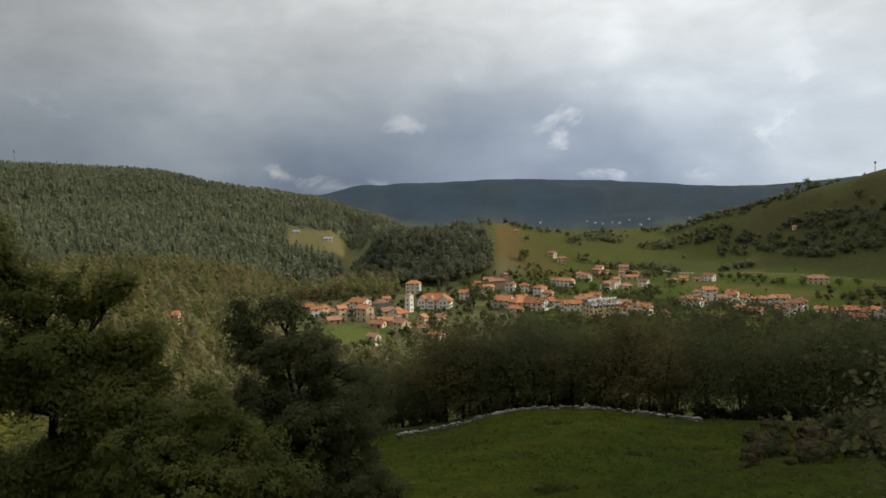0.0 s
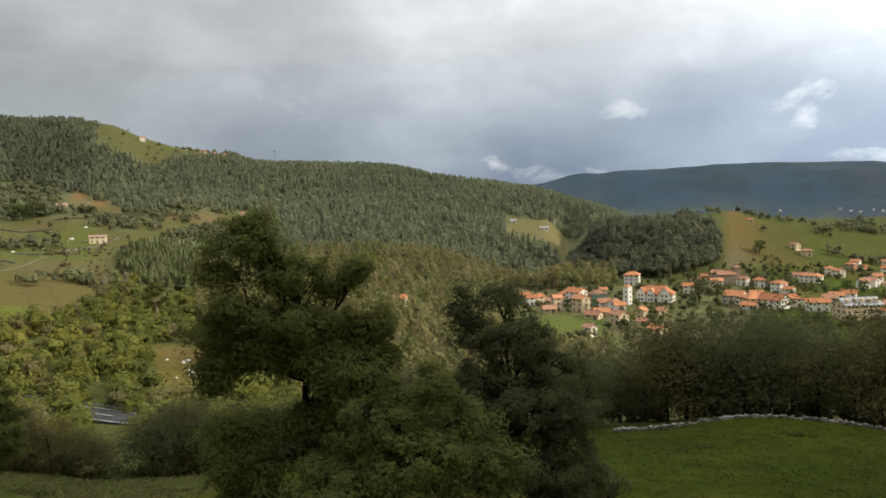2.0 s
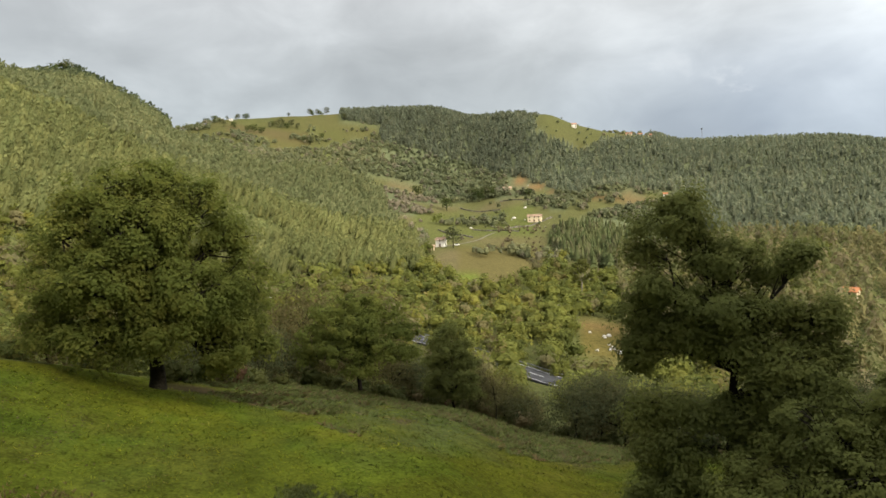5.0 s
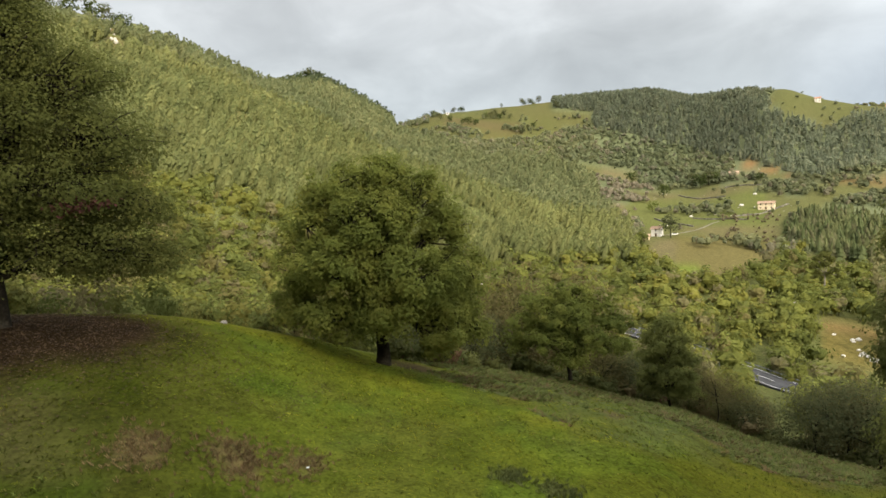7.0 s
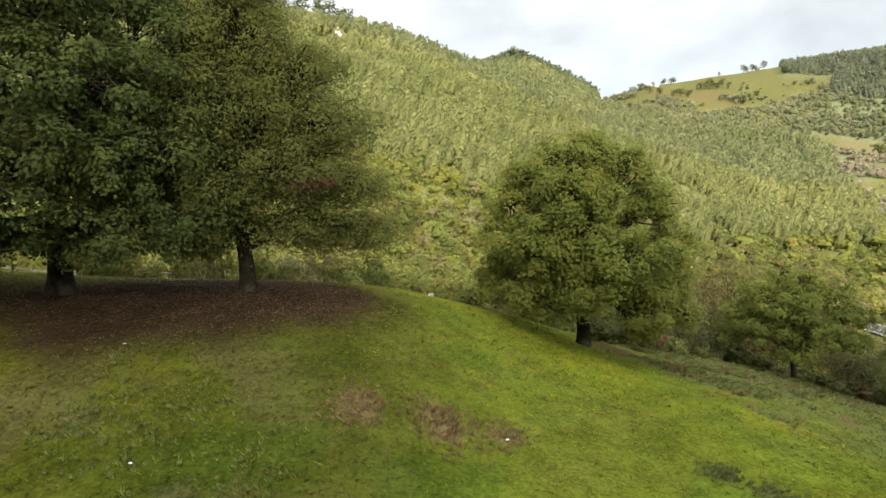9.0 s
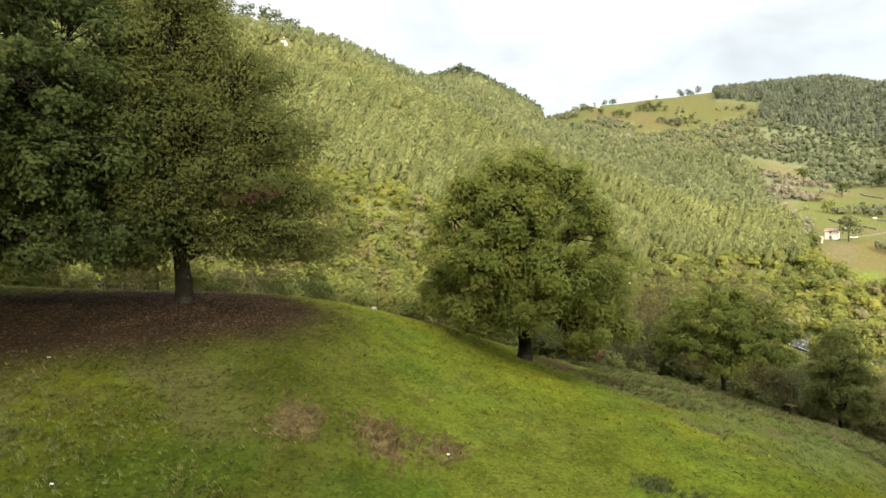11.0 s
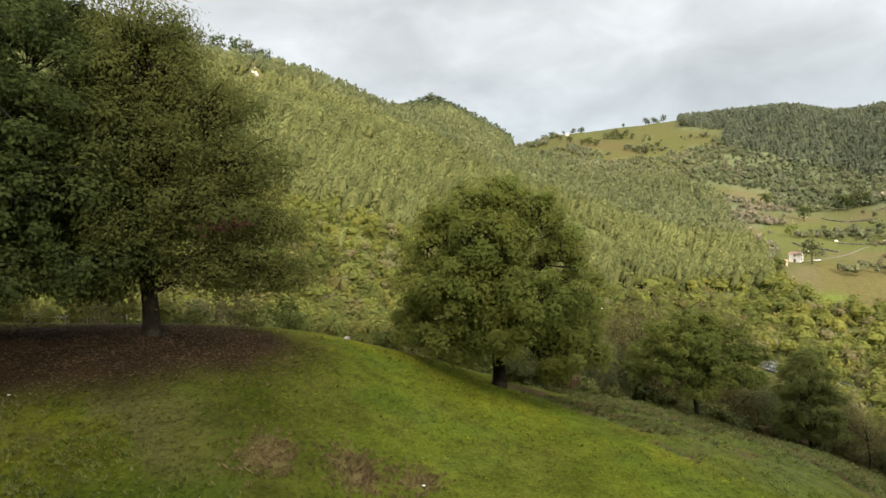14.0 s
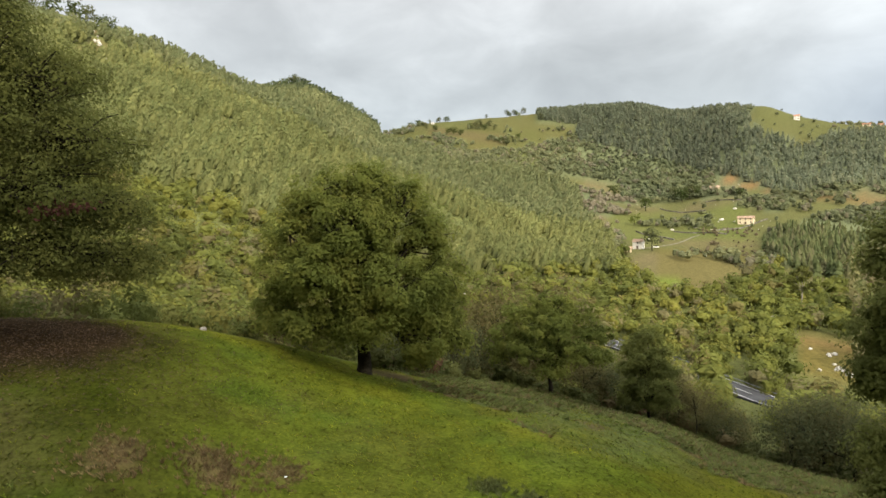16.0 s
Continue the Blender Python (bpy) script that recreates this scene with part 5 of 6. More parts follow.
ROAD = [(36, 170, 0), (41, 174, 0), (46, 181, 0), (50, 196, 0), (54, 215, 0), (58.5, 240, 0), (64, 275, 0)]

# ---- houses ----


def wall_block(w, d, h, sink=2.0, gable=0.0):
    bm = bmesh.new()
    v = box(bm, -w / 2, w / 2, -d / 2, d / 2, -sink, h)
    if gable:
        for sx in (-1, 1):
            x = sx * (w / 2 - 0.15)
            a = [bm.verts.new((x + o, y, z)) for o in (-0.15, 0.15) for y, z in ((-d / 2, h), (d / 2, h), (0, h + gable))]
            for f in ((0, 2, 1), (3, 4, 5), (0, 1, 4, 3), (1, 2, 5, 4), (2, 0, 3, 5)):
                bm.faces.new([a[i] for i in f])
    return bm


def roof_mesh(w, d, h, rise, hip, over=0.6, thick=0.22):
    """A pitched roof over a block: a gable roof, or one hipped at both ends."""
    bm = bmesh.new()
    W, D = w / 2 + over, d / 2 + over
    drop = rise * over / (d / 2)
    ridge = max(0.2, W - D * 0.9) if hip else W
    top = [(-W, -D, h - drop + thick), (W, -D, h - drop + thick), (W, D, h - drop + thick), (-W, D, h - drop + thick), (-ridge, 0, h + rise + thick), (ridge, 0, h + rise + thick)]
    bot = [(x, y, z - thick) for x, y, z in top]
    v = [bm.verts.new(p) for p in top + bot]
    for f in ((0, 1, 5, 4), (2, 3, 4, 5), (1, 2, 5), (3, 0, 4)):
        if len(f) == 3 and not hip:
            continue
        bm.faces.new([v[i] for i in f])
        bm.faces.new([v[i + 6] for i in reversed(f)])
    rim = [(0, 1), (2, 3)] + ([(1, 2), (3, 0)] if hip else [(1, 5), (5, 2), (3, 4), (4, 0)])
    for a, c in rim:
        bm.faces.new([v[a], v[a + 6], v[c + 6], v[c]])
    # ridge cap
    box(bm, -ridge, ridge, -0.14, 0.14, h + rise + thick - 0.05, h + rise + thick + 0.10)
    return bm


def window_mesh(w, h):
    bm = bmesh.new()
    for x0, x1, z0, z1 in ((-w / 2, -w / 2 + 0.1, 0, h), (w / 2 - 0.1, w / 2, 0, h), (-w / 2, w / 2, h - 0.1, h), (-w / 2 - 0.08, w / 2 + 0.08, -0.08, 0.04), (-0.04, 0.04, 0, h)):
        box(bm, x0, x1, -0.10, 0.02, z0, z1)
    return bm


def shared(bm, name, mat):
    me = bpy.data.meshes.new(name)
    bm.to_mesh(me)
    bm.free()
    me.materials.append(mat)
    return me


WINDOW = shared(window_mesh(1.0, 1.25), "window", WOOD)
bm_pane = bmesh.new()
box(bm_pane, -0.45, 0.45, -0.05, 0.01, 0.04, 1.18)
PANE = shared(bm_pane, "pane", GLASS)
bm_door = bmesh.new()
box(bm_door, -0.55, 0.55, -0.09, 0.02, 0.0, 2.1)
box(bm_door, -0.68, -0.55, -0.13, 0.02, 0.0, 2.25)
box(bm_door, 0.55, 0.68, -0.13, 0.02, 0.0, 2.25)
DOOR = shared(bm_door, "door", WOOD)
bm_flue = bmesh.new()
box(bm_flue, -0.35, 0.35, -0.35, 0.35, -1.2, 1.0)
box(bm_flue, -0.45, 0.45, -0.45, 0.45, 1.0, 1.15)
box(bm_flue, -0.2, 0.2, -0.2, 0.2, 1.15, 1.4)
CHIMNEY = shared(bm_flue, "chimney", STONE_WALL)


def openings(top, w, d, storeys, skip_door=False):
    """Windows on all four sides, storey by storey, and a door towards the street."""
    for side, (length, out) in enumerate(((w, d / 2), (d, w / 2), (w, d / 2), (d, w / 2))):
        n = max(1, int(length / 3.6))
        turn = Matrix.Rotation(side * math.pi / 2, 4, "Z")
        for s in range(storeys):
            for i in range(n):
                x = (i + 0.5) * length / n - length / 2
                if s == 0 and side == 0 and i == n // 2 and not skip_door:
                    ob = part("door", DOOR, WOOD, top)
                    ob.matrix_local = turn @ pose(x, -out - 0.02, 0)
                    continue
                ob = part("window", WINDOW, WOOD, top)
                ob.matrix_local = turn @ pose(x, -out - 0.02, s * 2.8 + 0.95)
                part("pane", PANE, GLASS, ob)


def house(label, bearing, reach, w, d, storeys=2, turn=0.0, hip=False, wall=None, roof=None, rise=None, name="house", chimneys=1, group="village houses", fit=(0.80, 0.78)):
    x, y, z = spot(bearing, reach)
    h = storeys * 2.75 - 0.25
    w, d = w * fit[0], d * fit[1]
    rise = rise or 0.27 * d
    top = tagged(new(name), label, "house", group)
    top.matrix_world = pose(x, y, z, 0, 0, bearing + turn)
    part("wall", wall_block(w, d, h, gable=0 if hip else rise - 0.02), wall or WHITE_WALL, top)
    part("roof", roof_mesh(w, d, h, rise, hip), roof or TILE, top)
    openings(top, w, d, storeys)
    for i in range(chimneys):
        c = part("chimney", CHIMNEY, STONE_WALL, top)
        c.matrix_local = pose((0.28 - 0.5 * i) * w, 0.12 * d, h + rise * 0.8)
    return top


W_, C_, S_ = "white", "cream", "stone"
# bearing, distance, width, depth, storeys, turn
WEST = [(7.1, 400, 11.4, 9, 3, -48), (7.5, 428, 15, 11, 3, -40), (9.2, 404, 6.5, 8, 3, 20), (9.9, 396, 10, 8, 1, 15), (10.7, 438, 8.5, 8, 2, 30), (11.4, 434, 8, 7, 2, 10), (5.2, 440, 6, 6, 3, 0), (4.3, 402, 7, 8, 2, 60), (3.9, 394, 8, 7, 2, 20), (3.9, 362, 9.5, 9, 2, -50), (2.1, 376, 5.5, 7, 2, 60), (2.0, 358, 7, 6, 1, 0), (6.4, 326, 7, 6, 2, -45), (12.0, 445, 9, 8, 2, 0), (8.4, 440, 9, 8, 2, 10)]
MIDDLE = [(2.8, 516, 14, 10, 3, -10), (-1.7, 478, 9, 8, 2, 0), (-2.9, 532, 6, 6, 2, 10), (8.3, 604, 13, 9, 2, 0), (-3.8, 506, 10, 8, 2, 20), (-5.8, 524, 9, 9, 2, -20), (-7.0, 520, 9, 8, 2, 0), (-8.4, 486, 9.5, 9, 3, -40), (-5.2, 440, 15, 13, 2, -24), (-6.6, 432, 15, 14, 2, 30), (-8.0, 428, 18, 14, 2, -30), (-9.3, 436, 12, 11, 2, 20), (-6.8, 450, 9, 8, 2, 0), (-12.3, 460, 10, 8, 2, 0), (-11.0, 424, 15, 9, 2, 12)]
EAST = [(-10.3, 702, 12, 8, 2, 0), (-10.6, 558, 18, 9, 2, -25), (-11.8, 614, 8.5, 8, 2, 0), (-13.2, 664, 9, 7, 2, -20), (-14.0, 690, 8, 5, 1, 0), (-15.5, 676, 11, 9, 3, 0), (-16.1, 624, 13, 8, 1, 15), (-14.6, 548, 8, 8, 2, -30), (-15.7, 552, 11, 8, 1, 20), (-17.1, 564, 10, 7, 2, -20), (-15.5, 434, 9, 9, 2, 15), (-16.6, 424, 8, 8, 2, 60), (-17.3, 418, 8, 9, 2, -20), (-19.4, 598, 12, 7, 1, 10), (-21.4, 610, 8, 6, 1, -15)]
TERRACE = [(-20.7, 462, 9, 8, 2, 20), (-21.3, 456, 8, 8, 2, -25), (-22.2, 486, 12, 9, 3, 30), (-23.2, 468, 8, 8, 2, 10), (-23.9, 484, 10, 8, 2, 0), (-25.1, 470, 8, 9, 2, -30), (-24.6, 446, 9, 8, 1, 15), (-26.0, 468, 9, 8, 2, 0), (-26.8, 472, 9, 8, 2, 30), (-27.6, 474, 10, 9, 2, -15), (-28.8, 460, 9, 9, 2, 25), (-30.2, 452, 8, 7, 1, 0), (-31.5, 448, 11, 8, 1, 10), (-33.2, 448, 12, 9, 1, 0), (-35.0, 450, 9, 8, 2, 20)]


def build_village():
    rng = np.random.default_rng(5)
    for row in (WEST, MIDDLE, EAST, TERRACE):
        for i, (b, r, w, d, s, t) in enumerate(row):
            k = rng.random()
            wall, tone = ((WHITE_WALL, "white") if k < 0.62 else (CREAM_WALL, "cream") if k < 0.85 else (STONE_WALL, "stone"))
            old = rng.random() < 0.3 and not 12 < w + d - 10 < 24
            hip = w > 8 and rng.random() < 0.4
            house("%s village house with %s tiled roof" % (tone, "a weathered" if old else "an orange"), b, r, w, d, s, t, hip, wall, OLD_TILE if old else TILE, chimneys=1 if rng.random() < 0.7 else 2)
            # a smaller neighbour
            if rng.random() < 0.75:
                side = rng.choice((-1, 1)) * rng.uniform(0.75, 1.3) * 430 / r
                tiles = OLD_TILE if rng.random() < 0.4 else TILE
                if 5.2 < b + side < 10.8 and 325 < r < 400:
                    continue
                house("small %s house close to its neighbour" % tone, b + side, r + rng.uniform(-26, 26), rng.uniform(7, 11), rng.uniform(7, 9), int(rng.integers(1, 3)), rng.uniform(-50, 50), False, wall, tiles)
    # scattered farms
    house("large cream farmhouse among orchard trees", -30.0, 606, 19, 11, 2, 8, True, CREAM_WALL, OLD_TILE, group="farmhouses")
    house("tiny white chapel on the hillside", -28.4, 884, 5, 6, 1, 0, False, WHITE_WALL, TILE, group="farmhouses")
    house("low stone farmhouse on the upper pasture", 49.3, 826, 13, 7, 1, 0, False, CREAM_WALL, FARM_TILE, group="farmhouses")
    house("long cream farmhouse with two rows of windows", 47.0, 622, 16, 7, 2, -12, False, CREAM_WALL, FARM_TILE, group="farmhouses")
    house("bright white farmhouse beside a tall tree", 55.3, 488, 8.4, 7, 2, -20, False, WHITE_WALL, FARM_TILE, group="farmhouses")
    house("small yellow outbuilding below the farmhouse", 56.1, 470, 4.2, 5, 1, 0, False, CREAM_WALL, FARM_TILE, chimneys=0, group="farmhouses")
    house("lone white hut by the pines", 36.1, 792, 6, 6, 1, 0, False, WHITE_WALL, TILE, chimneys=0, group="farmhouses")
    for b, r, w in ((37.3, 1150, 11), (38.0, 1146, 9), (38.9, 1142, 13), (36.6, 1140, 8)):
        house("pale farmhouse on the ridge", b, r, w, 8, 1, 0, False, CREAM_WALL, OLD_TILE, group="farmhouses")
    house("white house on the grassy hilltop", 43.4, 1118, 10, 8, 2, 0, False, WHITE_WALL, OLD_TILE, group="farmhouses")
    for b, w in ((72.6, 6), (73.3, 5)):
        house("small white farm building on the skyline", b, 1085, w, 6, 1, 0, False, WHITE_WALL, SLATE, chimneys=0, group="farmhouses")
    house("white barn in the glade", 12.8, 806, 9, 6, 1, 0, False, WHITE_WALL, SLATE, group="farmhouses")
    house("long white barn in the glade", 10.1, 768, 12, 6, 1, 0, False, WHITE_WALL, SLATE, group="farmhouses")
    house("orange-roofed house among bare poplars", 22.9, 380, 8, 8, 2, -15, False, CREAM_WALL, TILE)
    house("white cottage on the heath", -6.4, 770, 5, 5, 1, 0, False, WHITE_WALL, TILE, group="farmhouses")
    for b, r in ((-12.5, 2650), (-13.2, 2720), (-13.8, 2680), (-14.6, 2740), (-15.2, 2700), (-16.0, 2760), (-16.9, 2690), (-17.6, 2740), (-20.8, 2820), (-21.6, 2790), (-8.5, 2750), (-5.2, 2780)):
        house("distant pale house on the valley floor", b, r + 90 * math.sin(b * 31), 22, 12, 2, 20 * math.sin(b * 9), False, WHITE_WALL, SLATE, group="distant houses", fit=(0.36, 0.5))
    # the long slate-roofed block with dormers
    block = house("long cream block with a slate roof and dormers", -13.6, 406, 20, 11, 3, 35, False, CREAM_WALL, SLATE, 3.2, "apartment_block", 2, fit=(1.0, 1.0))
    for i in range(5):
        bm = bmesh.new()
        box(bm, -0.7, 0.7, -1.2, 1.0, -0.8, 0.9)
        box(bm, -0.9, 0.9, -1.35, 1.1, 0.9, 1.05)
        part("dormer", bm, CREAM_WALL, block).matrix_local = pose(-8 + 4 * i, -3.4, 3 * 2.8 + 1.7)
    # the house wrapped in green netting
    wrapped = house("house under repair behind green netting", 5.7, 420, 10, 8, 3, 20, True, STONE_WALL, OLD_TILE, fit=(1.0, 1.1))
    bm = bmesh.new()
    box(bm, -5.3, 5.3, -4.75, -4.65, 0, 8.6)
    box(bm, 5.2, 5.3, -4.7, 3.0, 0, 8.6)
    part("netting", bm, GREEN_SHEET, wrapped, "green scaffold netting")
    # the school with its gables, and the white tower beside it
    school = house("long white-and-red school with steep gables", 0.9, 442, 22, 11, 2, -18, True, WHITE_WALL, TILE, 4.6, "school", 2, fit=(1.0, 1.0))
    for gx, gw in ((-7.6, 5.0), (-1.0, 4.2), (7.6, 6.0)):
        bm = bmesh.new()
        box(bm, -gw / 2, gw / 2, -1.6, 3, -2, 6.4)
        a = [bm.verts.new((x, y, z)) for y in (-1.6, 3) for x, z in ((-gw / 2, 6.4), (gw / 2, 6.4), (0, 6.4 + gw * 0.52))]
        for f in ((0, 1, 2), (3, 5, 4), (0, 2, 5, 3), (1, 4, 5, 2)):
            bm.faces.new([a[i] for i in f])
        wing = part("gable_wing", bm, WHITE_WALL, school)
        wing.matrix_local = pose(gx, -5.5, 0)
        bm = bmesh.new()
        g, t = gw / 2 + 0.5, 0.25
        hgt, pk = 6.4 - 0.5 * 1.04, 6.4 + gw * 0.52
        v = [bm.verts.new((x, y, z + o)) for o in (0.02, t) for y in (-2.1, 3.4) for x, z in ((-g, hgt), (0, pk), (g, hgt))]
        for f in ((6, 7, 10, 9), (7, 8, 11, 10), (0, 3, 4, 1), (1, 4, 5, 2), (0, 1, 7, 6), (1, 2, 8, 7), (3, 9, 10, 4), (4, 10, 11, 5), (0, 6, 9, 3), (2, 5, 11, 8)):
            bm.faces.new([v[i] for i in f])
        part("gable_roof", bm, TILE, wing)
        for s in range(2):
            for i in (-1, 1):
                ob = part("window", WINDOW, WOOD, school)
                ob.matrix_local = pose(gx + i * gw * 0.22, -7.14, s * 2.8 + 0.9)
                part("pane", PANE, GLASS, ob)
    tower = tagged(new("bell_tower"), "square white tower beside the red-roofed school", "tower")
    x, y, z = spot(3.2, 428)
    tower.matrix_world = pose(x, y, z, 0, 0, 3.2 - 35)
    bm = bmesh.new()
    box(bm, -1.9, 1.9, -1.9, 1.9, -2, 11.4)
    for sx in (-1, 1):
        for sy in (-1, 1):
            box(bm, sx * 1.8 - 0.25, sx * 1.8 + 0.25, sy * 1.8 - 0.25, sy * 1.8 + 0.25, -2, 11.5)
    part("wall", bm, WHITE_WALL, tower)
    part("roof", roof_mesh(3.8, 3.8, 11.5, 0.9, True, 0.4), TILE, tower)
    for s in range(3):
        for side in range(4):
            ob = part("window", WINDOW, WOOD, tower)
            ob.matrix_local = Matrix.Rotation(side * math.pi / 2, 4, "Z") @ pose(0, -1.92, 1.2 + 3.1 * s)
            part("pane", PANE, GLASS, ob)
    church = tagged(new("church"), "stone church with a square belfry", "church")
    x, y, z = spot(-4.5, 530)
    church.matrix_world = pose(x, y, z, 0, 0, -4.5 + 20)
    part("nave", wall_block(13, 8, 7, gable=2.2), STONE_WALL, church)
    part("roof", roof_mesh(13, 8, 7, 2.3, False), OLD_TILE, church)
    bm = bmesh.new()
    box(bm, 6.5, 10.5, -2, 2, -2, 12)
    box(bm, 6.3, 10.7, -2.2, 2.2, 9.2, 9.5)
    part("belfry", bm, STONE_WALL, church)
    cap = part("belfry_roof", roof_mesh(4, 4, 12, 1.3, True, 0.3), OLD_TILE, church)
    cap.matrix_local = pose(8.5, 0, 0)


build_village()
build_woods()

# ---- road, walls, rails and posts ----


def ribbon(points, width, lift, seg=3.0):
    """A strip laid on the ground along (bearing, distance) points, with a little thickness at its sides."""
    P = np.array([spot(b, r)[:2] for b, r in points])
    s = np.concatenate([[0], np.cumsum(np.linalg.norm(np.diff(P, axis=0), axis=1))])
    q = np.arange(0, s[-1], seg)
    X, Y = glide(q, s, P[:, 0]), glide(q, s, P[:, 1])
    t = np.stack([np.gradient(X), np.gradient(Y)], -1)
    t /= np.linalg.norm(t, axis=1)[:, None]
    n = np.stack([-t[:, 1], t[:, 0]], -1)
    Z = height(X, Y) + lift
    rows = []
    for o, dz in ((-0.5, -1.5), (-0.5, 0), (-0.17, 0.02), (0.17, 0.02), (0.5, 0), (0.5, -1.5)):
        rows.append(np.stack([X + n[:, 0] * width * o, Y + n[:, 1] * width * o, Z + dz], -1))
    V = np.stack(rows, 1).reshape(-1, 3)
    k = len(rows)
    i, j = np.meshgrid(np.arange(len(q) - 1), np.arange(k - 1), indexing="ij")
    F = np.stack([i * k + j, i * k + j + 1, (i + 1) * k + j + 1, (i + 1) * k + j], -1).reshape(-1, 4)
    return V, F, X, Y, Z, n


def build_roads():
    V, F, X, Y, Z, n = ribbon([p[:2] for p in ROAD], 8.0, 0.9)
    road = tagged(new("road", mesh_np("road", V, F, ASPHALT)), "grey asphalt road along the valley side", "road", kind="structure")
    for k, o in enumerate((-3.5, 0.0, 3.5)):
        P = np.stack([X + n[:, 0] * o, Y + n[:, 1] * o, Z + 0.03], -1)
        pieces = []
        for i in range(0, len(P) - 1):
            if o == 0 and i % 4 > 1:
                continue
            w = np.array([n[i, 0], n[i, 1], 0]) * 0.09
            pieces.append((np.array([P[i] - w, P[i] + w, P[i + 1] + w, P[i + 1] - w]), np.array([[0, 1, 2, 3]])))
        tagged(new("road_marking", mesh_np("road_marking", *joined(pieces), PAINT)), "white painted road line", "road marking", kind="structure")
    rail = tagged(new("guard_rail"), "galvanised steel guard rail beside the road", "guard rail")
    P = np.stack([X - n[:, 0] * 4.3, Y - n[:, 1] * 4.3, Z + 0.65], -1)
    prof = [(0.0, -0.16), (0.06, -0.08), (0.0, 0.0), (0.06, 0.08), (0.0, 0.16)]
    Vr = np.stack([P + np.concatenate([n * a, np.full((len(n), 1), c)], 1) for a, c in prof], 1).reshape(-1, 3)
    i, j = np.meshgrid(np.arange(len(P) - 1), np.arange(4), indexing="ij")
    part("rail", mesh_np("rail", Vr, np.stack([i * 5 + j, i * 5 + j + 1, (i + 1) * 5 + j + 1, (i + 1) * 5 + j], -1).reshape(-1, 4), STEEL), STEEL, rail)
    bm = bmesh.new()
    box(bm, -0.05, 0.05, -0.08, 0.08, -1.2, 0.18)
    post = shared(bm, "post", STEEL)
    for i in range(0, len(P), 2):
        part("post", post, STEEL, rail).location = P[i]
    for label, pts, w in (("pale lane winding over the far fields", [(-17.8, 800), (-18.4, 740), (-19.6, 700), (-21.4, 690)], 4), ("pale lane through the valley meadows", [(-13, 640), (-18, 650), (-23, 690), (-28, 700), (-36, 640)], 2.4), ("pale farm track between pastures", [(50.5, 560), (52.5, 520), (54.5, 492), (56.5, 478)], 1.6), ("pale farm track below the wood", [(50.5, 330), (53, 352), (56, 366)], 2.6)):
        V, F, *_ = ribbon(pts, w, 0.25, 4.0)
        tagged(new("lane", mesh_np("lane", V, F, EARTH if "farm" in label or "meadows" in label else TRACK)), label, "lane", kind="structure")


def stone_blocks(points, height_m, size, seed, courses=2, thick=0.45):
    """Loose stones piled along (bearing, distance) points."""
    rng = np.random.default_rng(seed)
    P = np.array([spot(b, r)[:2] for b, r in points])
    s = np.concatenate([[0], np.cumsum(np.linalg.norm(np.diff(P, axis=0), axis=1))])
    cube = np.array([(x, y, z) for z in (-1, 1) for y in (-1, 1) for x in (-1, 1)], float) * 0.5
    faces = np.array([(0, 2, 3, 1), (4, 5, 7, 6), (0, 1, 5, 4), (2, 6, 7, 3), (0, 4, 6, 2), (1, 3, 7, 5)])
    pieces = []
    for c in range(courses):
        q = 0.0
        while q < s[-1]:
            l = size * rng.uniform(0.7, 1.5)
            x, y = np.interp(q, s, P[:, 0]), np.interp(q, s, P[:, 1])
            a = math.atan2(np.interp(q + 0.5, s, P[:, 1]) - np.interp(q - 0.5, s, P[:, 1]), np.interp(q + 0.5, s, P[:, 0]) - np.interp(q - 0.5, s, P[:, 0])) + rng.normal(0, 0.15)
            hh = height_m / courses
            v = cube * (l, thick * rng.uniform(0.7, 1.1), hh * rng.uniform(0.8, 1.25)) + rng.normal(0, 0.035, (8, 3))
            v = v @ np.array([[math.cos(a), math.sin(a), 0], [-math.sin(a), math.cos(a), 0], [0, 0, 1]])
            pieces.append((v + (x + rng.normal(0, 0.05), y + rng.normal(0, 0.05), float(height(x, y)) + hh * (c + 0.35)), faces))
            q += l * 1.02 * (1.0 if rng.random() < 0.84 or c == 0 else rng.uniform(2, 5))
    return joined(pieces)


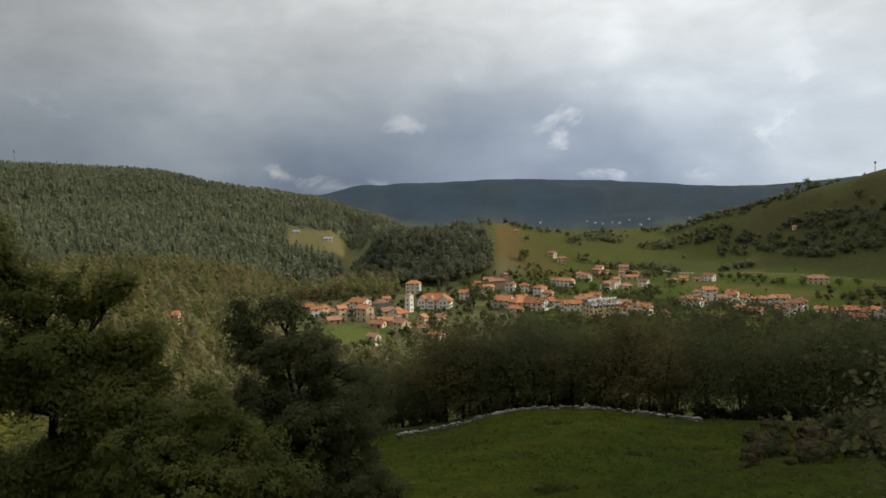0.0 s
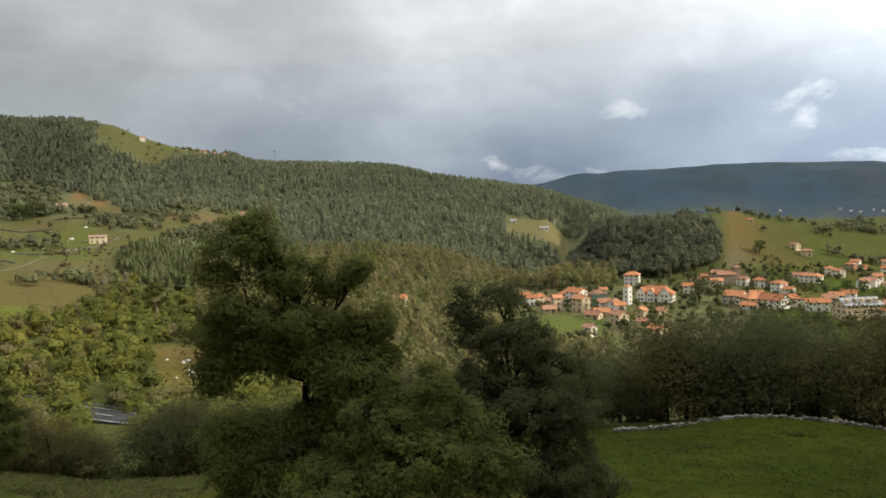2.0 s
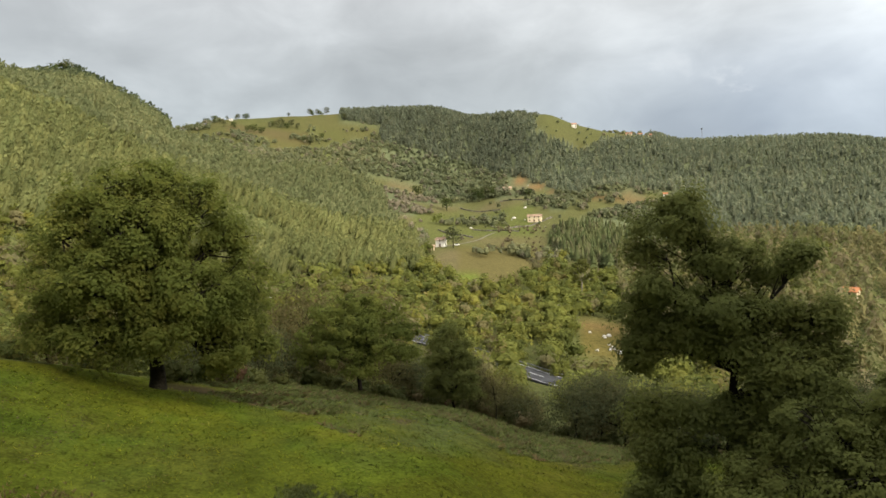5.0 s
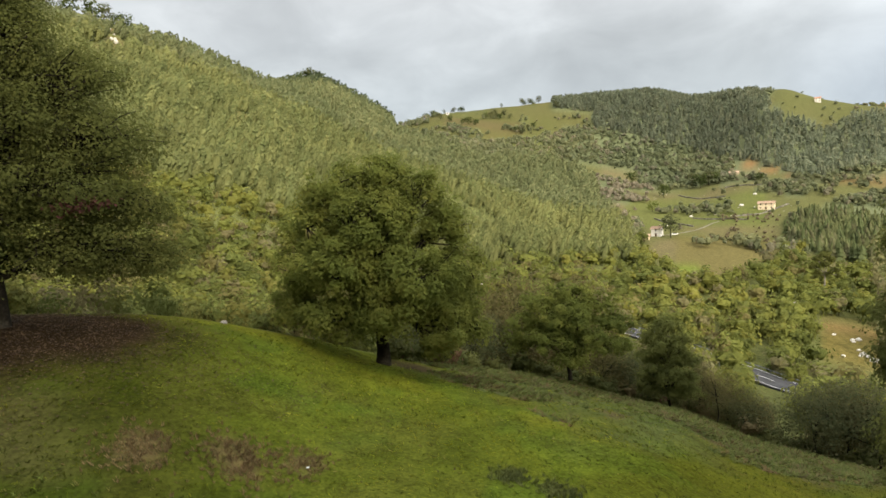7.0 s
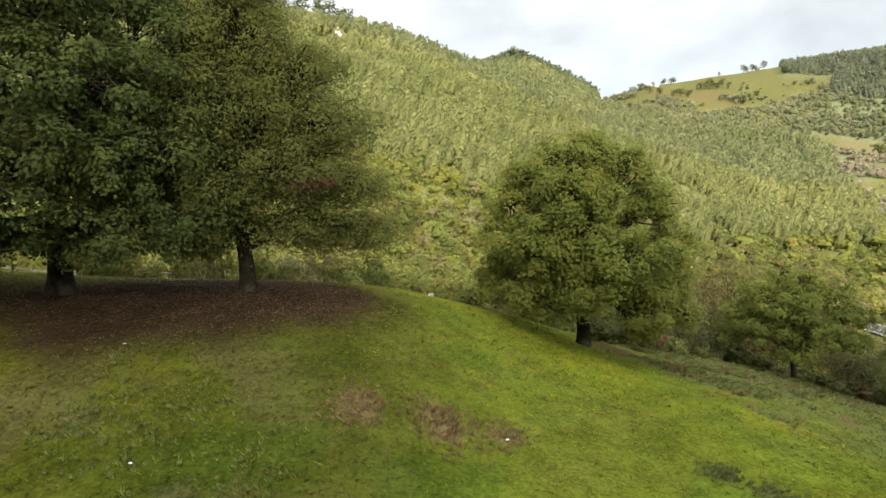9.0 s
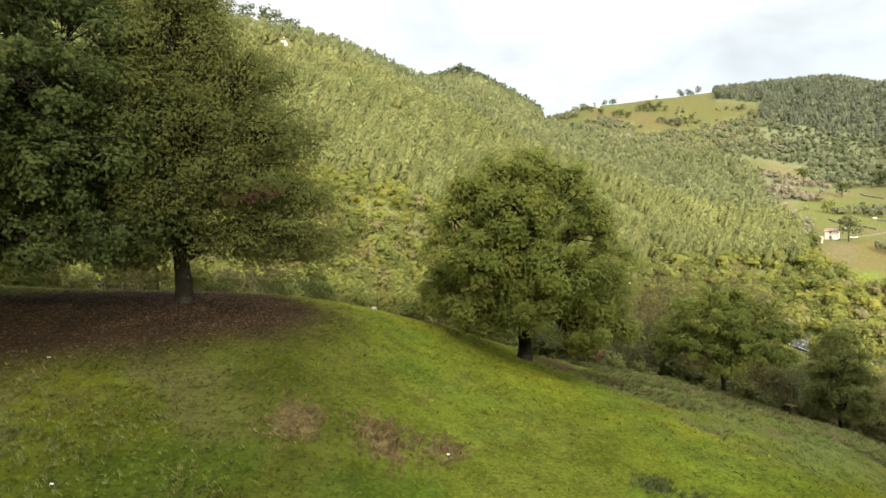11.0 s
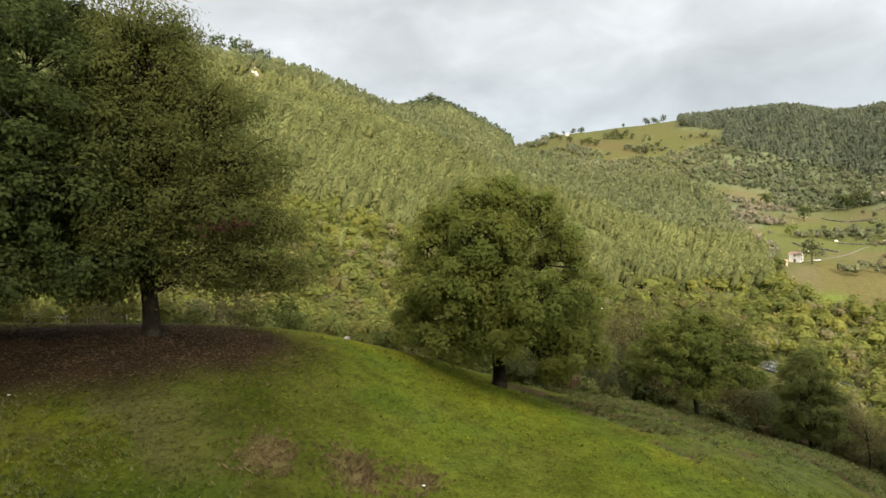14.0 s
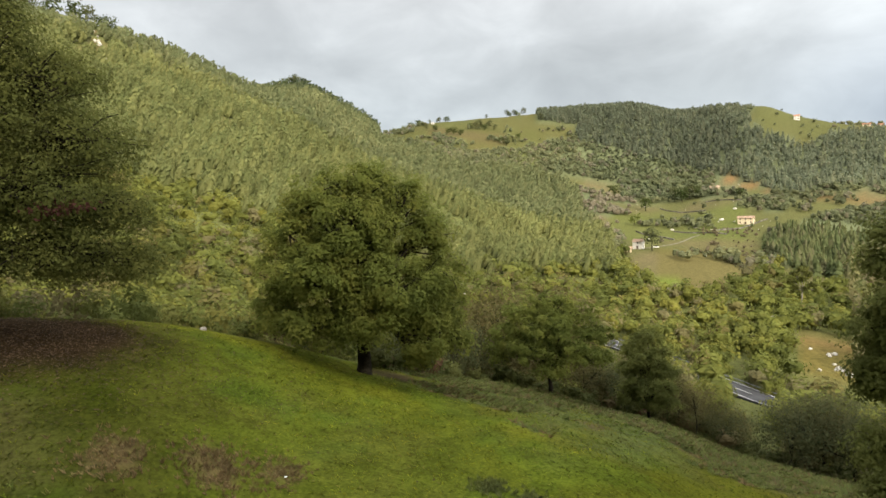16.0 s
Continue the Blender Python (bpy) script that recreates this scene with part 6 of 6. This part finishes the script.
def build_walls():
    V, F = stone_blocks([(4.5, 60.5), (2.7, 61.5), (-1, 64), (-4.4, 66), (-9.4, 67), (-14.2, 67), (-19, 65.2), (-21.6, 63.8)], 0.34, 0.26, 3, 3)
    tagged(new("dry_stone_wall", mesh_np("dry_stone_wall", V, F, STONE)), "low pale dry-stone wall along the meadow's edge", "stone wall")
    for k, pts in enumerate(([(48.5, 560), (50.5, 575), (52.5, 590)], [(45.5, 640), (47.5, 600), (49.5, 585)], [(50, 700), (52, 720), (53.5, 760)], [(46, 760), (48, 745), (50, 760)], [(52.5, 540), (54, 560), (55.5, 590)])):
        V, F = stone_blocks(pts, 1.2, 1.3, 20 + k, 1, 0.9)
        tagged(new("field_wall", mesh_np("field_wall", V, F, STONE)), "rough pale stone wall between hill pastures", "stone wall")
    # post-and-rail fence beyond the oaks
    fence = tagged(new("fence"), "weathered rail fence beyond the oaks", "fence")
    bm = bmesh.new()
    box(bm, -0.07, 0.07, -0.07, 0.07, -0.4, 1.1)
    post = shared(bm, "post", PALE_BARK)
    spots = [spot(110 + 1.35 * i, 50 + 0.3 * i) for i in range(13)]
    for a in spots:
        part("post", post, PALE_BARK, fence).location = a
    for a, c in zip(spots[:-1], spots[1:]):
        for z in (0.5, 0.95):
            p, q = Vector(a) + Vector((0, 0, z)), Vector(c) + Vector((0, 0, z))
            v, f = tube([p, (p + q) / 2, q], [0.055, 0.05, 0.055], 6)
            part("rail", mesh_np("rail", v, f, PALE_BARK), PALE_BARK, fence)


build_roads()
build_walls()


def boulder(seed, s, flat=0.7):
    rng = np.random.default_rng(seed)
    bm = bmesh.new()
    bmesh.ops.create_icosphere(bm, subdivisions=2, radius=s)
    off = Vector(rng.normal(0, 10, 3))
    for v in bm.verts:
        v.co *= 1 + 0.45 * noise.noise(v.co / s * 1.1 + off)
        v.co.z *= flat
    return bm


def build_rocks():
    ROCKS = [(92.6, 40, 0.22), (57.5, 300, 1.6), (46.0, 330, 1.5), (45.2, 300, 1.2), (48.8, 640, 2.0), (49.9, 655, 1.6), (51.2, 662, 1.8), (52.6, 600, 1.5), (47.8, 690, 1.7), (50.8, 610, 1.4), (70.3, 285, 1.6), (70.6, 288, 1.2), (102.5, 138, 1.1), (39.7, 232, 0.9), (40.0, 230, 1.2), (40.4, 234, 0.8), (40.7, 236, 1.1), (41.0, 240, 0.7), (41.0, 254, 1.0), (41.4, 252, 0.8), (42.6, 256, 0.7), (42.0, 228, 0.6), (39.3, 229, 0.8), (40.9, 233, 0.6), (41.3, 250, 0.6)]
    for i, (b, r, s) in enumerate(ROCKS):
        bm = boulder(i, s)
        me = shared(bm, "rock", STONE if r < 150 else PALE_STONE)
        ob = tagged(new("rock", me), "pale limestone rock breaking the grass", "rock", "rocks")
        ob.location = spot(b, r, 0.15 * s)
    rng = np.random.default_rng(77)
    for i in range(44):
        me = shared(boulder(60 + i, rng.uniform(0.9, 2.4), rng.uniform(0.6, 1.3)), "rock", PALE_STONE)
        ob = tagged(new("rock", me), "pale limestone outcrop among bushes under the crest", "rock", "outcrops")
        ob.location = spot(rng.uniform(98.3, 108.5), rng.uniform(500, 650), 0.9)
    # loose pale stones strewn over the hill pastures
    shapes = []
    for i in range(4):
        bm = boulder(40 + i, 0.5)
        bm.verts.index_update()
        shapes.append((np.array([v.co for v in bm.verts]), np.array([[v.index for v in f.verts] for f in bm.faces])))
        bm.free()
    b, r, x, y, g = scattered(211, 45, 55.5, 440, 860, 420)
    keep = (open_ground(b, r, x, y) > 0.5) & (fractal(x, y, 60, 212) > 0.46)
    x, y = x[keep], y[keep]
    V, F, C = spread_trees(shapes, x, y, g.uniform(0.5, 1.7, len(x)), 41, tint=np.ones((len(x), 3)))
    V[:, 2] += 0.6
    tagged(new("field_stones", mesh_np("field_stones", V, F, PALE_STONE)), "pale loose stones strewn over hill pastures", "stones", kind="stuff")
    # a mast and a pylon on the skyline
    for name, label, b, r, h in (("mast", "thin pale radio mast above the pines", 33.2, 1140, 26), ("power_pole", "thin pole on the grassy hill", -33.6, 995, 14)):
        top = tagged(new(name), label, "mast")
        top.location = spot(b, r)
        v, f = tube([(0, 0, -1), (0, 0, h * 0.5), (0, 0, h)], [0.45, 0.4, 0.3], 6)
        part("pole", mesh_np("pole", v, f, STEEL), STEEL, top)
        bm = bmesh.new()
        box(bm, -1.2, 1.2, -0.4, 0.4, h - 3, h - 0.5)
        part("antenna", bm, STEEL, top)
    # parked car by the white farmhouse
    car = tagged(new("car"), "small white car parked by the farmhouse", "car")
    x, y, z = spot(53.9, 492)
    car.matrix_world = pose(x, y, z + 0.25, 0, 0, 54)
    bm = bmesh.new()
    bmesh.ops.create_cube(bm, size=1.0)
    bmesh.ops.scale(bm, vec=(4.2, 1.75, 0.75), verts=bm.verts)
    bmesh.ops.translate(bm, vec=(0, 0, 0.65), verts=bm.verts)
    bmesh.ops.bevel(bm, geom=bm.edges[:], offset=0.18, segments=2, affect="EDGES")
    part("body", bm, CAR_PAINT, car)
    bm = bmesh.new()
    v = box(bm, -1.5, 1.2, -0.75, 0.75, 1.0, 1.55)
    for q in v[4:]:
        q.co.x *= 0.7
        q.co.y *= 0.85
    part("cabin", bm, GLASS, car)
    for wx in (-1.3, 1.3):
        for wy in (-0.8, 0.8):
            v, f = tube([(wx, wy - 0.1, 0.32), (wx, wy + 0.1, 0.32)], [0.32, 0.32], 12)
            part("wheel", mesh_np("wheel", v, f, RUBBER), RUBBER, car)


build_rocks()

# ---- lone trees and bushes ----


def brow(bearing):
    """The distance at which the hill's skyline stands."""
    r = np.linspace(400, 1400, 260)
    a = radians(bearing)
    return float(r[np.argmax(height(-r * math.sin(a), r * math.cos(a)) / r)])


def build_lone_trees():
    rng = np.random.default_rng(17)
    for b, r, k, s, label in ((54.2, 480, 1, 1.75, "tall tree shading the white farmhouse"), (54.65, 735, 0, 1.9, "round dark bush on the pasture"), (51.2, 800, 1, 2.0, "dark tree in a hillside grove"), (51.8, 795, 0, 2.1, "dark tree in a hillside grove"), (52.4, 805, 1, 1.9, "dark tree in a hillside grove"), (50.7, 806, 0, 1.7, "dark tree in a hillside grove"), (57.2, 800, 0, 2.0, "dark tree in a hillside grove"), (48.9, 334, 3, 0.95, "bare brown tree at the field's foot"), (50.0, 347, 3, 0.7, "bare brown tree at the field's foot"), (47.4, 770, 0, 1.2, "dark bush on the pasture"), (49.2, 338, 3, 0.8, "bare brown tree at the field's foot"), (-7.0, 660, 0, 1.6, "dark tree on the brown heath"), (9.6, 500, 3, 1.7, "yellow poplar at the foot of the ridge"), (12.6, 470, 3, 1.5, "yellow-brown tree behind the houses"), (-29.3, 1000, 1, 1.9, "dark tree on the hill's brow"), (-28.6, 1000, 1, 1.6, "dark tree on the hill's brow"), (-32.6, 900, 0, 1.5, "dark bush on the hill pasture"), (-34.5, 860, 0, 1.8, "dark bush on the hill pasture"), (5.9, 396, 1, 0.9, "dark garden tree between the houses"), (3.0, 366, 2, 1.0, "green garden tree between the houses"), (-19.2, 520, 1, 1.3, "dark tree beside the meadows"), (-14.0, 520, 0, 1.0, "dark garden hedge tree"), (-12.9, 520, 0, 1.0, "dark garden hedge tree"), (-2.5, 436, 1, 1.6, "dark garden conifer by the school"), (-3.8, 432, 1, 1.7, "dark garden conifer by the school"), (-29.0, 590, 0, 1.0, "orchard tree by the farmhouse"), (-31.4, 590, 0, 0.9, "orchard tree by the farmhouse"), (-32.6, 600, 0, 0.9, "orchard tree by the farmhouse"), (-27.6, 595, 0, 0.8, "orchard tree by the farmhouse")):
        again(FAR_TREES[k], b, r, rng.uniform(0, 360), s, label, 0.3)
    PLUMED = [(0.2, 0, 18.6, 2.6, 1.5), (-2.4, 0, 16.8, 2.0, 1.3), (2.8, 0.4, 16.6, 2.0, 1.3), (-3.8, 0, 13.6, 1.8, 1.2), (0.6, -1.0, 14.8, 2.2, 1.2), (4.6, 0, 12.2, 1.9, 1.3), (-2.2, 0.6, 11.0, 1.8, 1.1), (2.0, -0.5, 10.6, 1.7, 1.0), (-3.6, 0, 9.0, 1.4, 0.9), (5.4, 0, 9.6, 1.3, 0.9)]
    plant(tree("gum_tree", "tall pale-trunked gum tree standing over the bushes", *bough_tree(93, PLUMED, (0.6, 0, 9.5), 0.42, 0.42, 14, 3.0, 0.75, 0.8), PALE_BARK, OLIVE_LEAF), 43.2, 322, 43)
    # skyline trees
    for b in (64.7, 65.1, 65.3, 65.5, 65.9, 66.1, 67.9, 71.3, 71.5, 72.0, 72.2, 72.9, 73.7, 73.9, 74.5):
        again(FAR_TREES[int(rng.integers(3))], b, brow(b), rng.uniform(0, 360), rng.uniform(0.8, 1.7), "small dark tree on the skyline", 1.6)
    for b, r, s in ((68.9, 1030, 1.5), (68.5, 1035, 1.7), (68.1, 1030, 1.4), (67.7, 1040, 1.6), (67.2, 1030, 1.2), (69.3, 1040, 1.3), (66.2, 928, 1.5), (66.7, 935, 1.3), (70.2, 945, 1.4), (70.8, 950, 1.6), (71.3, 952, 1.2), (72.4, 960, 1.3), (73.2, 965, 1.4), (63.2, 1120, 1.5), (65.2, 990, 1.1)):
        again(FAR_TREES[int(rng.integers(2))], b, r, rng.uniform(0, 360), s, "dark bushy tree on the high meadow", 1.6)
    for b, s in ((97.4, 1.6), (98.3, 2.1), (98.9, 1.9), (99.8, 2.2), (100.6, 2.6), (102.2, 2.5), (103.5, 2.0), (105.2, 2.2), (86.0, 1.5), (85.4, 2.2), (84.9, 2.6), (84.3, 2.6), (83.7, 2.2), (83.0, 1.9), (82.2, 1.9), (81.4, 1.6), (80.4, 1.4), (79.0, 1.3), (47.6, 1.4), (48.3, 1.3), (49.0, 1.5)):
        again(FAR_TREES[int(rng.integers(2))], b, brow(b), rng.uniform(0, 360), s, "tall dark tree on the skyline", 0.3)


build_lone_trees()
near_shrub = plant(tree("shrub", "thin shrub with pale sparse leaves on the near bank", *tree_parts(91, 8.0, 1.2, 2.2, 44, 16, 0.13, 0.06, 12, lobes=0.35, hollow=0.1, twigs=1.0, spread=0.05), BARK, HEDGE_LEAF, "shrub"), -35.0, 15.5)

# ---- undergrowth and grass ----


def meadow_points(seed, n, r0, r1, b0=-42, b1=127, power=1.6):
    rng = np.random.default_rng(seed)
    b = rng.uniform(b0, b1, n)
    r = r0 + (r1 - r0) * rng.uniform(0, 1, n) ** power
    keep = r < edge(MEADOW_EDGE, b) * 1.04
    b, r = b[keep], r[keep]
    a = np.radians(b)
    return b, r, -r * np.sin(a), r * np.cos(a), rng


def tuft(seed, blades=3, w=0.09, tall=(0.35, 0.75), lean=(0.5, 1.5)):
    rng = np.random.default_rng(seed)
    V, F = [], []
    for i in range(blades):
        a, l, q = rng.uniform(0, 6.28), rng.uniform(*tall), rng.uniform(*lean)
        c, s = math.cos(a), math.sin(a)
        o = rng.normal(0, 0.2, 2)
        n = len(V)
        V += [(o[0] - s * w, o[1] + c * w, 0), (o[0] + s * w, o[1] - c * w, 0), (o[0] + c * q * 0.5 + s * w * 0.5, o[1] + s * q * 0.5 - c * w * 0.5, l * 0.7), (o[0] + c * q, o[1] + s * q, l)]
        F.append((n, n + 1, n + 2, n + 3))
    return np.array(V), np.array(F)


def build_meadow():
    lx, ly, _ = spot(111, 32.8)
    b, r, x, y, g = meadow_points(7, 84000, 11, 66, power=1.5)
    n = fractal(x, y, 5, 71)
    bare = litter_way(x, y) + 0.5 * (fractal(x, y, 4, 41) - 0.5) < 0.8
    keep = ~bare & (g.random(len(x)) < 0.55 + 0.6 * n) & (mud_way(b, r, x, y) > 1.3)
    x, y, r, n, b = x[keep], y[keep], r[keep], n[keep], b[keep]
    rough = smooth(b, 96, 112) * (1 - smooth(r, 22, 30))
    s = g.uniform(0.06, 0.14, len(x)) * (1 + 0.5 * n) * (1 + 0.15 * rough) * np.interp(r, [10, 60], [0.8, 1.5])
    tone = np.asarray([(0.086, 0.098, 0.008), (0.114, 0.120, 0.010), (0.060, 0.079, 0.008), (0.114, 0.102, 0.028)])
    # blade colours repeat the ground's painted light and shade by bearing
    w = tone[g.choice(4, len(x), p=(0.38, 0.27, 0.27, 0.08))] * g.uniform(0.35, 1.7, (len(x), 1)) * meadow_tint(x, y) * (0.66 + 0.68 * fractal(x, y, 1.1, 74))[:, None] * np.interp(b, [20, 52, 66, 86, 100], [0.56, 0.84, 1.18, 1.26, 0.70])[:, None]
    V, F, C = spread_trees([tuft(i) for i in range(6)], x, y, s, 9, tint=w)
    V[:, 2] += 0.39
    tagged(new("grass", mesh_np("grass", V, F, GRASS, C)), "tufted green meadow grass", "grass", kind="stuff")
    LOW_WEEDS = [tuft(i + 90, 8, 0.16, (0.3, 0.8), (0.6, 1.8)) for i in range(6)]
    WEEDS = [tuft(i + 80, 7, 0.10, (0.5, 1.2), (0.2, 1.0)) for i in range(6)]
    # bramble and bracken mounds: bearing, distance, spread, count, tone
    for label, b0, r0, wide, count, size, tones in (
        ("brown bramble patch in the grass", 99.6, 21.5, 0.8, 60, 0.22, [(0.148, 0.104, 0.050), (0.180, 0.130, 0.064)]),
        ("brown bramble patch in the grass", 92.0, 22.0, 0.85, 80, 0.24, [(0.148, 0.102, 0.050), (0.180, 0.126, 0.064)]),
        ("brown bramble patch in the grass", 86.8, 22.3, 0.6, 50, 0.20, [(0.150, 0.110, 0.050), (0.182, 0.132, 0.064)]),
        ("low dark thistle clump in the grass", 68.8, 21.8, 0.36, 40, 0.24, [(0.092, 0.108, 0.036), (0.120, 0.130, 0.042)]),
        ("low dark thistle clump in the grass", 64.6, 20.8, 0.42, 46, 0.24, [(0.092, 0.108, 0.036), (0.120, 0.130, 0.042)]),
        ("dark rush clump in the meadow", -16.4, 43.0, 0.4, 20, 0.36, [(0.062, 0.080, 0.020), (0.086, 0.102, 0.026)]),
        ("dark rush clump in the meadow", -9.2, 34.0, 0.45, 24, 0.32, [(0.062, 0.080, 0.020), (0.086, 0.102, 0.026)]),
        ("dark rush clump in the meadow", -2.6, 49.5, 0.4, 16, 0.32, [(0.062, 0.080, 0.020), (0.086, 0.102, 0.026)]),
        ("dark rush clump in the meadow", -9.6, 56.0, 0.5, 18, 0.34, [(0.062, 0.080, 0.020), (0.086, 0.102, 0.026)]),
        ("dark rush clump in the meadow", -22.0, 45.5, 0.4, 16, 0.32, [(0.062, 0.080, 0.020), (0.086, 0.102, 0.026)]),
        ("dock and nettle growth in rough grass", 116.1, 21.2, 1.3, 70, 0.22, [(0.104, 0.122, 0.034), (0.134, 0.140, 0.042)]),
        ("dock and nettle growth in rough grass", 111.6, 23.5, 0.9, 40, 0.20, [(0.111, 0.136, 0.034), (0.162, 0.136, 0.044)]),
        ("dock and nettle growth in rough grass", 121.3, 23.0, 1.2, 60, 0.24, [(0.104, 0.122, 0.034), (0.134, 0.140, 0.042)]),
        ("dock and nettle growth in rough grass", 108.5, 18.0, 1.0, 50, 0.20, [(0.119, 0.145, 0.034), (0.162, 0.145, 0.044)]),
        ("dock and nettle growth in rough grass", 119.0, 26.5, 0.8, 36, 0.20, [(0.102, 0.105, 0.034), (0.145, 0.119, 0.051)]),
    ):
        cx, cy, _ = spot(b0, r0)
        count = int(count * 3.6)
        px, py = cx + g.normal(0, wide * 1.15, count), cy + g.normal(0, wide * 0.8, count)
        V, F, C = spread_trees(WEEDS, px, py, g.uniform(0.4, 1.1, count) * size * 0.8, 31, tint=tints(g, count, tones, (1, 1)))
        V[:, 2] += 0.39
        tagged(new("bramble_patch" if "bramble" in label else "weed_clump", mesh_np("clump", V, F, GRASS, C)), label, "undergrowth", kind="stuff")
    # bracken and scrub along the meadow's lower edge, and under the belts of trees
    b = g.uniform(38, 76, 13000)
    start = np.interp(b, STRIP_B, STRIP_R)
    part_way = start + (1.04 - start) * g.uniform(0, 1, 13000) ** 0.75
    r = edge(MEADOW_EDGE, b) * part_way
    a = np.radians(b)
    x, y = -r * np.sin(a), r * np.cos(a)
    keep = fractal(x, y, 4.0, 73) > 0.58 - 0.36 * (part_way - start) / (1.04 - start)
    x, y = x[keep], y[keep]
    V, F, C = spread_trees(LOW_WEEDS, x, y, g.uniform(0.16, 0.42, len(x)), 33, tint=tints(g, len(x), [(0.082, 0.102, 0.028), (0.108, 0.120, 0.034), (0.122, 0.086, 0.040), (0.112, 0.100, 0.046)], (3, 4, 1.5, 1.4)))
    V[:, 2] += 0.36
    tagged(new("bracken", mesh_np("bracken", V, F, GRASS, C)), "green and rusty bracken along the meadow's edge", "undergrowth", kind="stuff")
    b = g.uniform(-44, 34, 300)
    r = np.where(b < 8, edge(MEADOW_EDGE, b) * g.uniform(1.16, 1.45, 300), edge(MEADOW_EDGE, b) * g.uniform(1.06, 1.5, 300))
    a = np.radians(b)
    V, F, C = spread_trees(FINE_BUSHES, -r * np.sin(a), r * np.cos(a), g.uniform(1.2, 3.4, 300), 35, tint=tints(g, 300, [(0.046, 0.056, 0.020), (0.070, 0.078, 0.026), (0.09, 0.076, 0.034)], (3, 3, 1)))
    tagged(new("hedge_scrub", mesh_np("hedge_scrub", V, F, WOOD_STUFF, C)), "dark scrub under the hedgerow trees", "undergrowth", kind="stuff")
    b = g.uniform(38, 79, 260)
    r = edge(MEADOW_EDGE, b) * g.uniform(1.03, 1.22, 260)
    a = np.radians(b)
    V, F, C = spread_trees(FINE_BUSHES, -r * np.sin(a), r * np.cos(a), g.uniform(0.9, 2.7, 260), 34, tint=tints(g, 260, [(0.068, 0.078, 0.026), (0.092, 0.098, 0.032), (0.104, 0.084, 0.040), (0.110, 0.066, 0.040)], (4, 4, 1.5, 0.6)))
    tagged(new("bank_scrub", mesh_np("bank_scrub", V, F, WOOD_STUFF, C)), "olive and rusty scrub under the bank's trees", "undergrowth", kind="stuff")
    b = g.uniform(-42, -24.5, 150)
    r = g.uniform(38, 56, 150) - 0.35 * (b + 24)
    a = np.radians(b)
    V, F, C = spread_trees(FINE_BUSHES, -r * np.sin(a), r * np.cos(a), g.uniform(0.8, 2.6, 150) * np.interp(b, [-36, -25], [1.2, 0.6]), 36, tint=tints(g, 150, [(0.052, 0.058, 0.026), (0.078, 0.070, 0.034), (0.100, 0.074, 0.044)], (3, 2, 1)))
    tagged(new("bramble_thicket", mesh_np("bramble_thicket", V, F, WOOD_STUFF, C)), "dark brown-green bramble thicket at the meadow's end", "undergrowth", kind="stuff")
    for name, label, shapes, n, b0, b1, k0, k1, low, tall, seed in (("willow_scrub", "yellow-green scrub close behind the brow", FINEST_BUSHES, 160, 78, 127, 1.22, 1.9, 1.6, 4.2, 37), ("valley_scrub", "yellow-green rounded scrub on the valley side", BUSHES, 1050, 80, 108, 1.9, 6.0, 3.2, 6.8, 38)):
        b = g.uniform(b0, b1, n)
        r = edge(MEADOW_EDGE, b) * g.uniform(k0, k1, n)
        a = np.radians(b)
        V, F, C = spread_trees(shapes, -r * np.sin(a), r * np.cos(a), g.uniform(low, tall, n), seed, tint=tints(g, n, [(0.112, 0.118, 0.034), (0.142, 0.136, 0.038), (0.132, 0.116, 0.056), (0.090, 0.104, 0.030)], (3, 3, 1, 2)))
        tagged(new(name, mesh_np(name, V, F, WOOD_STUFF, C)), label, "undergrowth", kind="stuff")
    # scraps of white paper in the grass
    for b0, r0, s0 in ((118.1, 19.8, 0.05), (117.8, 27.8, 0.06), (86.5, 21.8, 0.05)):
        bm = bmesh.new()
        bmesh.ops.create_grid(bm, x_segments=4, y_segments=4, size=s0)
        for v in bm.verts:
            v.co.z = 0.3 * s0 * math.sin(v.co.x / s0 * 3) * math.cos(v.co.y / s0 * 2)
        bmesh.ops.solidify(bm, geom=bm.faces[:], thickness=0.004)
        ob = tagged(new("paper_scrap", shared(bm, "paper_scrap", PAINT)), "crumpled scrap of white paper in the grass", "litter", "paper scraps")
        ob.location = spot(b0, r0, 0.10)
    # fallen leaves under the oaks
    q = 15000
    px, py = lx + g.normal(0, 3.6, q), ly + g.normal(0, 5.4, q)
    P = np.stack([px, py, height(px, py) + g.uniform(0.01, 0.06, q)], -1)
    V, F = leaf_cards(g, P, 0.062, up=2.5)
    tagged(new("fallen_leaves", mesh_np("fallen_leaves", V, F, LITTER)), "brown fallen oak leaves under the trees", "leaves", kind="stuff")


build_meadow()
